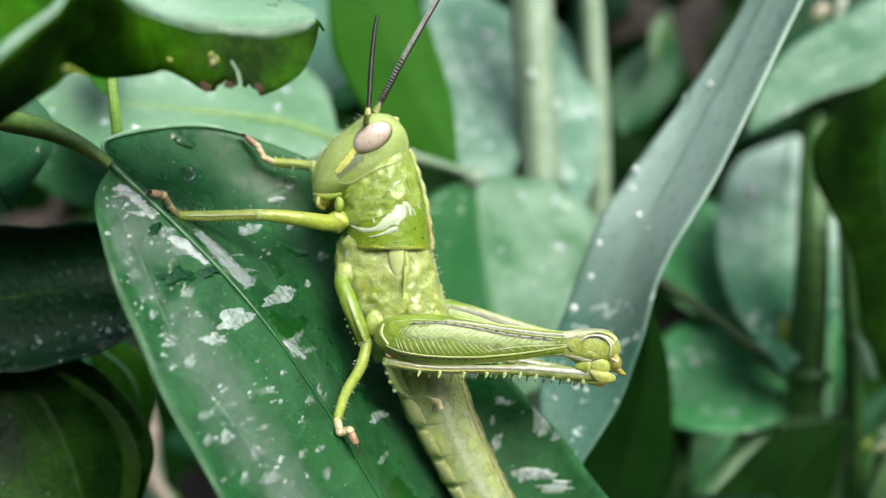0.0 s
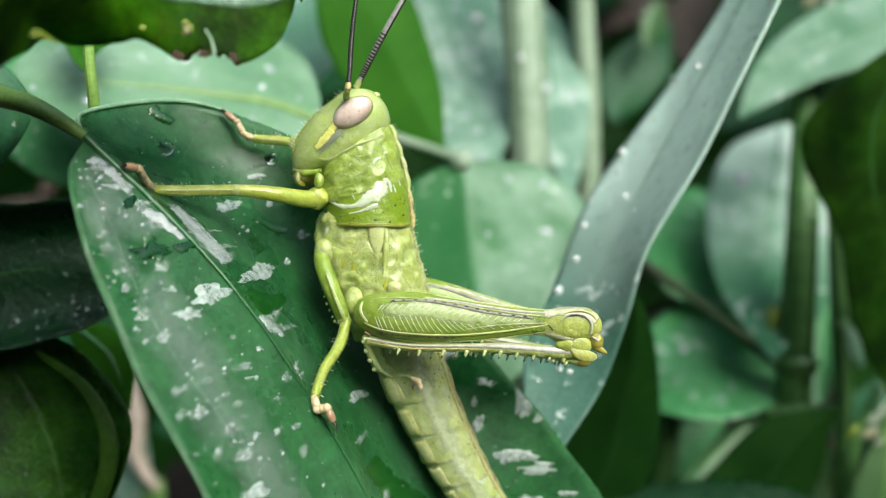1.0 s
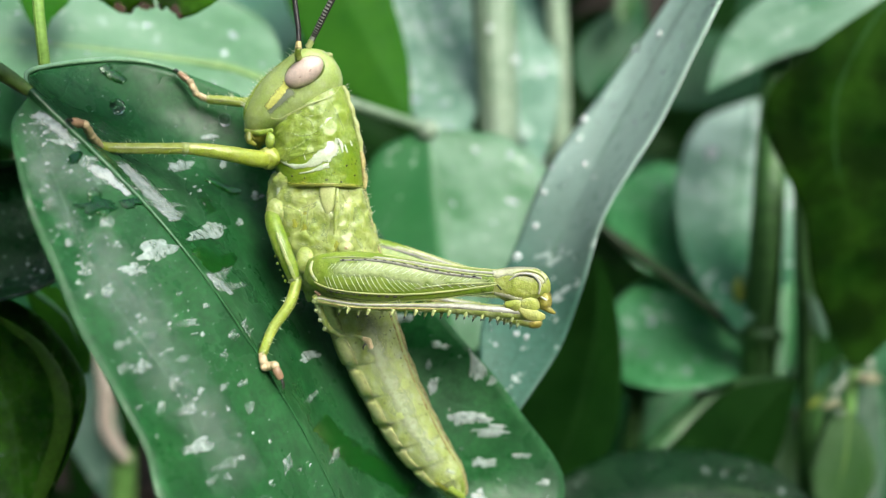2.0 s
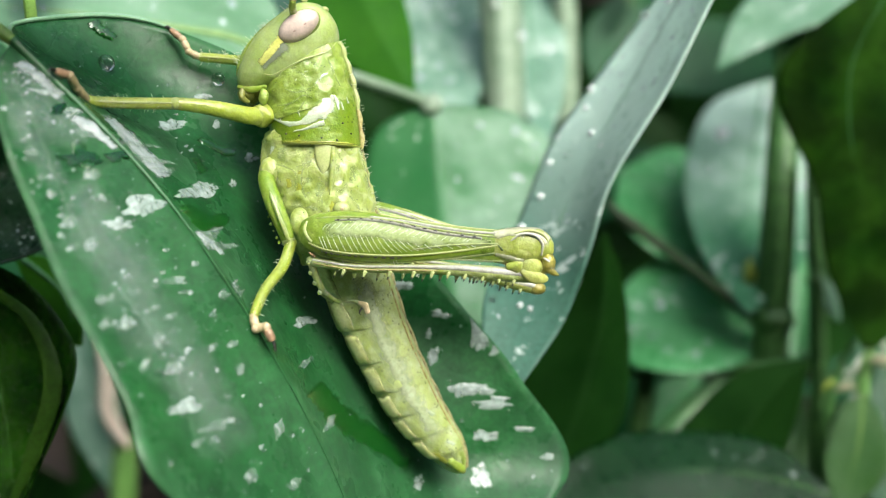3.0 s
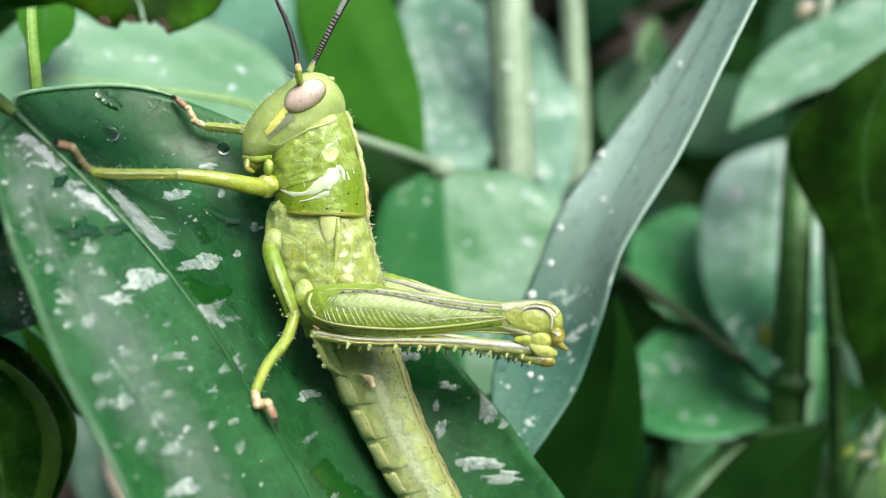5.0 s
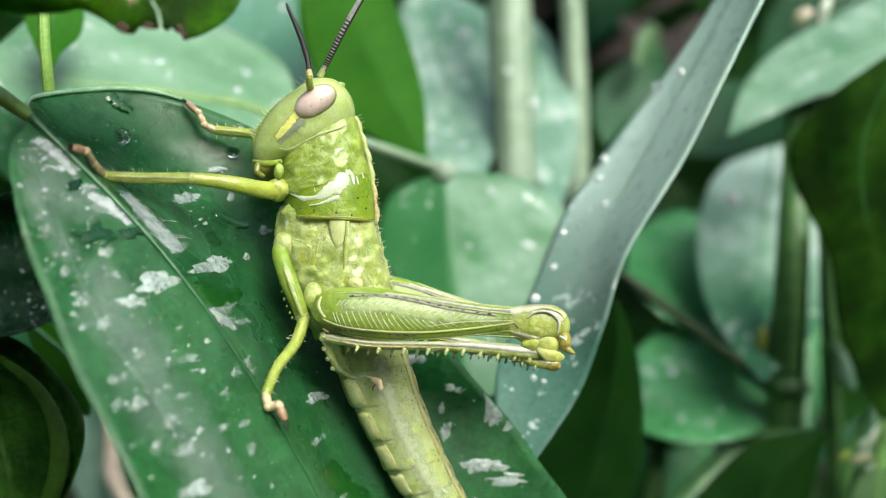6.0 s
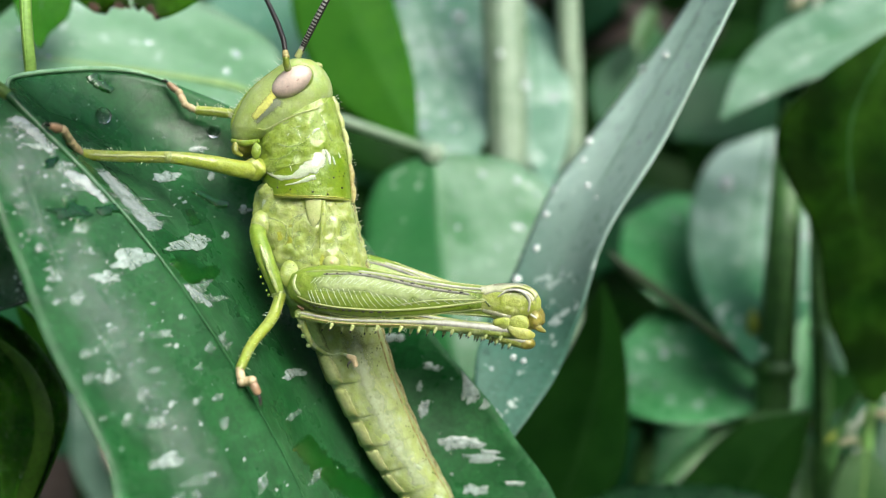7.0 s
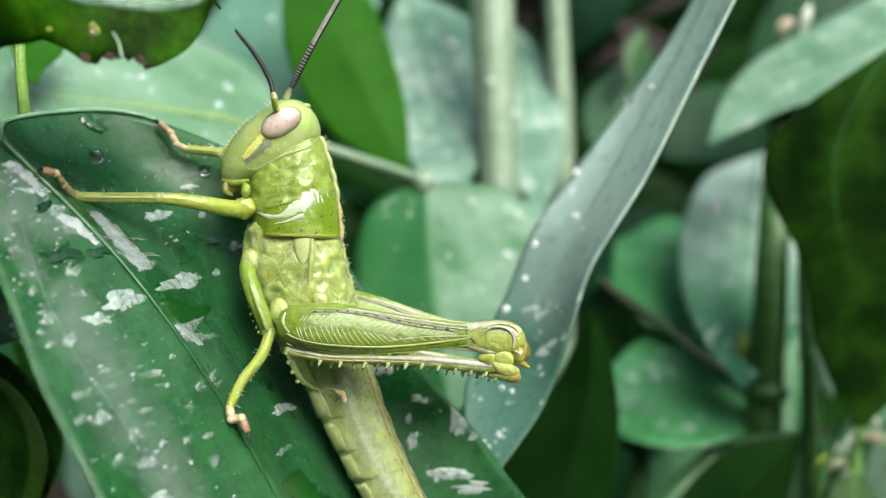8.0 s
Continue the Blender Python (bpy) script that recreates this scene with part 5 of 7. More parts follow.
        for sgn in (-1, 1):
            part("claw", tube([e, e + d * 0.5 + Vector((0, 0.3 * sgn, 0.1)), e + d * 0.8 + Vector((0, 0.45 * sgn, -0.45))], [0.17, 0.13, 0.04], 6), BLACK, L)
        return L

    L = leg("front_leg", [(-12.2, 122.4, 3.2), (-13.9, 120.2, 3.1), (-16.6, 118.2, 3.5), (-19.1, 117.2, 3.8), (-21.1, 116.4, 3.9)], [1.05, 1.0, 0.88, 0.76, 0.64],
            [(-21.0, 116.5, 3.9), (-24.6, 115.8, 3.8), (-28.1, 114.4, 3.7), (-29.4, 113.0, 3.7)], [0.66, 0.64, 0.6, 0.55],
            [(-29.4, 113.0, 3.7), (-29.7, 110.8, 4.7), (-29.8, 108.8, 5.7), (-30.6, 107.4, 5.9)], 0.46, "slender front leg gripping the leaf rib", 1, FRONT, FRONT)
    part("hip", wrinkled(ball((-12.5, 121.8, 3.3), 1.0, (1.4, 1.3, 1.3), None, 28, 18), 0.3, 0.8, 2), FRONT, L)
    part("hip", wrinkled(ball((-12.3, 120.8, 5.2), 0.6, (0.9, 0.7, 1.6), None, 20, 14), 0.2, 0.9, 4), SKIN, L)
    leg("front_leg", [(-13.3, 127.5, 6.4), (-14.7, 128.0, 9.6), (-16.2, 128.2, 10.4)], [1.0, 0.8, 0.7],
        [(-16.0, 128.2, 10.4), (-18.8, 128.5, 10.7), (-21.2, 128.8, 10.9)], [0.6, 0.58, 0.55],
        [(-21.1, 128.8, 10.8), (-22.6, 128.8, 11.5), (-23.4, 128.8, 13.0), (-24.8, 128.8, 14.1)], 0.42, "slender front leg hooked over the leaf edge", 2, FRONT, FRONT)
    L = leg("middle_leg", [(-11.4, 124.6, -1.4), (-12.0, 121.4, -3.6), (-10.9, 119.8, -6.6), (-9.9, 119.6, -8.9), (-9.2, 120.0, -10.9)], [0.75, 0.95, 1.02, 0.92, 0.75],
            [(-8.9, 120.0, -10.9), (-9.5, 118.0, -13.6), (-10.9, 114.4, -16.1), (-11.5, 111.2, -18.5)], [0.66, 0.66, 0.58, 0.52],
            [(-11.6, 111.2, -18.5), (-11.1, 110.6, -19.8), (-10.1, 110.4, -19.6), (-9.4, 110.3, -21.0)], 0.48, "bent middle leg standing on the leaf", 3)
    part("hip", ball((-11.6, 121.8, -3.0), 1.0, (1.3, 1.1, 1.6)), SKIN_PALE, L)
    line("femur_line", [(-11.21, 118.90, -5.46), (-10.30, 118.50, -7.65), (-9.46, 118.50, -9.59), (-9.02, 118.80, -10.82)], [0.12, 0.22, 0.26, 0.18], SKIN_PALE, L, 0.3)
    for k in range(9):
        part("tubercle", ball(bez([(-12.33, 120.40, -4.50), (-11.79, 119.90, -7.03), (-11.08, 119.70, -9.29), (-10.25, 119.80, -11.07)], k / 8), 0.10 + 0.03 * (k % 3), (1, 1, 1.3), None, 8, 6), LEG, L)

    # hind legs: long swollen femur, toothed shin folded beneath it
    THIGH = [((-8.11, 119.40, -10.46), (-7.53, 119.40, -8.55), 0.80), ((-7.22, 118.60, -11.57), (-6.07, 118.60, -7.90), 1.50), ((-5.20, 118.10, -12.49), (-3.72, 118.10, -7.54), 1.85), ((-2.51, 117.70, -13.04), (-1.04, 117.70, -7.53), 1.95), ((0.96, 117.30, -13.23), (2.08, 117.30, -7.92), 1.80), ((6.22, 116.80, -12.94), (6.76, 116.80, -8.70), 1.40), ((10.67, 116.40, -12.43), (10.87, 116.40, -9.19), 1.05), ((14.46, 116.10, -12.04), (14.55, 116.10, -9.45), 0.95)]
    KNEE_FORM = [((13.30, 116.10, -12.05), (13.30, 116.10, -9.45), 0.78), ((14.61, 116.00, -12.60), (14.57, 116.00, -9.22), 1.05), ((15.96, 116.00, -13.07), (15.92, 116.00, -9.03), 1.45), ((17.31, 116.00, -13.02), (17.27, 116.00, -9.01), 1.50), ((18.51, 116.00, -12.70), (18.47, 116.00, -9.14), 1.40), ((19.55, 116.00, -12.27), (19.53, 116.00, -9.76), 1.00), ((20.11, 116.00, -11.76), (20.10, 116.00, -10.71), 0.30)]

    def hind(off_hip, off_knee, near):
        x0, x1 = -7.5, 18.7

        def V(p):
            p = Vector(p)
            f = min(1, max(0, (p.x - x0) / (x1 - x0)))
            return p + Vector(off_hip).lerp(Vector(off_knee), f)
        f = part("hind_leg", loft([(V(a), V(b), h) for a, b, h in THIGH], 36, 7, 2.5), LEG, g, "long folded jumping leg with toothed shin")
        knee = part("knee", loft([(V(a), V(b), h) for a, b, h in KNEE_FORM], 30, 7, 2.4), KNEE if near else AMBER, f, "yellow-green swollen knee with a pale crest" if near else "amber translucent knee")
        thigh, cap = skin_of([(V(a), V(b), h) for a, b, h in THIGH], 2.5), skin_of([(V(a), V(b), h) for a, b, h in KNEE_FORM], 2.4)
        if near:
            for pts, w, mat, lift in (([(0.02, 0.86), (0.3, 0.9), (0.6, 0.88), (0.85, 0.72)], [0.5, 0.75, 0.8, 0.5], CREST, 0.06), ([(0.06, 0.10), (0.25, 0.14), (0.45, 0.12)], [0.2, 0.35, 0.2], CREST, 0.08), ([(0.1, 0.45), (0.16, 0.3)], [0.1, 0.14], DARK_SPECK, 0.05)):
                part("knee_plate", film_on(cap, pts, w, 7, lift), mat, knee)
            part("knee_joint", wrinkled(ball((17.0, 115.2, -11.4), 1.0, (1.5, 0.65, 1.35), None, 28, 18), 0.2, 0.8, 6), KNEE, knee, "yellow-green round joint of the knee")
            part("knee_joint", wrinkled(tube([(16.5, 115.2, -13.4), (17.2, 114.9, -14.2), (18.2, 114.8, -14.45), (19.0, 115.0, -14.5), (19.5, 115.1, -14.5)], [0.3, 0.6, 0.68, 0.5, 0.15], 20, 24, flat=0.6), 0.2, 0.9, 9), YELLOW_LOBE, knee, "yellow lower lobe of the knee")
            part("knee_joint", wrinkled(ball((19.45, 115.5, -12.85), 1.0, (0.8, 0.9, 1.0), None, 20, 14), 0.15, 1.0, 3), AMBER, knee)
            part("knee_joint", wrinkled(ball((17.6, 115.4, -13.2), 1.0, (1.4, 0.65, 1.0), None, 20, 14), 0.25, 1.0, 11), KNEE, knee)
            part("knee_joint", wrinkled(ball((16.0, 115.3, -13.3), 1.0, (1.0, 0.6, 0.7), None, 20, 14), 0.25, 1.0, 5), KNEE, knee)
            line("knee_spur", [(19.5, 115.3, -13.5), (20.1, 115.2, -13.9), (20.6, 115.2, -14.15)], [0.5, 0.32, 0.1], AMBER, knee)
            line("knee_ridge", [(15.35, 114.75, -10.5), (16.5, 114.45, -9.75), (17.85, 114.45, -9.85), (18.75, 114.6, -10.8), (18.65, 114.6, -12.0)], [0.08, 0.14, 0.17, 0.17, 0.1], LILAC, knee, steps=30)
            line("knee_ridge", [(15.75, 114.8, -9.7), (17.4, 114.75, -9.35), (18.9, 114.85, -9.85), (19.5, 115.1, -10.95)], [0.08, 0.14, 0.16, 0.1], CREAM, knee, steps=30)
            line("knee_ridge", [(16.0, 114.7, -10.05), (17.3, 114.55, -9.6), (18.6, 114.65, -10.2), (19.15, 114.85, -11.2)], [0.03, 0.06, 0.06, 0.03], KEEL, knee, steps=30)
            line("knee_ridge", [(18.9, 114.7, -12.3), (19.5, 114.7, -12.7), (19.75, 114.9, -13.4)], [0.1, 0.16, 0.1], LILAC, knee)
        for pts, mat, w in (([(0.175, 0.868), (0.381, 0.880), (0.588, 0.904), (0.725, 0.855), (0.888, 0.782), (0.981, 0.733)], SKIN_PALE, 0.13), ([(0.306, 0.806), (0.500, 0.855), (0.625, 0.843), (0.744, 0.770), (0.906, 0.671)], GREY_LINE, 0.2),
                            ([(0.494, 0.917), (0.625, 0.929), (0.725, 0.917), (0.863, 0.880), (0.981, 0.880)], LILAC, 0.2), ([(0.537, 0.990), (0.688, 0.990), (0.844, 0.990), (0.981, 0.990)], CREAM, 0.13), ([(0.969, 0.476), (0.888, 0.463), (0.769, 0.427), (0.669, 0.316)], SKIN_PALE, 0.12),
                            ([(0.175, 0.194), (0.312, 0.169), (0.488, 0.182), (0.644, 0.182), (0.775, 0.231), (0.906, 0.329), (0.988, 0.427)], CREAM, 0.12), ([(0.269, 0.010), (0.444, 0.022), (0.581, 0.022), (0.706, 0.035), (0.850, 0.059), (0.969, 0.108)], SKIN_PALE, 0.12),
                            ([(0.094, 0.806), (0.106, 0.476), (0.194, 0.243)], SKIN_PALE, 0.3), ([(0.200, 0.157), (0.319, 0.120), (0.438, 0.133)], DARK_SPECK, 0.08)):
            line("carina", [thigh(q, e, 0.03) for q, e in pts], [w * 0.6, w * 0.9, w * 0.9, w * 0.6], mat, f, steps=40, flat=0.7)
        if near:
            part("femur_face", film_on(thigh, [(0.238, 0.574), (0.369, 0.647), (0.506, 0.696), (0.631, 0.647), (0.750, 0.586), (0.888, 0.537), (0.956, 0.512)], [0.7, 1.5, 1.7, 1.55, 1.1, 0.6, 0.3], 8, 0.05), FEMUR_PALE, f, "whitish band on the thigh")
            part("femur_band", film_on(thigh, [(0.269, 0.059), (0.413, 0.084), (0.562, 0.096), (0.675, 0.096), (0.812, 0.145), (0.969, 0.243)], [0.35, 0.45, 0.5, 0.5, 0.48, 0.35], 11, 0.05), DEEP_BAND, f, "deep green band along the thigh")
            for i in range(24):
                x = i / 23
                h = 0.62 * (1 - 0.75 * x)
                c = [bez([Vector((*p, 0)) for p in side_line], x) for side_line in ([(0.238, 0.414), (0.406, 0.537), (0.562, 0.537), (0.681, 0.463), (0.869, 0.427)], [(0.294, 0.169), (0.475, 0.231), (0.613, 0.243), (0.713, 0.304), (0.888, 0.353)])]
                line("chevron", [thigh(c[0].x, c[0].y, 0.09), thigh((c[0].x + c[1].x) / 2 - 0.002, (c[0].y + c[1].y) / 2, 0.10), thigh(c[1].x, c[1].y, 0.08)], [0.015, 0.034 * (1.15 - 0.6 * x), 0.015], WHITISH, f, seg=6, steps=6)
                up = [bez([Vector((*p, 0)) for p in side_line], x) for side_line in ([(0.263, 0.708), (0.450, 0.770), (0.613, 0.770), (0.731, 0.708), (0.869, 0.647)], [(0.244, 0.586), (0.425, 0.647), (0.588, 0.659), (0.713, 0.586), (0.850, 0.549)])]
                line("chevron", [thigh(up[0].x, up[0].y, 0.07), thigh(up[1].x, up[1].y, 0.07)], [0.012, 0.024], WHITISH, f, seg=6, steps=4)
            for i in range(26):
                row = [(0.306, 0.806), (0.494, 0.868), (0.625, 0.868), (0.744, 0.806), (0.894, 0.708)] if i % 2 else [(0.275, 0.108), (0.406, 0.133), (0.537, 0.145), (0.644, 0.133)]
                p = bez([Vector((*r, 0)) for r in row], (i // 2 + 0.5) / 13)
                w = 0.05 + 0.05 * abs(math.sin(5.1 * i))
                line("dark_dash", [thigh(p.x - 0.006, p.y, 0.1), thigh(p.x + 0.006, p.y, 0.1)], [w, w], BLACK, f, seg=6, steps=3)
        shin = [V((17.6, 115.80, -14.35)), V((14.2, 115.90, -14.10)), V((9.6, 116.00, -13.75)), V((4.91, 116.20, -13.70)), V((-1.63, 117.00, -13.71)), V((-6.20, 118.20, -13.14))]
        tib = part("shin", tube(shin, [0.72, 0.8, 0.66, 0.5, 0.46, 0.55], 14, 54), SKIN_PALE if near else KNEE, f)
        line("shin_line", [p + Vector((0, -0.42, 0.22)) for p in shin], [0.40, 0.45, 0.34, 0.18, 0.14, 0.16], LILAC, tib, steps=30)
        line("shin_shade", [p + Vector((0, -0.5, -0.12)) for p in shin], [0.06, 0.08, 0.08, 0.06], OCHRE, tib, steps=30)
        for i in range(10):
            for row in (0, 1):
                q = 0.12 + 0.8 * (i + 0.45 * row) / 10
                c = bez(shin, q) + Vector((0.1, -0.35 + 0.7 * row, -0.3 - 0.2 * max(0, 0.45 - q)))
                tp = c + Vector((-0.32, -0.35 + 0.4 * row, -0.85 - 0.25 * row))
                sp = part("spine", tube([c, c.lerp(tp, 0.72)], [0.27, 0.11], 8, 3), CREAM, tib)
                part("spine_tip", tube([c.lerp(tp, 0.66), tp], [0.125, 0.03], 8, 3), BLACK, tib)
        bristles(tib, shin, [0.9, 0.6, 0.5, 0.5, 0.6], 40, 7, 0.6)
        if not near:
            part("knee_joint", wrinkled(ball(V((17.9, 115.7, -14.3)), 1.0, (1.0, 0.8, 0.8), None, 20, 14), 0.15, 1.0, 3), AMBER, tib)
        if near:
            ft = [V((-6.5, 118.2, -12.7)), V((-6.1, 119.2, -14.6)), V((-5.3, 120.6, -16.6))]
            foot = part("hind_foot", tube(ft, [0.5, 0.42, 0.34], 12), ABDOMEN, f)
            part("hind_foot", tube([V((-5.3, 120.6, -16.6)), flank(0.14, 0.22, 0.12), flank(0.145, 0.42, 0.15), V((-1.1, 121.4, -17.9))], [0.3, 0.2, 0.16, 0.2], 10), ABDOMEN, f)
            end = part("hind_foot", wrinkled(tube([V((-1.3, 121.2, -17.8)), V((-0.6, 120.9, -18.2)), V((-0.2, 120.9, -18.9))], [0.24, 0.4, 0.3], 12, 14), 0.2, 1.5, 2), PINK, f, "pinkish end of the foot")
            line("claw", [V((-0.9, 120.7, -18.4)), V((-1.2, 120.5, -18.8)), V((-1.1, 120.5, -19.2))], [0.14, 0.1, 0.03], BLACK, end)
            for i in range(4):
                c = bez(ft, 0.12 + 0.27 * i)
                part("toe_pad", ball(c + Vector((-0.3, -0.1, -0.25)), 0.3), ABDOMEN, foot)
            for sgn in (-1, 1):
                line("spur", [V((-6.1, 117.9, -12.5)), V((-6.6, 117.6, -12.2)) + Vector((0, 0.4 * sgn, 0.1))], [0.2, 0.05], TAN, foot)
        return f
    hind((0, 0, 0), (0, 0, 0), True)
    hind((2.6, 9.0, 2.2), (1.5, 11.0, -2.1), False)
    hair = bmesh.new()
    rnd = random.Random(12)
    for i in range(60):
        q = 0.62 * rnd.random()
        p = bez([(-4.1, 124.3, 12.0), (-2.2, 124.4, 5.4), (-1.4, 124.6, -0.3), (0.1, 125.0, -6.8), (2.0, 126.4, -12.5), (5.2, 127.4, -22.8), (8.1, 128.0, -28.9), (8.8, 129.0, -30.4)], q) + Vector((0, rnd.uniform(-1, 1), 0))
        tube([p, p + Vector((rnd.uniform(0.4, 0.85), rnd.uniform(-0.3, 0.3), rnd.uniform(-0.1, 0.5)))], [0.02, 0.01], 4, 2, hair, cap=False)
    for i in range(50):
        p = bez([(-9.4, 123.4, 16.0), (-12.1, 123.2, 13.8), (-14.0, 123.2, 11.8), (-15.6, 123.4, 9.3)], rnd.random()) + Vector((0, rnd.uniform(-1.4, 1.4), 0))
        tube([p, p + Vector((rnd.uniform(-0.7, -0.3), rnd.uniform(-0.3, 0.3), rnd.uniform(0.0, 0.6)))], [0.02, 0.01], 4, 2, hair, cap=False)
    part("bristles", hair, HAIR, g, "fine pale hairs")
    return feelers


feelers = grasshopper()

# ---- leaves and stems round it ----
def bitten_leaf():
    """A leaf held overhead: its lit underside, and a rolled-over rim with the sky's light painted."""
    low = [(-38.8, 82.0, 6.4), (-36.9, 84.0, 10.0), (-34.9, 86.0, 12.4), (-33.9, 89.0, 14.3), (-33.5, 92.0, 16.0), (-30.9, 94.0, 15.8), (-27.4, 95.0, 16.3), (-26.1, 96.0, 16.8), (-24.4, 97.0, 16.1), (-22.6, 98.0, 15.1), (-19.7, 98.0, 15.3), (-17.1, 98.5, 15.0), (-15.3, 99.0, 15.9), (-13.7, 99.5, 17.4), (-12.8, 100.0, 19.4), (-12.4, 101.0, 22.1)]
    crest = [(-35.4, 74.0, 9.9), (-34.2, 75.0, 12.1), (-33.0, 76.0, 13.8), (-31.7, 78.0, 16.1), (-30.6, 81.0, 18.6), (-30.4, 84.0, 21.0), (-28.4, 88.0, 22.1), (-27.2, 92.0, 22.0), (-25.4, 95.0, 21.9), (-23.3, 97.0, 21.9), (-19.9, 99.0, 21.9), (-17.4, 100.0, 22.1), (-14.7, 100.5, 22.4), (-13.2, 101.0, 22.6), (-12.6, 101.3, 22.7), (-12.2, 101.6, 22.4)]
    top = [(-60.1, 81.0, 25.4), (-56.2, 81.9, 26.0), (-52.3, 83.0, 26.2), (-48.3, 84.9, 26.9), (-44.6, 87.8, 27.8), (-41.6, 90.8, 28.6), (-36.9, 94.8, 28.2), (-33.0, 98.7, 26.5), (-30.5, 102.0, 26.4), (-27.7, 104.0, 26.4), (-23.6, 106.0, 26.4), (-20.4, 107.0, 26.6), (-17.0, 107.5, 25.9), (-14.8, 105.6, 25.0), (-13.4, 105.9, 24.0), (-12.4, 106.2, 22.7)]
    ob = thing("bitten_leaf", low[0], "bright green leaf with brown-edged bite holes overhead", "leaf")
    rnd = random.Random(9)
    nu, grid, rim = 130, [], []
    jag = [rnd.uniform(-1, 1) for _ in range(nu + 2)]
    for i in range(nu + 1):
        s = i / nu
        a, c, t = bez(low, s), bez(crest, s), bez(top, s)
        q = s * 15
        if 9.1 < q < 11.0:                      # gnawed edge
            a.z += 0.55 + 0.3 * jag[i] + (0.35 if 9.3 < q < 9.7 else 0) - (0.55 if abs(q - 9.15) < 0.1 or abs(q - 10.9) < 0.12 else 0)
            rim.append(Vector(a))
        row = []
        for j in range(19):
            v = j / 18
            k = min(v / 0.7, 1.0)
            w = a.lerp(c, k) if v < 0.7 else c.lerp(t, (v - 0.7) / 0.3)
            w.y += 0.3 * math.sin(8 * s + 5 * v) - 0.25 * math.sin(math.pi * k)
            row.append(w)
        grid.append(row)
    part("blade", blade_mesh(grid), BITTEN, ob)
    part("rolled_rim", blade_mesh([[grid[i][9].lerp(grid[i][12], min(1, j / 3)).lerp(grid[i][18], max(0, (j - 3) / 4)) + Vector((0, -0.15, 0.3)) for j in range(8)] for i in range(2, 123)], 0.15), RIM, ob, "rolled-over top of the leaf, painted pale with sky sheen")
    for k in range(0, len(rim) - 2, 2):
        if rnd.random() < 0.8:
            part("bite_scar", tube([rim[k] + Vector((0, -0.1, 0.1)), rim[k + 1] + Vector((0, -0.1, 0.1)), rim[min(k + 2, len(rim) - 1)] + Vector((0, -0.1, 0.1))], [0.15, rnd.uniform(0.18, 0.34), 0.15], 6, 4), SCAR, ob, "brown dried bite edge")
    for pts, w, mat, label in (
            ([(-21.8, 96.5, 18.3), (-21.4, 96.5, 17.7), (-21.7, 96.5, 17.0)], [0.2, 0.5, 0.22], BUD, "yellowed leaf round a bite"), ([(-21.5, 96.0, 18.0), (-21.2, 96.0, 16.9)], [0.3, 0.35], SCAR, "brown dried bite edge"), ([(-21.3, 95.6, 17.7), (-21.2, 95.6, 17.1)], [0.12, 0.16], CREAM, ""),
            ([(-22.8, 97.0, 15.6), (-22.3, 97.0, 15.2), (-21.8, 97.0, 15.0)], [0.3, 0.42, 0.2], SCAR, "brown dried bite edge"), ([(-20.5, 97.0, 15.5), (-19.6, 97.0, 15.3)], [0.35, 0.25], SCAR, "brown dried bite edge"), ([(-17.6, 97.0, 15.4), (-17.0, 97.0, 14.9)], [0.4, 0.3], SCAR, "brown dried bite edge"),
            ([(-19.9, 97.0, 17.7), (-19.3, 97.0, 16.7), (-19.0, 97.0, 15.4)], [0.06, 0.12, 0.16], EDGE, "thin torn strip of leaf"), ([(-33.5, 90.0, 15.6), (-32.8, 90.0, 15.8), (-32.2, 91.0, 15.7), (-31.5, 92.0, 15.4)], [0.12, 0.42, 0.22, 0.08], BUD, "pale yellow torn edge"),
            ([(-25.6, 96.0, 17.7), (-25.1, 96.0, 17.5)], [0.2, 0.2], BUD, ""), ([(-33.1, 88.0, 18.4), (-32.8, 88.0, 18.3)], [0.25, 0.2], BUD, "")):
        part("bite_mark", flake([Vector(p) + Vector((0, -1.2, 0)) for p in pts], w, 31 + len(label)), mat, ob, label)
    return ob


bitten_leaf()
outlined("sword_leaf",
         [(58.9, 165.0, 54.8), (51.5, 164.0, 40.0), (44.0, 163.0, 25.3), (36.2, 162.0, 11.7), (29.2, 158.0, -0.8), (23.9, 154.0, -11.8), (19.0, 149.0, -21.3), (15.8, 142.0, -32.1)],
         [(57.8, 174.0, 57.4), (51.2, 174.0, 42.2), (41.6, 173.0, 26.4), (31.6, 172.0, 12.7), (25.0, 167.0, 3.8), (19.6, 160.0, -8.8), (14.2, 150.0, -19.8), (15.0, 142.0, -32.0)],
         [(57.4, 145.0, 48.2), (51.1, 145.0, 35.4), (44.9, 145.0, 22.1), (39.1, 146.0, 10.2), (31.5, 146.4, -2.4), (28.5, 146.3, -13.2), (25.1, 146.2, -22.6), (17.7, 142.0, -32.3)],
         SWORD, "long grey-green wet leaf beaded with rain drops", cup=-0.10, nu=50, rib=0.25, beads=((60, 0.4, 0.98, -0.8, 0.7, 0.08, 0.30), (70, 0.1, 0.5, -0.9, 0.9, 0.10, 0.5),))
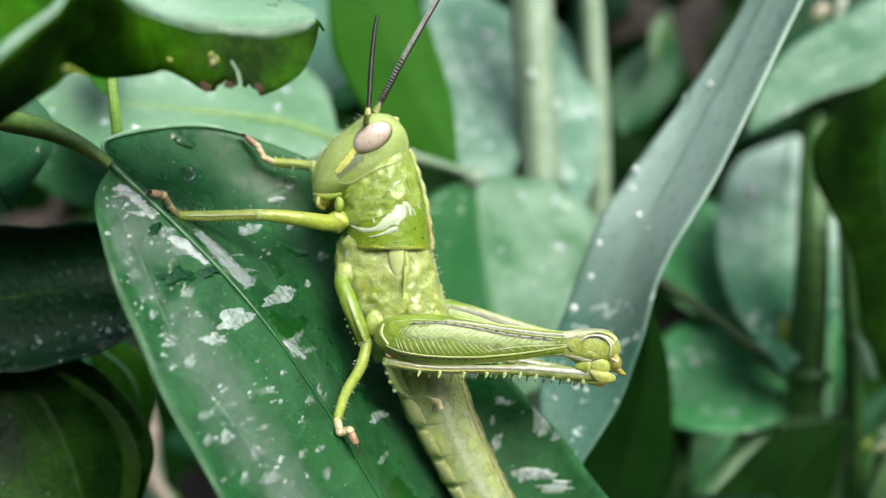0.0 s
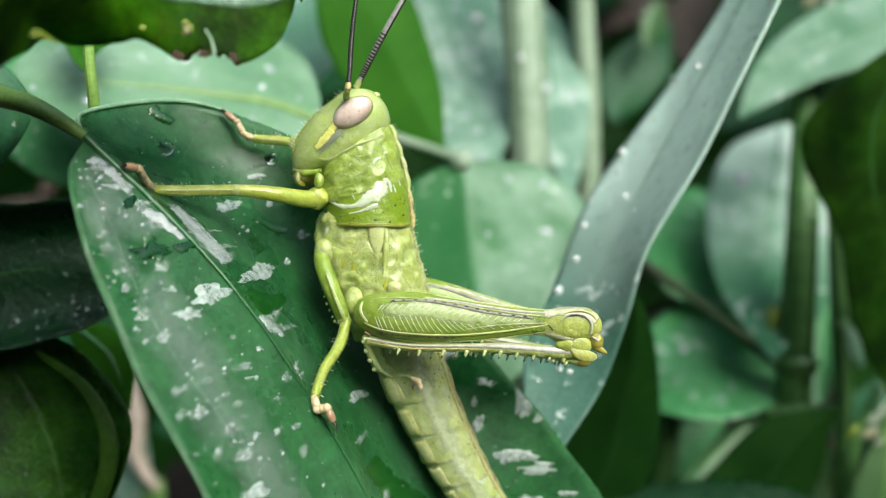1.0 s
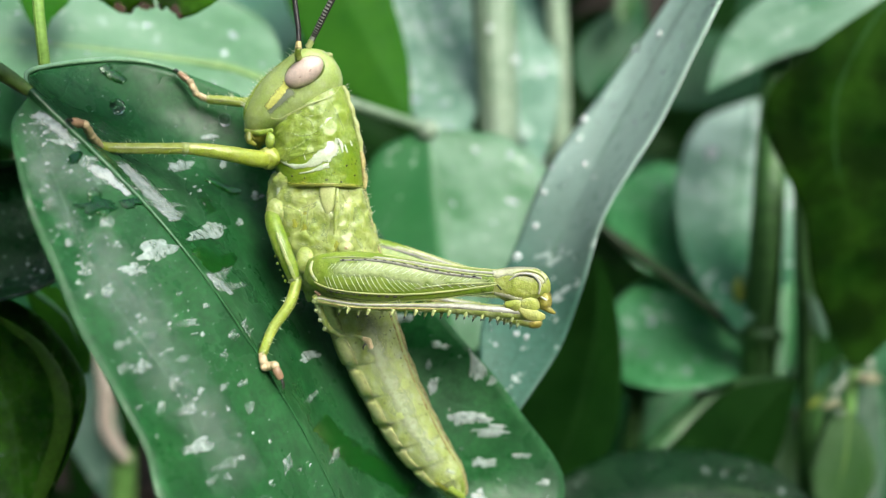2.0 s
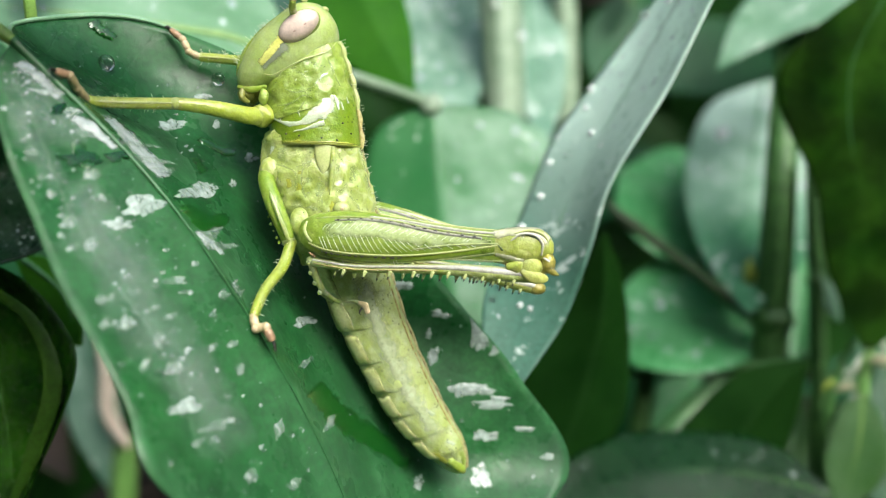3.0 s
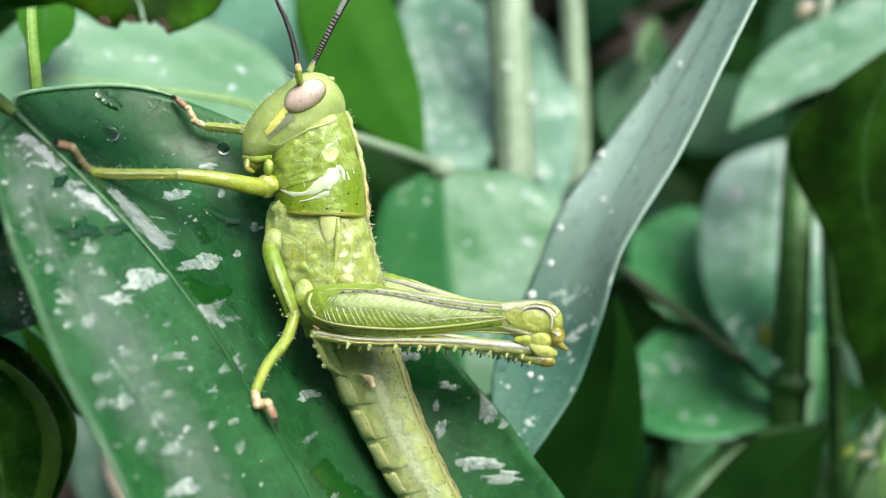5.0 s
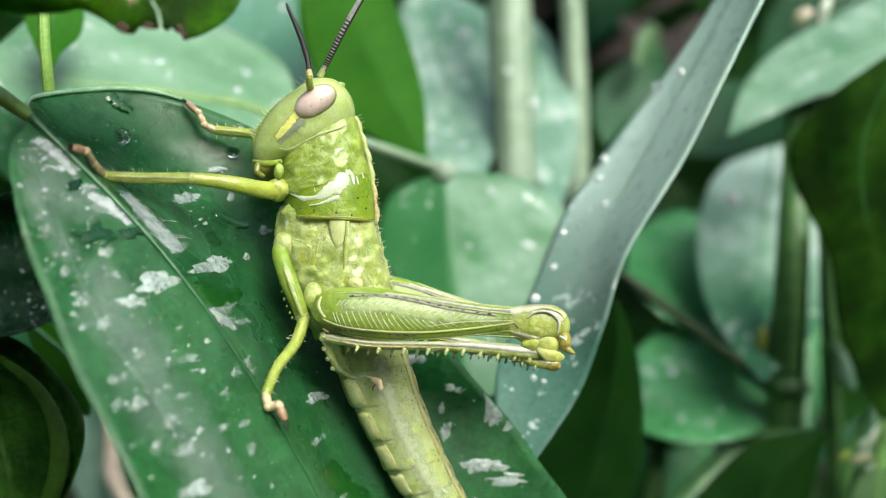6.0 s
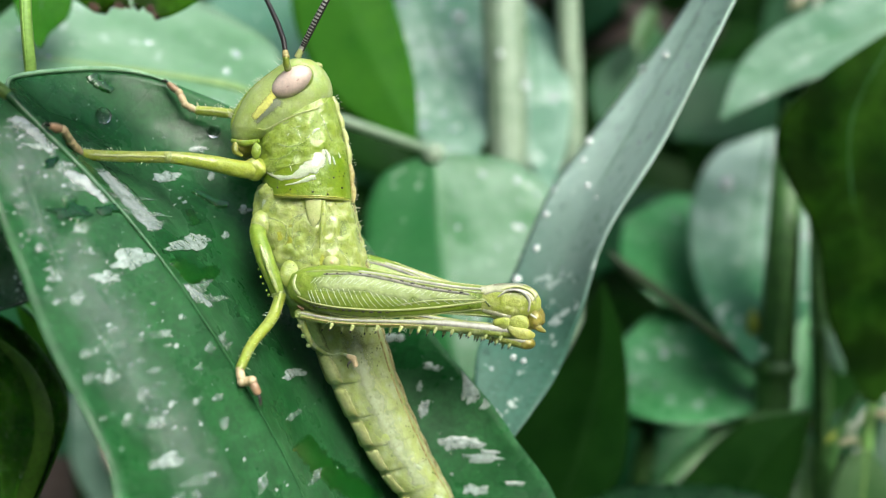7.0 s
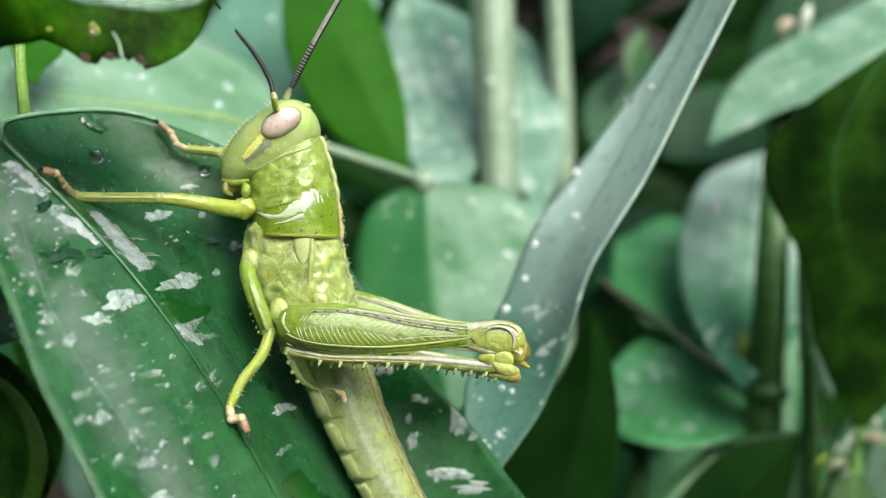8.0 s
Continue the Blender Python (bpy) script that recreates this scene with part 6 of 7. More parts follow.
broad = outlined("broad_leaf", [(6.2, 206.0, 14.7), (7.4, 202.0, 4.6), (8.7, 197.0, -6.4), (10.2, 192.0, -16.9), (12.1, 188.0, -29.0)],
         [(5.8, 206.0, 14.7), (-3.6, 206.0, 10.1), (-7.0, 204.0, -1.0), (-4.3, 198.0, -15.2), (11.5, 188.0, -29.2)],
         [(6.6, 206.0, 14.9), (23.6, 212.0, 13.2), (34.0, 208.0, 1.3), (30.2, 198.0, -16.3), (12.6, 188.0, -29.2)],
         BROAD, "green folded leaf with sky sheen painted on one half", cup=-0.1, rib=0.4, petiole=[(5.2, 206.0, 15.2), (-5.4, 199.0, 17.9), (-15.4, 194.0, 20.3), (-26.7, 190.0, 22.4)], petiole_material=PALE_STEM, beads=((40, 0.1, 0.9, 0.1, 0.9, 0.1, 0.6),))
part("joint", ball((6.3, 205.0, 14.6), 1.7, (1.3, 0.8, 1.3)), PALE_STEM, broad, "swollen pale leaf joint")
outlined("broad_leaf", [(-2.0, 262.0, 68.2), (3.0, 258.0, 54.4), (7.2, 254.0, 40.9), (10.5, 250.0, 27.8), (13.1, 246.0, 11.0)],
         [(-3.5, 262.0, 66.8), (-7.0, 260.0, 56.2), (-5.5, 256.0, 41.2), (0.8, 252.0, 25.2), (11.7, 246.0, 11.0)],
         [(0.9, 262.0, 68.2), (16.4, 256.0, 59.6), (21.0, 252.0, 44.7), (20.0, 248.0, 27.6), (13.7, 246.0, 11.0)],
         HAZY, "pale green wet leaf behind the grasshopper", seed=3, tip=0.7, beads=((40, 0.1, 0.9, -0.8, 0.8, 0.2, 1.3),))
outlined("narrow_leaf", [(25.5, 262.0, 61.0), (28.7, 258.0, 47.2), (30.5, 255.0, 34.0), (32.2, 252.0, 21.0), (34.0, 250.0, 9.8)],
         [(24.0, 262.0, 61.0), (21.5, 258.0, 47.2), (22.7, 255.0, 34.0), (28.0, 252.0, 19.6), (33.7, 250.0, 9.8)],
         [(26.2, 262.0, 61.0), (34.4, 258.0, 50.8), (38.6, 255.0, 36.8), (38.2, 252.0, 22.4), (34.6, 250.0, 9.8)],
         HAZY, "pale green leaf beside a pale stalk", seed=4, tip=0.6)
outlined("backlit_leaf", [(-22.0, 216.0, 67.0), (-15.9, 214.0, 53.4), (-9.8, 212.0, 41.1), (-3.9, 210.0, 29.1), (2.5, 208.0, 16.9)],
         [(-23.0, 214.0, 64.0), (-24.0, 213.0, 49.6), (-21.6, 212.0, 37.6), (-12.1, 210.0, 23.9), (1.8, 208.0, 16.7)],
         [(-17.4, 218.0, 67.6), (-7.0, 216.0, 55.1), (-1.1, 214.0, 41.5), (2.1, 212.0, 29.4), (3.0, 208.0, 17.4)],
         SUNLIT, "deep green leaf lit from behind", seed=5, rib=0.14, rib_material=STEM)
outlined("teal_leaf", [(-11.6, 250.0, 80.3), (-19.4, 244.0, 64.9), (-28.4, 240.0, 50.6), (-37.1, 236.0, 38.0), (-45.4, 232.0, 23.2)],
         [(-14.4, 250.0, 81.7), (-32.9, 244.0, 71.6), (-45.7, 240.0, 55.9), (-50.1, 236.0, 39.3), (-46.1, 232.0, 23.5)],
         [(-8.8, 250.0, 78.9), (-6.6, 244.0, 59.5), (-17.8, 240.0, 45.3), (-29.2, 236.0, 31.5), (-44.6, 232.0, 22.7)],
         TEAL, "pale bluish green leaf under the bitten leaf", seed=6, tip=0.5)
outlined("ribbed_leaf", [(-18.5, 182.0, 18.7), (-26.0, 178.0, 21.6), (-34.1, 174.0, 22.6), (-44.6, 170.0, 23.4), (-54.5, 166.0, 23.8), (-64.9, 162.0, 23.8)],
         [(-18.5, 182.0, 18.2), (-24.2, 172.0, 14.4), (-32.1, 164.0, 11.0), (-41.4, 158.0, 9.7), (-51.2, 156.0, 13.0), (-64.9, 162.0, 23.4)],
         [(-18.7, 182.0, 19.2), (-22.9, 190.0, 31.6), (-34.4, 192.0, 39.0), (-49.3, 189.0, 43.5), (-60.8, 183.0, 41.5), (-66.0, 164.0, 26.0)],
         MINT, "pale green leaf with a yellowish rib", seed=7, rib=1.1, rib_material=YELLOW_RIB, beads=((60, 0.1, 0.95, -0.8, 0.8, 0.15, 0.9),))
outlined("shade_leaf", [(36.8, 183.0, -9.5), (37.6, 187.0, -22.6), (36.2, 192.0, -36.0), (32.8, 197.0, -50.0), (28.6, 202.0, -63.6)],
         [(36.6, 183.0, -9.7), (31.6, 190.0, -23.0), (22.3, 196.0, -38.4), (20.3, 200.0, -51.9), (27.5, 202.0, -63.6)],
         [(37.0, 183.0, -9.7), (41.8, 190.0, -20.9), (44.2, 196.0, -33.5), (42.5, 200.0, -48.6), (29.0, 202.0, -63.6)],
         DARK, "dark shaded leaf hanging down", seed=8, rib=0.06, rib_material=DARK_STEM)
outlined("pointed_leaf", [(114.3, 236.0, 53.6), (98.7, 236.0, 47.1), (87.7, 238.0, 42.5), (79.4, 239.0, 36.5), (71.9, 240.0, 27.2)],
         [(113.7, 236.0, 41.9), (100.4, 234.0, 38.9), (89.5, 236.0, 35.6), (80.4, 238.0, 31.7), (72.1, 240.0, 26.9)],
         [(114.9, 240.0, 66.5), (95.0, 240.0, 55.9), (83.1, 240.0, 48.2), (75.4, 240.0, 39.9), (71.8, 240.0, 27.5)],
         PALE, "pointed pale green leaf reaching down", seed=9, tip=0.5)
outlined("hanging_leaf", [(89.2, 262.0, 29.1), (87.2, 261.0, 16.0), (85.4, 260.0, 3.0), (84.8, 259.0, -12.7), (86.5, 258.0, -31.2)],
         [(88.5, 262.0, 28.8), (76.2, 264.0, 22.8), (70.4, 263.0, 7.4), (73.0, 261.0, -12.8), (85.9, 258.0, -31.2)],
         [(90.7, 262.0, 29.1), (100.5, 262.0, 21.9), (103.7, 260.0, 5.9), (101.4, 258.0, -14.1), (87.3, 258.0, -31.2)],
         HANGING, "pale wet leaf hanging behind a dark stem", seed=10, tip=0.9, beads=((40, 0.05, 0.7, -0.8, 0.8, 0.2, 1.3),))
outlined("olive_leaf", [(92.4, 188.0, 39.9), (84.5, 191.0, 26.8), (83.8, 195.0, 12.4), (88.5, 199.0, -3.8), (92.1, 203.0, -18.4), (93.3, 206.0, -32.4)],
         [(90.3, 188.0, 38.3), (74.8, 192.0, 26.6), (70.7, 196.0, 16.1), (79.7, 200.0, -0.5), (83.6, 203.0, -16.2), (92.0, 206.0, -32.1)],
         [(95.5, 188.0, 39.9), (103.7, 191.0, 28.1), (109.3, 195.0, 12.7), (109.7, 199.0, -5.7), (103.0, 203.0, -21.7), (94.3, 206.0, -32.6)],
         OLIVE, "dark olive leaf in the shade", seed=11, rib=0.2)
outlined("low_leaf", [(89.3, 250.0, -34.4), (81.0, 250.0, -32.3), (71.3, 250.0, -31.0), (60.3, 250.0, -31.7), (46.8, 252.0, -36.1)],
         [(88.3, 248.0, -35.5), (76.8, 233.0, -39.5), (65.4, 229.0, -41.0), (54.4, 231.0, -40.7), (44.3, 246.0, -35.9)],
         [(89.0, 250.0, -33.0), (82.3, 254.0, -20.5), (73.1, 256.0, -17.6), (58.9, 256.0, -18.6), (44.5, 250.0, -34.8)],
         GREEN_LIT, "mid green wet leaf low on the stem", seed=12, tip=0.6, beads=((30, 0.1, 0.9, -0.8, 0.8, 0.2, 0.9),))
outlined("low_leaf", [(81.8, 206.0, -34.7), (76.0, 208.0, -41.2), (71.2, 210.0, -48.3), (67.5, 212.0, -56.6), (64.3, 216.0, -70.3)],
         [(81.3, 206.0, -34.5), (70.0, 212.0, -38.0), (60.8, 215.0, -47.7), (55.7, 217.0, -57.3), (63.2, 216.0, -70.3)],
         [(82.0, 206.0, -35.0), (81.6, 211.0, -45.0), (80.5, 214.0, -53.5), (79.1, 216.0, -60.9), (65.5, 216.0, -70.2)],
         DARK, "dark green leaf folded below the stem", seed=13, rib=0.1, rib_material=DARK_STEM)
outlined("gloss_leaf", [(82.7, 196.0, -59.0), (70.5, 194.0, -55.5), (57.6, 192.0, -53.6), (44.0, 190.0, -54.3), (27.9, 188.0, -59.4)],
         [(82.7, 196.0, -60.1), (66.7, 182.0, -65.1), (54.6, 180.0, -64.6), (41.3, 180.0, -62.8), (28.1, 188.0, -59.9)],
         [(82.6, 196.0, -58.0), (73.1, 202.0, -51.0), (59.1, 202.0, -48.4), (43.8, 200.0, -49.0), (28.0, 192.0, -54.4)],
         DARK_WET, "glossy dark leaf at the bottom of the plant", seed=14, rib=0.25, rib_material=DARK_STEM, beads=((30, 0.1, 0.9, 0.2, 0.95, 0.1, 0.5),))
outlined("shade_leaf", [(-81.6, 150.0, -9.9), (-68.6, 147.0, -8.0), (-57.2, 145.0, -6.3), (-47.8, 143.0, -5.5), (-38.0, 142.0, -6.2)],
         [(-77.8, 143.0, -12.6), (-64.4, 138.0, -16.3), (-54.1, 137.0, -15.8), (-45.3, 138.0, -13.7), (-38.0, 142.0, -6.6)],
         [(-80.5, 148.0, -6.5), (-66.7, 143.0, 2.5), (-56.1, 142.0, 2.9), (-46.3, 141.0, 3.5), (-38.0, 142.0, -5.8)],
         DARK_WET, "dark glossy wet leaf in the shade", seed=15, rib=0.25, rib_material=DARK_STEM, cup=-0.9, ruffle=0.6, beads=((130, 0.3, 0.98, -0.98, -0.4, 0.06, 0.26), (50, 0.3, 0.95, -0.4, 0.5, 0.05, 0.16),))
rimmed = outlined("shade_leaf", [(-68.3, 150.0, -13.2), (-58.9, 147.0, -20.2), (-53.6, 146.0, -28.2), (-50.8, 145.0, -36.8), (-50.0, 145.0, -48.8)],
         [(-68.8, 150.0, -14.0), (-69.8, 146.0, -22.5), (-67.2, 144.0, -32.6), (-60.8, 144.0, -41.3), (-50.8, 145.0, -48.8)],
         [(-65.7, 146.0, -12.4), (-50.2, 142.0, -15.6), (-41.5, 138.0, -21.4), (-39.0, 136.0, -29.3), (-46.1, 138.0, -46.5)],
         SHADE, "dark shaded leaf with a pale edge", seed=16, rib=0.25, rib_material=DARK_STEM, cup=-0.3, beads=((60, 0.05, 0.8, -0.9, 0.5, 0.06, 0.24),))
# the rim's better light is painted as a lighter strip
part("rim", tube([(-54.0, 141.0, -16.6), (-44.8, 136.6, -21.6), (-41.0, 134.6, -29.0), (-43.6, 135.2, -38.5), (-47.2, 136.4, -46.0)], [0.2, 0.9, 1.3, 1.1, 0.3], 14, 40, flat=0.18), OLIVE_RIM, rimmed, "olive green rim, its better light put into the colour")
outlined("yellow_leaf", [(-56.1, 160.0, -14.1), (-52.2, 159.0, -16.6), (-48.8, 158.0, -19.1), (-46.8, 157.0, -22.5), (-45.0, 156.0, -27.5)],
         [(-56.1, 160.0, -14.5), (-54.4, 159.0, -18.4), (-51.9, 158.0, -21.8), (-49.0, 157.0, -25.1), (-45.4, 156.0, -27.5)],
         [(-55.7, 160.0, -14.1), (-49.1, 159.0, -14.9), (-45.6, 158.0, -17.4), (-44.5, 157.0, -21.6), (-44.7, 156.0, -27.5)],
         SUNLIT, "small yellow-green leaf in the gap", seed=26)
outlined("back_leaf", [(-88.9, 186.0, 32.0), (-77.7, 184.0, 26.6), (-67.8, 182.0, 20.2), (-60.1, 180.0, 14.0), (-51.6, 178.0, 6.0)],
         [(-88.9, 186.0, 31.0), (-81.8, 184.0, 19.4), (-71.9, 182.0, 11.2), (-63.1, 180.0, 7.1), (-52.1, 178.0, 5.5)],
         [(-87.8, 186.0, 33.0), (-72.1, 188.0, 32.3), (-61.1, 186.0, 25.8), (-54.7, 182.0, 17.2), (-51.4, 178.0, 6.2)],
         GREEN_LIT, "mid green leaf behind the leaf stalk", seed=17, rib=0.2)
outlined("back_leaf", [(-54.2, 162.0, 38.0), (-53.3, 160.0, 33.6), (-52.6, 158.0, 29.3), (-51.9, 156.0, 26.4), (-50.9, 154.0, 23.2)],
         [(-56.8, 160.0, 37.4), (-56.3, 157.0, 32.8), (-54.9, 155.0, 28.5), (-53.0, 154.0, 25.6), (-51.1, 154.0, 23.1)],
         [(-50.4, 164.0, 38.6), (-49.4, 162.0, 33.5), (-49.1, 160.0, 29.5), (-50.6, 157.0, 26.2), (-50.8, 154.0, 23.2)],
         SUNLIT, "small green leaf behind the thin stalk", seed=27, rib=0.2)
outlined("back_leaf", [(-89.7, 295.0, -31.1), (-89.6, 295.0, -43.6), (-89.2, 294.0, -55.9), (-87.5, 293.0, -68.2), (-82.0, 292.0, -86.5)],
         [(-90.5, 295.0, -31.1), (-96.6, 297.0, -43.9), (-97.1, 296.0, -55.5), (-96.0, 295.0, -67.1), (-82.7, 292.0, -86.5)],
         [(-88.2, 295.0, -31.0), (-83.5, 293.0, -43.3), (-81.4, 292.0, -55.5), (-79.9, 292.0, -67.9), (-81.4, 292.0, -86.5)],
         HAZY, "pale leaf seen in the gap under the wet leaf", seed=18, rib=0.3)
outlined("back_leaf", [(57.5, 284.0, 6.4), (64.5, 284.0, 3.3), (71.6, 284.0, -1.4), (79.5, 284.0, -9.3), (87.3, 284.0, -21.8)],
         [(57.2, 284.0, 5.7), (54.6, 270.0, -5.8), (60.7, 264.0, -13.7), (72.0, 268.0, -19.9), (85.5, 280.0, -23.1)],
         [(59.1, 288.0, 7.3), (74.5, 302.0, 14.4), (85.9, 304.0, 11.1), (90.2, 296.0, -1.5), (87.9, 284.0, -21.2)],
         GREEN_LIT, "mid green leaf behind the twig", seed=19, tip=0.4)

outlined("shade_leaf", [(-57.4, 126.0, 22.4), (-52.6, 126.0, 18.2), (-50.2, 127.0, 14.1), (-51.3, 128.0, 10.0), (-55.0, 130.0, 5.1)],
         [(-57.9, 124.0, 21.3), (-56.5, 124.0, 15.2), (-55.6, 125.0, 11.1), (-55.0, 126.0, 7.7), (-55.3, 130.0, 4.8)],
         [(-57.2, 126.9, 23.0), (-51.5, 127.4, 19.4), (-48.9, 128.4, 15.4), (-50.4, 128.9, 10.9), (-54.8, 130.0, 5.0)],
         MIDGREEN, "dim mossy leaf beside the leaf stalk", seed=31, rib=0.3, rib_material=DARK_STEM)
outlined("bract_leaf", [(94.7, 212.0, -42.4), (94.8, 212.0, -47.4), (94.3, 212.0, -52.8), (93.2, 212.0, -58.1), (91.6, 212.0, -66.5)],
         [(93.2, 210.0, -42.1), (89.9, 210.0, -45.3), (87.9, 211.0, -50.8), (87.2, 211.0, -57.9), (90.6, 212.0, -66.5)],
         [(95.3, 212.0, -42.4), (100.0, 214.0, -47.8), (102.2, 215.0, -55.2), (100.1, 214.0, -61.0), (92.5, 212.0, -66.5)],
         BRACT, "pale yellow-green bract under a withered flower", seed=32, rib=0.35, rib_material=LIT_STEM)
outlined("sliver_leaf", [(90.7, 224.0, -18.1), (92.0, 224.0, -21.2), (92.8, 224.0, -23.6), (93.3, 224.0, -26.1), (94.1, 224.0, -28.6)],
         [(90.4, 224.0, -18.1), (91.0, 224.0, -21.2), (91.3, 224.0, -23.9), (91.8, 224.0, -26.2), (93.9, 224.0, -28.6)],
         [(91.7, 226.0, -18.2), (93.8, 226.0, -21.3), (95.1, 226.0, -24.1), (95.7, 226.0, -26.9), (95.2, 226.0, -28.9)],
         PALE, "narrow pale leaf between the stems", seed=33, rib=0.1)

outlined("back_leaf", [(105.9, 285.0, 4.2), (107.3, 285.0, -8.4), (108.2, 285.0, -22.6), (108.3, 285.0, -35.4), (107.4, 285.0, -51.3)],
         [(105.6, 285.0, 4.2), (100.6, 285.0, -8.5), (100.1, 285.0, -22.7), (101.1, 285.0, -35.4), (106.8, 285.0, -51.3)],
         [(108.2, 289.0, 4.3), (114.0, 289.0, -8.4), (115.4, 289.0, -22.9), (115.0, 289.0, -35.7), (109.5, 289.0, -51.9)],
         GREEN, "mid green leaf behind the dark stems", seed=41, rib=0.3, tip=0.5)
outlined("back_leaf", [(102.3, 270.0, -47.3), (101.8, 270.0, -57.9), (101.2, 270.0, -66.9), (100.6, 270.0, -74.5), (99.2, 270.0, -85.1)],
         [(101.7, 270.0, -47.3), (96.8, 270.0, -57.9), (95.1, 270.0, -67.0), (96.0, 270.0, -76.0), (98.8, 270.0, -85.1)],
         [(104.4, 274.0, -47.9), (107.0, 274.0, -58.6), (107.5, 274.0, -67.8), (106.6, 274.0, -77.1), (101.1, 274.0, -86.3)],
         BRACT, "yellowish green leaf between the lower stems", seed=42, rib=0.3, tip=0.5)
outlined("back_leaf", [(78.7, 275.0, -46.7), (74.9, 275.0, -49.8), (71.2, 275.0, -53.7), (67.4, 275.0, -58.3), (62.9, 275.0, -65.3)],
         [(78.3, 275.0, -46.4), (72.6, 275.0, -48.0), (67.3, 275.0, -50.7), (63.5, 275.0, -55.3), (62.3, 275.0, -65.0)],
         [(80.3, 279.0, -48.0), (79.4, 279.0, -52.8), (76.8, 279.0, -58.3), (73.0, 279.0, -63.8), (64.4, 279.0, -66.5)],
         GREEN_LIT, "bright green leaf low behind the branch", seed=43, rib=0.3, tip=0.5)
outlined("back_leaf", [(117.7, 255.0, -9.2), (118.6, 255.0, -20.5), (119.3, 255.0, -31.9), (119.1, 255.0, -43.3), (118.6, 255.0, -54.7)],
         [(117.4, 255.0, -9.2), (112.2, 255.0, -20.6), (111.0, 255.0, -32.0), (112.7, 255.0, -43.4), (118.3, 255.0, -54.7)],
         [(120.2, 259.0, -9.2), (127.0, 259.0, -20.7), (128.7, 259.0, -32.3), (127.4, 259.0, -43.9), (121.0, 259.0, -55.5)],
         MIDGREEN, "green leaf behind the withered flower", seed=44, rib=0.3, tip=0.5)
outlined("back_leaf", [(110.1, 235.0, -35.0), (112.3, 235.0, -45.5), (113.2, 235.0, -56.0), (112.7, 235.0, -66.6), (111.7, 235.0, -79.8)],
         [(109.4, 235.0, -35.0), (105.7, 235.0, -45.5), (104.6, 235.0, -56.1), (106.1, 235.0, -66.6), (111.0, 235.0, -79.8)],
         [(112.5, 239.0, -35.5), (120.8, 239.0, -46.1), (123.7, 239.0, -56.8), (122.6, 239.0, -67.6), (114.1, 239.0, -81.1)],
         UNDER, "deep green leaf below the withered flower", seed=45, rib=0.3, tip=0.5)

outlined("back_leaf", [(77.3, 340.0, 71.7), (71.7, 340.0, 63.2), (67.0, 340.0, 55.7), (63.2, 340.0, 48.2), (60.4, 340.0, 37.8)],
         [(76.4, 340.0, 71.7), (65.1, 340.0, 66.0), (56.6, 340.0, 57.6), (54.7, 340.0, 48.2), (59.4, 340.0, 37.8)],
         [(79.2, 344.0, 72.1), (80.1, 344.0, 62.0), (78.2, 344.0, 53.5), (71.6, 344.0, 44.9), (62.0, 344.0, 38.3)],
         UNDER, "dim green leaf far behind the stalks", seed=51, rib=0.3, tip=0.5)
outlined("back_leaf", [(72.3, 330.0, 76.9), (70.8, 330.0, 72.3), (69.8, 330.0, 68.7), (69.0, 330.0, 65.0), (68.7, 330.0, 60.4)],
         [(71.9, 330.0, 76.9), (67.7, 330.0, 72.3), (66.5, 330.0, 68.7), (66.8, 330.0, 64.5), (68.3, 330.0, 60.4)],
         [(73.5, 334.0, 77.8), (75.0, 334.0, 73.2), (74.3, 334.0, 68.9), (72.4, 334.0, 64.9), (69.8, 334.0, 61.2)],
         BRACT, "small yellowish leaf far behind", seed=52, rib=0.3, tip=0.5)

stem("stalk", [(19.4, 240.0, 85.1), (20.5, 238.0, 58.0), (21.9, 236.0, 31.5), (23.2, 236.0, 2.7), (24.7, 240.0, -60.9)], [5.2, 5.2, 4.8, 4.4, 4.2], PALE_STEM, "thick pale green wet stalk")
stem("stalk", [(36.4, 262.0, 92.9), (37.8, 262.0, 63.9), (39.7, 262.0, 34.9), (40.3, 262.0, 3.0), (41.4, 262.0, -66.5)], [3.0, 3.0, 3.0, 3.0, 3.0], PALE_STEM, "slim pale green upright stalk")
stem("main_stem", [(91.5, 250.0, 45.8), (87.3, 240.0, 21.4), (84.3, 233.0, -1.2), (83.1, 234.0, -33.5), (82.7, 236.0, -73.0)], [2.6, 3.2, 3.7, 4.2, 4.0], DARK_STEM, "dark green upright stem", (0.72,))
stem("young_stem", [(88.9, 226.0, 7.6), (89.7, 226.0, -9.9), (91.0, 226.0, -32.4), (92.0, 226.0, -69.9)], [1.6, 1.8, 2.0, 2.2], DARK_STEM, "thin dark upright stem", (0.5,))
stem("twig", [(43.7, 222.0, -3.8), (49.3, 224.0, -8.3), (55.7, 226.0, -12.4), (67.2, 231.0, -20.3), (80.4, 236.0, -29.2)], [0.4, 1.5, 1.1, 1.2, 1.8], TWIG, "short dark twig on the stem")
stem("thin_stalk", [(-39.9, 122.0, 25.7), (-39.5, 122.0, 19.6), (-39.2, 123.0, 13.7), (-39.7, 126.0, 7.0)], [0.62, 0.66, 0.7, 0.7], LIT_STEM, "thin green stalk behind the wet leaf")
stem("dry_stalk", [(-85.7, 288.0, -31.0), (-84.2, 288.0, -42.8), (-82.3, 287.0, -51.4), (-82.6, 287.0, -60.6), (-80.1, 287.0, -66.4), (-76.5, 287.0, -71.2)], [1.0, 1.8, 2.5, 2.3, 2.0, 1.2], DRY, "pale pinkish dry stalk beside a pale leaf")
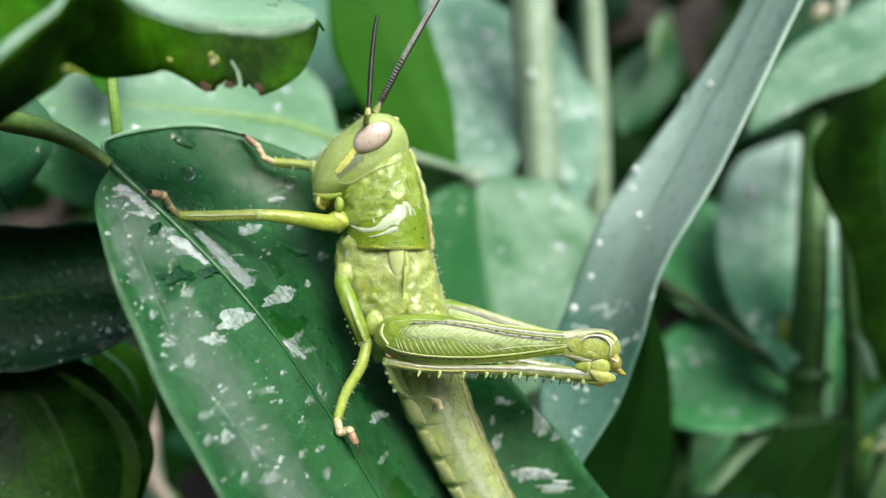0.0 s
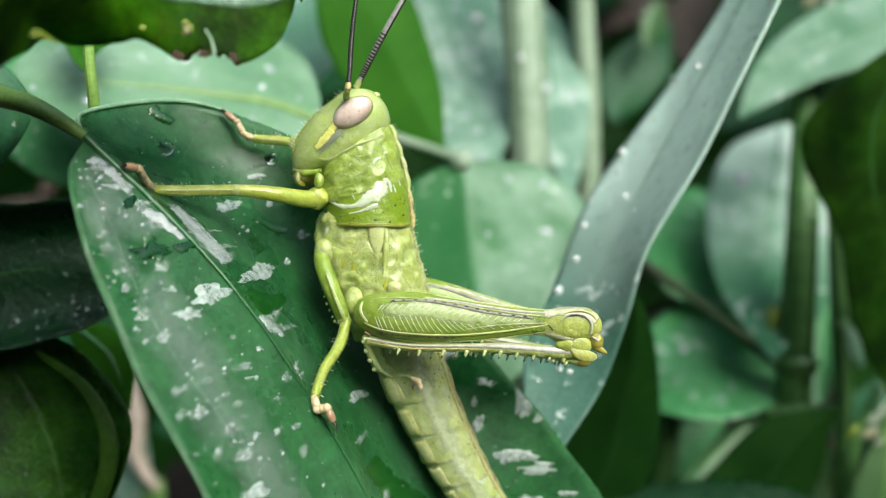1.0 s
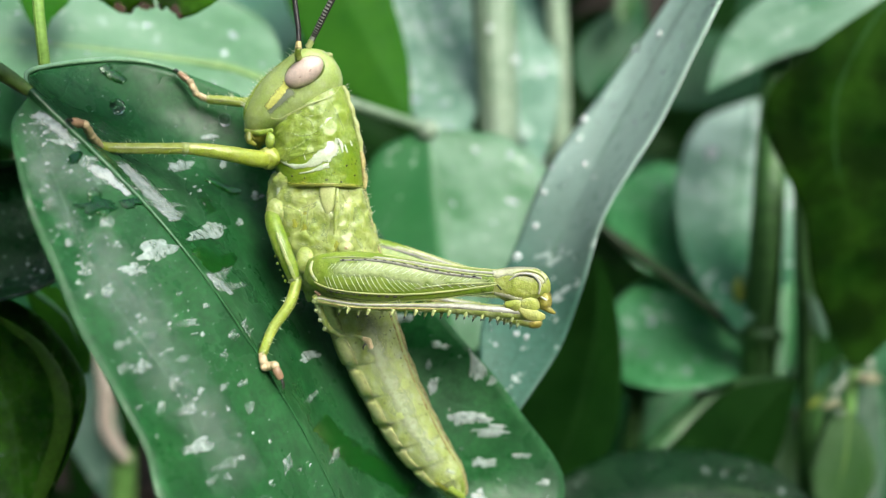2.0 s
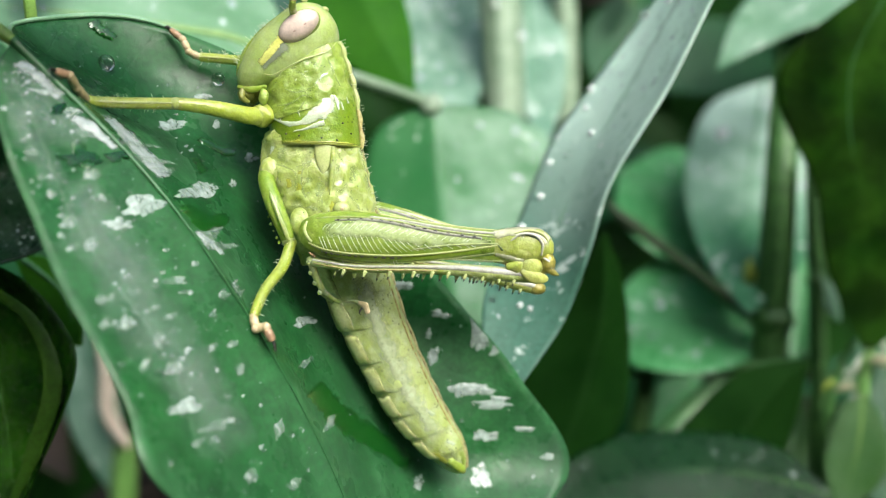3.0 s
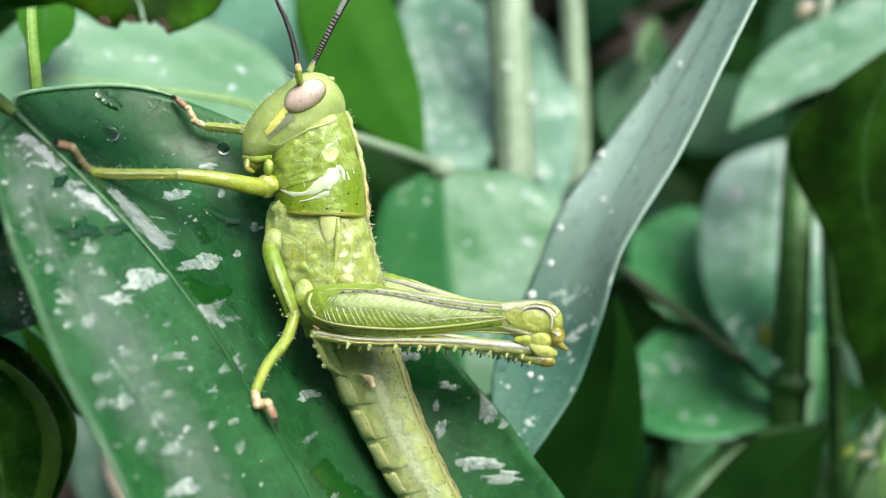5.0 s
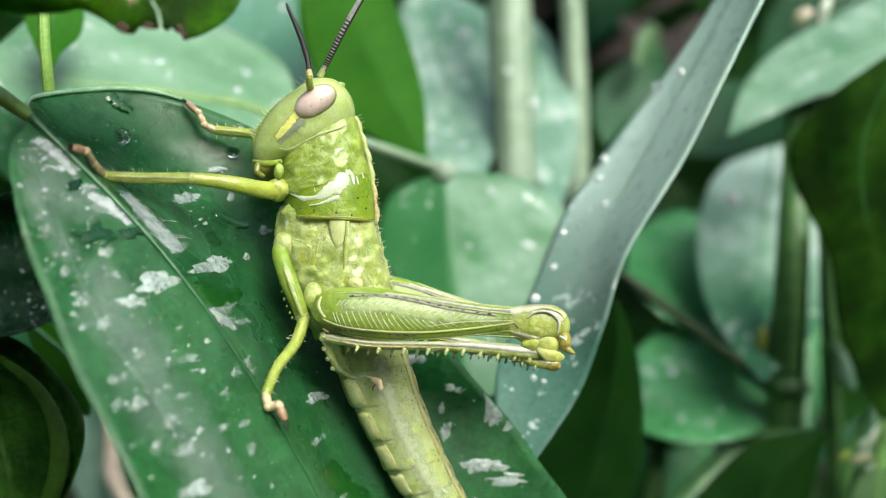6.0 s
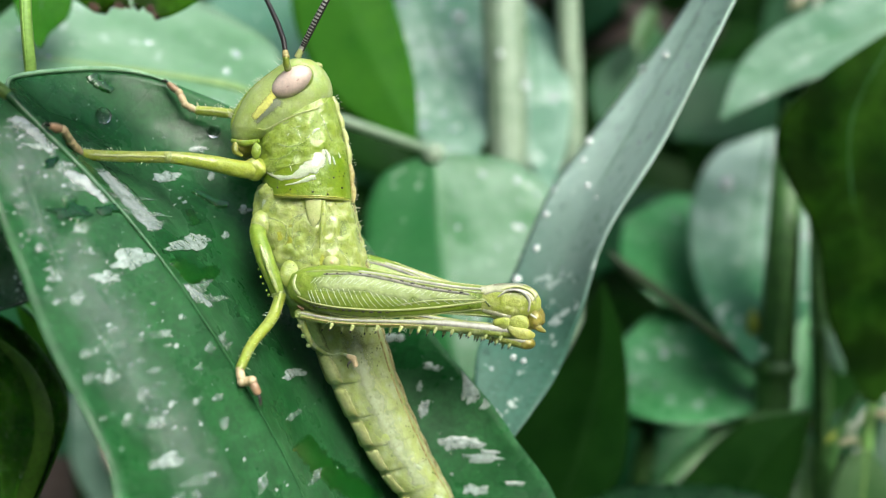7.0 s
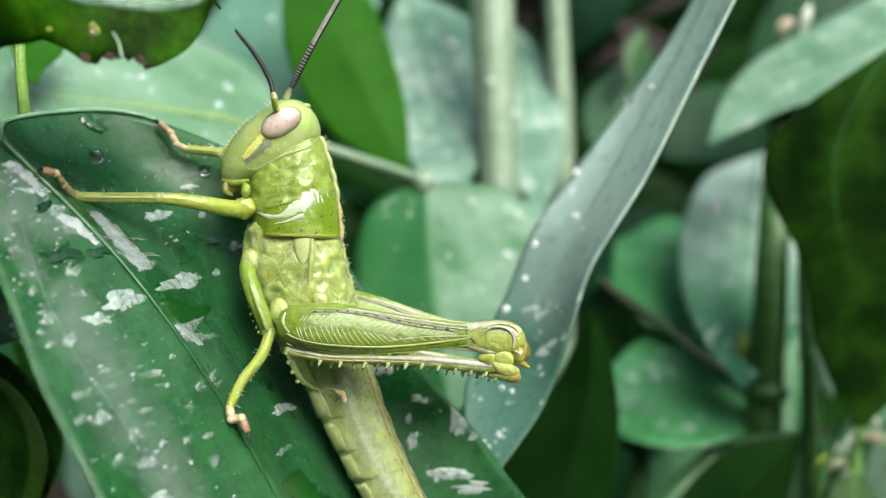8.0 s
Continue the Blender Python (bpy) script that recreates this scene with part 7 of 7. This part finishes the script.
stem("stalk", [(-78.8, 292.0, -70.2), (-79.0, 292.0, -77.2), (-79.6, 292.0, -88.0), (-80.3, 292.0, -114.4)], [3.0, 3.6, 3.8, 3.8], STEM, "green stem below a dry stalk")
stem("leaf_stalk", [(81.8, 240.0, -37.3), (71.3, 236.0, -45.8), (60.4, 232.0, -56.3), (51.2, 228.0, -70.5)], [1.6, 3.0, 3.6, 3.6], SOFT_STEM, "pale leaning leaf stalk")
stem("side_branch", [(46.4, 236.0, -42.5), (61.3, 234.0, -41.4), (76.0, 232.0, -40.0), (91.0, 228.0, -37.8)], [1.0, 1.1, 1.1, 1.2], DARK_STEM, "thin dark branch crossing low down")
stem("woody_stem", [(57.9, 246.0, -42.3), (57.3, 246.0, -49.0), (56.1, 246.0, -58.4), (55.0, 246.0, -78.3)], [2.2, 2.4, 2.6, 2.6], DARK_STEM, "short dark stem low down")
stem("arched_stem", [(94.1, 214.0, -31.9), (90.7, 214.0, -37.8), (89.0, 214.0, -43.6), (87.9, 214.0, -54.0)], [0.7, 0.9, 1.0, 1.1], DARK_STEM, "thin arched dark stem")
stem("arched_stem", [(102.7, 218.0, -27.6), (98.2, 217.0, -34.6), (96.7, 216.0, -42.6), (97.4, 216.0, -54.3)], [1.0, 1.2, 1.3, 1.3], STEM, "thin arched green stem")
flower = thing("withered_flower", (93.0, 214.0, -40.0), "small withered pale flower hung with rain drops", "flower")
for k, (a, b, w, mat) in enumerate((((91.2, 213.0, -39.3), (92.6, 213.0, -37.1), 0.55, PETAL), ((93.1, 213.0, -38.0), (94.5, 213.0, -36.1), 0.5, PETAL), ((89.4, 213.0, -42.0), (93.1, 213.0, -41.0), 1.0, PETAL_PINK),
                                    ((92.7, 213.0, -43.1), (94.5, 213.0, -44.4), 1.1, PETAL), ((86.9, 213.0, -42.0), (89.4, 213.0, -39.5), 0.5, BUD), ((99.2, 215.0, -30.5), (101.0, 215.0, -34.0), 0.8, PETAL), ((96.4, 213.0, -35.5), (102.4, 213.0, -36.2), 1.5, PETAL_PINK), ((90.5, 213.0, -40.7), (94.1, 213.0, -41.4), 0.9, PETAL_PINK), ((92.4, 213.0, -40.0), (94.9, 213.0, -34.5), 0.7, PETAL), ((93.7, 213.0, -43.5), (96.6, 213.0, -44.3), 0.9, PETAL))):
    a, b = Vector(a), Vector(b)
    part("petal", tube([a, a.lerp(b, 0.5) + Vector((0, -0.5, 0.35)), b], [0.15, w, 0.2], 10, 10, flat=0.35), mat, flower)
blossom = thing("blossom", (90.6, 246.0, 54.5), "small faded orange and cream blossom", "flower")
for a, b, w, mat in (((88.7, 246.0, 55.1), (92.2, 246.0, 56.7), 1.6, PETAL_PINK), ((94.7, 246.0, 54.5), (96.9, 246.0, 62.7), 1.3, PETAL), ((89.2, 246.0, 57.3), (93.7, 247.0, 58.3), 1.2, DRY)):
    a, b = Vector(a), Vector(b)
    part("petal", tube([a, a.lerp(b, 0.5) + Vector((0, -0.5, 0.3)), b], [0.4, w, 0.4], 10, 10, flat=0.5), mat, blossom)
bud = thing("bud", (78.5, 235.0, -22.0), "small yellow-green bud on the stem", "bud")
part("scale", loft([((77.8, 235.0, -22.2), (79.4, 235.0, -22.2), 0.8), ((77.1, 235.0, -19.4), (80.0, 235.0, -19.4), 1.5), ((77.4, 235.0, -17.0), (79.5, 235.0, -17.0), 1.1), ((78.4, 235.0, -15.7), (78.7, 235.0, -15.7), 0.2)], 14, 5), BUD, bud)


# ---- rain drops ----
def rain_drop(c, r, flat=0.6, label="round rain drop on a leaf, clear or with painted white glint"):
    # most distant drops carry the sky's glint as white colour
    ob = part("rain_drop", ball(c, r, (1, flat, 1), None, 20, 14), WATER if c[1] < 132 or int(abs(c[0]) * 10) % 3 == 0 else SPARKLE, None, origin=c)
    return tagged(ob, label, "water drop", "rain drops")


NEAR_DROPS = ((-31.0, 124.0, 9.3, 1.0), (-19.5, 130.9, 8.6, 0.8), (31.1, 168.2, 10.0, 0.95), (32.2, 170.5, 13.3, 0.8), (36.9, 169.0, 18.5, 0.8), (40.5, 170.1, 25.4, 0.8), (43.4, 166.0, 26.8, 0.8), (35.4, 160.4, 9.8, 0.7),
              (23.3, 161.0, -4.4, 0.8), (20.3, 158.8, -9.2, 0.8), (27.6, 162.5, 1.9, 0.9), (31.9, 157.9, 3.2, 0.7), (43.9, 153.4, 20.8, 0.6), (46.7, 155.8, 27.3, 0.6), (26.5, 167.1, 5.2, 0.8), (25.0, 164.2, 1.0, 0.7),
              (22.2, 154.9, -11.9, 0.7), (19.4, 149.2, -20.1, 1.0), (15.6, 149.8, -19.4, 0.7), (20.8, 148.7, -20.5, 0.6), (26.7, 159.9, -1.7, 0.6), (31.1, 162.3, 5.5, 0.6), (16.5, 151.1, -17.9, 0.6))
FAR_DROPS = ((26.0, 233.2, 33.2, 1.4), (11.0, 255.3, 53.6, 2.0), (0.9, 255.8, 46.9, 1.6), (6.4, 252.7, 38.0, 1.6), (75.3, 258.3, 5.9, 1.8), (78.4, 258.9, 14.5, 2.2), (-47.7, 178.0, 30.7, 1.5), (-32.2, 187.6, 33.3, 1.5),
             (-31.3, 240.3, 55.3, 2.0), (10.7, 253.6, 45.1, 1.5), (16.4, 254.6, 55.9, 1.5), (72.2, 285.6, 6.5, 1.6), (62.3, 252.1, -27.8, 1.6), (34.6, 254.1, 33.9, 1.2), (20.0, 231.0, 39.8, 1.0))
for x, y, z, r in NEAR_DROPS + FAR_DROPS:
    rain_drop((x, y, z), r * (1.0 if y < 132 else (0.4 if y < 180 else 0.35) + 0.45 * abs(math.sin(7 * x + 3 * z)) ** 2))

# ---- undergrowth far behind ----
def undergrowth(name, count, seed, material, near, far, size, label):
    rnd = random.Random(seed)
    bm = bmesh.new()
    for _ in range(count):
        y = rnd.uniform(near, far)
        c = Vector((rnd.uniform(-0.75, 0.75) * y, y, rnd.uniform(-0.62, 0.42) * y))
        L = rnd.uniform(0.6, 1.3) * size
        d = Vector((rnd.uniform(-1, 1), rnd.uniform(-0.5, 0.5), rnd.uniform(-1, 0.4))).normalized()
        f = Vector((rnd.uniform(-0.5, 0.5), -0.6, rnd.uniform(0.2, 1.0)))
        f = (f - d * f.dot(d)).normalized()
        sd = d.cross(f)
        prev = None
        for i in range(7):
            s = i / 6
            w = L * 0.24 * max(0.02, math.sin(math.pi * s ** 0.8))
            m = c + d * L * (s - 0.5) - f * L * 0.25 * (s - 0.4) ** 2
            cur = [bm.verts.new(m + sd * w + f * w * 0.25), bm.verts.new(m), bm.verts.new(m - sd * w + f * w * 0.25)]
            if prev:
                for k in (0, 1):
                    bm.faces.new((prev[k], prev[k + 1], cur[k + 1], cur[k]))
            prev = cur
    ob = part(name, bm, material, None)
    tagged(ob, label, "foliage", kind="stuff")


undergrowth("undergrowth", 110, 1, UNDER, 330, 620, 80, "green undergrowth leaves far behind the plant")
undergrowth("leaf_litter", 150, 8, BROWN, 380, 800, 70, "brown dead leaves and soil between the plants")
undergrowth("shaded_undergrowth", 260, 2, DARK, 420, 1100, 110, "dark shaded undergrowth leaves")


def shade_bushes(name, count, seed, material, label):
    """Bushes added round the spot and over its sides, mostly unseen, to block low sky light."""
    rnd = random.Random(seed)
    bm = bmesh.new()
    for _ in range(count):
        an = rnd.uniform(0, 6.2832)
        z = rnd.uniform(0.0, 0.95 + 0.10 * math.sin(an) - 0.14 * math.cos(an))
        r = (0.75 + 0.5 * rnd.random() + 2.6 * max(0, rnd.random() - 0.45) ** 1.5) * (1.0 - 0.18 * z)
        c = Vector((r * math.cos(an), 0.1 + r * math.sin(an), z))
        L = rnd.uniform(0.10, 0.2)
        d = Vector((rnd.uniform(-1, 1), rnd.uniform(-1, 1), rnd.uniform(-1, 0.3))).normalized()
        f = Vector((-math.cos(an) + rnd.uniform(-.5, .5), -math.sin(an) + rnd.uniform(-.5, .5), rnd.uniform(0, 0.9)))
        f = (f - d * f.dot(d)).normalized()
        sd = d.cross(f)
        prev = None
        for i in range(6):
            s = i / 5
            w = L * 0.26 * max(0.02, math.sin(math.pi * s ** 0.8))
            m = c + d * L * (s - 0.5) - f * L * 0.25 * (s - 0.4) ** 2
            cur = [bm.verts.new(m + sd * w), bm.verts.new(m - f * w * 0.25), bm.verts.new(m - sd * w)]
            if prev:
                for k in (0, 1):
                    bm.faces.new((prev[k], prev[k + 1], cur[k + 1], cur[k]))
            prev = cur
    me = bpy.data.meshes.new(name)
    bm.to_mesh(me)
    bm.free()
    me.shade_smooth()
    me.materials.append(material)
    tagged(new(name, me), label, "foliage", kind="stuff")


# added to keep the sky's low light off the plant
shade_bushes("shade_bushes", 6500, 5, DARK, "mostly unseen dark bushes added all round to block low sky light")


def motions():
    """The far feeler swings over from one side to the other and leans back, bending along its length; the rest keeps still."""
    across, ahead = ((SITE.to_3x3() @ Vector(v)).normalized() for v in ((1, 0, 0), (0, 1, 0)))
    # seconds; swing of the root and of three joints along the whip; lean
    swing = ((0, 0, 0, 0, 0, 0), (1.0, 0, 0, 0, 0, 0), (1.6, -2, -3, -3, -3, 3), (2.0, -7, -12, -14, -16, 10), (3.3, -9, -14, -18, -22, 14), (4.0, -12, -17, -22, -27, 18), (4.8, -15, -19, -26, -34, 24), (5.2, -19, -21, -29, -38, 26),
             (6.3, -14, -23, -30, -33, 26), (6.6, -14, -23, -30, -34, 26), (6.9, -15, -24, -31, -36, 25), (7.1, -22, -30, -37, -42, 24), (7.3, -30, -37, -44, -50, 22), (7.5, -36, -41, -48, -54, 21), (7.7, -34, -40, -48, -54, 20), (8.0, -21, -32, -42, -49, 20))
    root, pieces = feelers[0]

    def turned(a, lean):
        return Matrix.Rotation(radians(a), 4, ahead) @ Matrix.Rotation(radians(-lean), 4, across)
    home = Vector(root.location)
    walk(root, [(r[0], Matrix.Translation(home) @ turned(r[1], r[5] * 0.5)) for r in swing])
    rest = [Vector(ob.location) for ob, _ in pieces]
    for n in (1, 2, 3):
        rows = []
        for r in swing:
            base = turned(r[1], r[5] * 0.5).inverted()
            here = rest[1].copy()
            for k in range(1, n):
                here = here + base @ turned(r[1 + k], r[5]) @ (rest[k + 1] - rest[k])
            rows.append((r[0], Matrix.Translation(here) @ base @ turned(r[1 + n], r[5])))
        walk(pieces[n][0], rows)


motions()
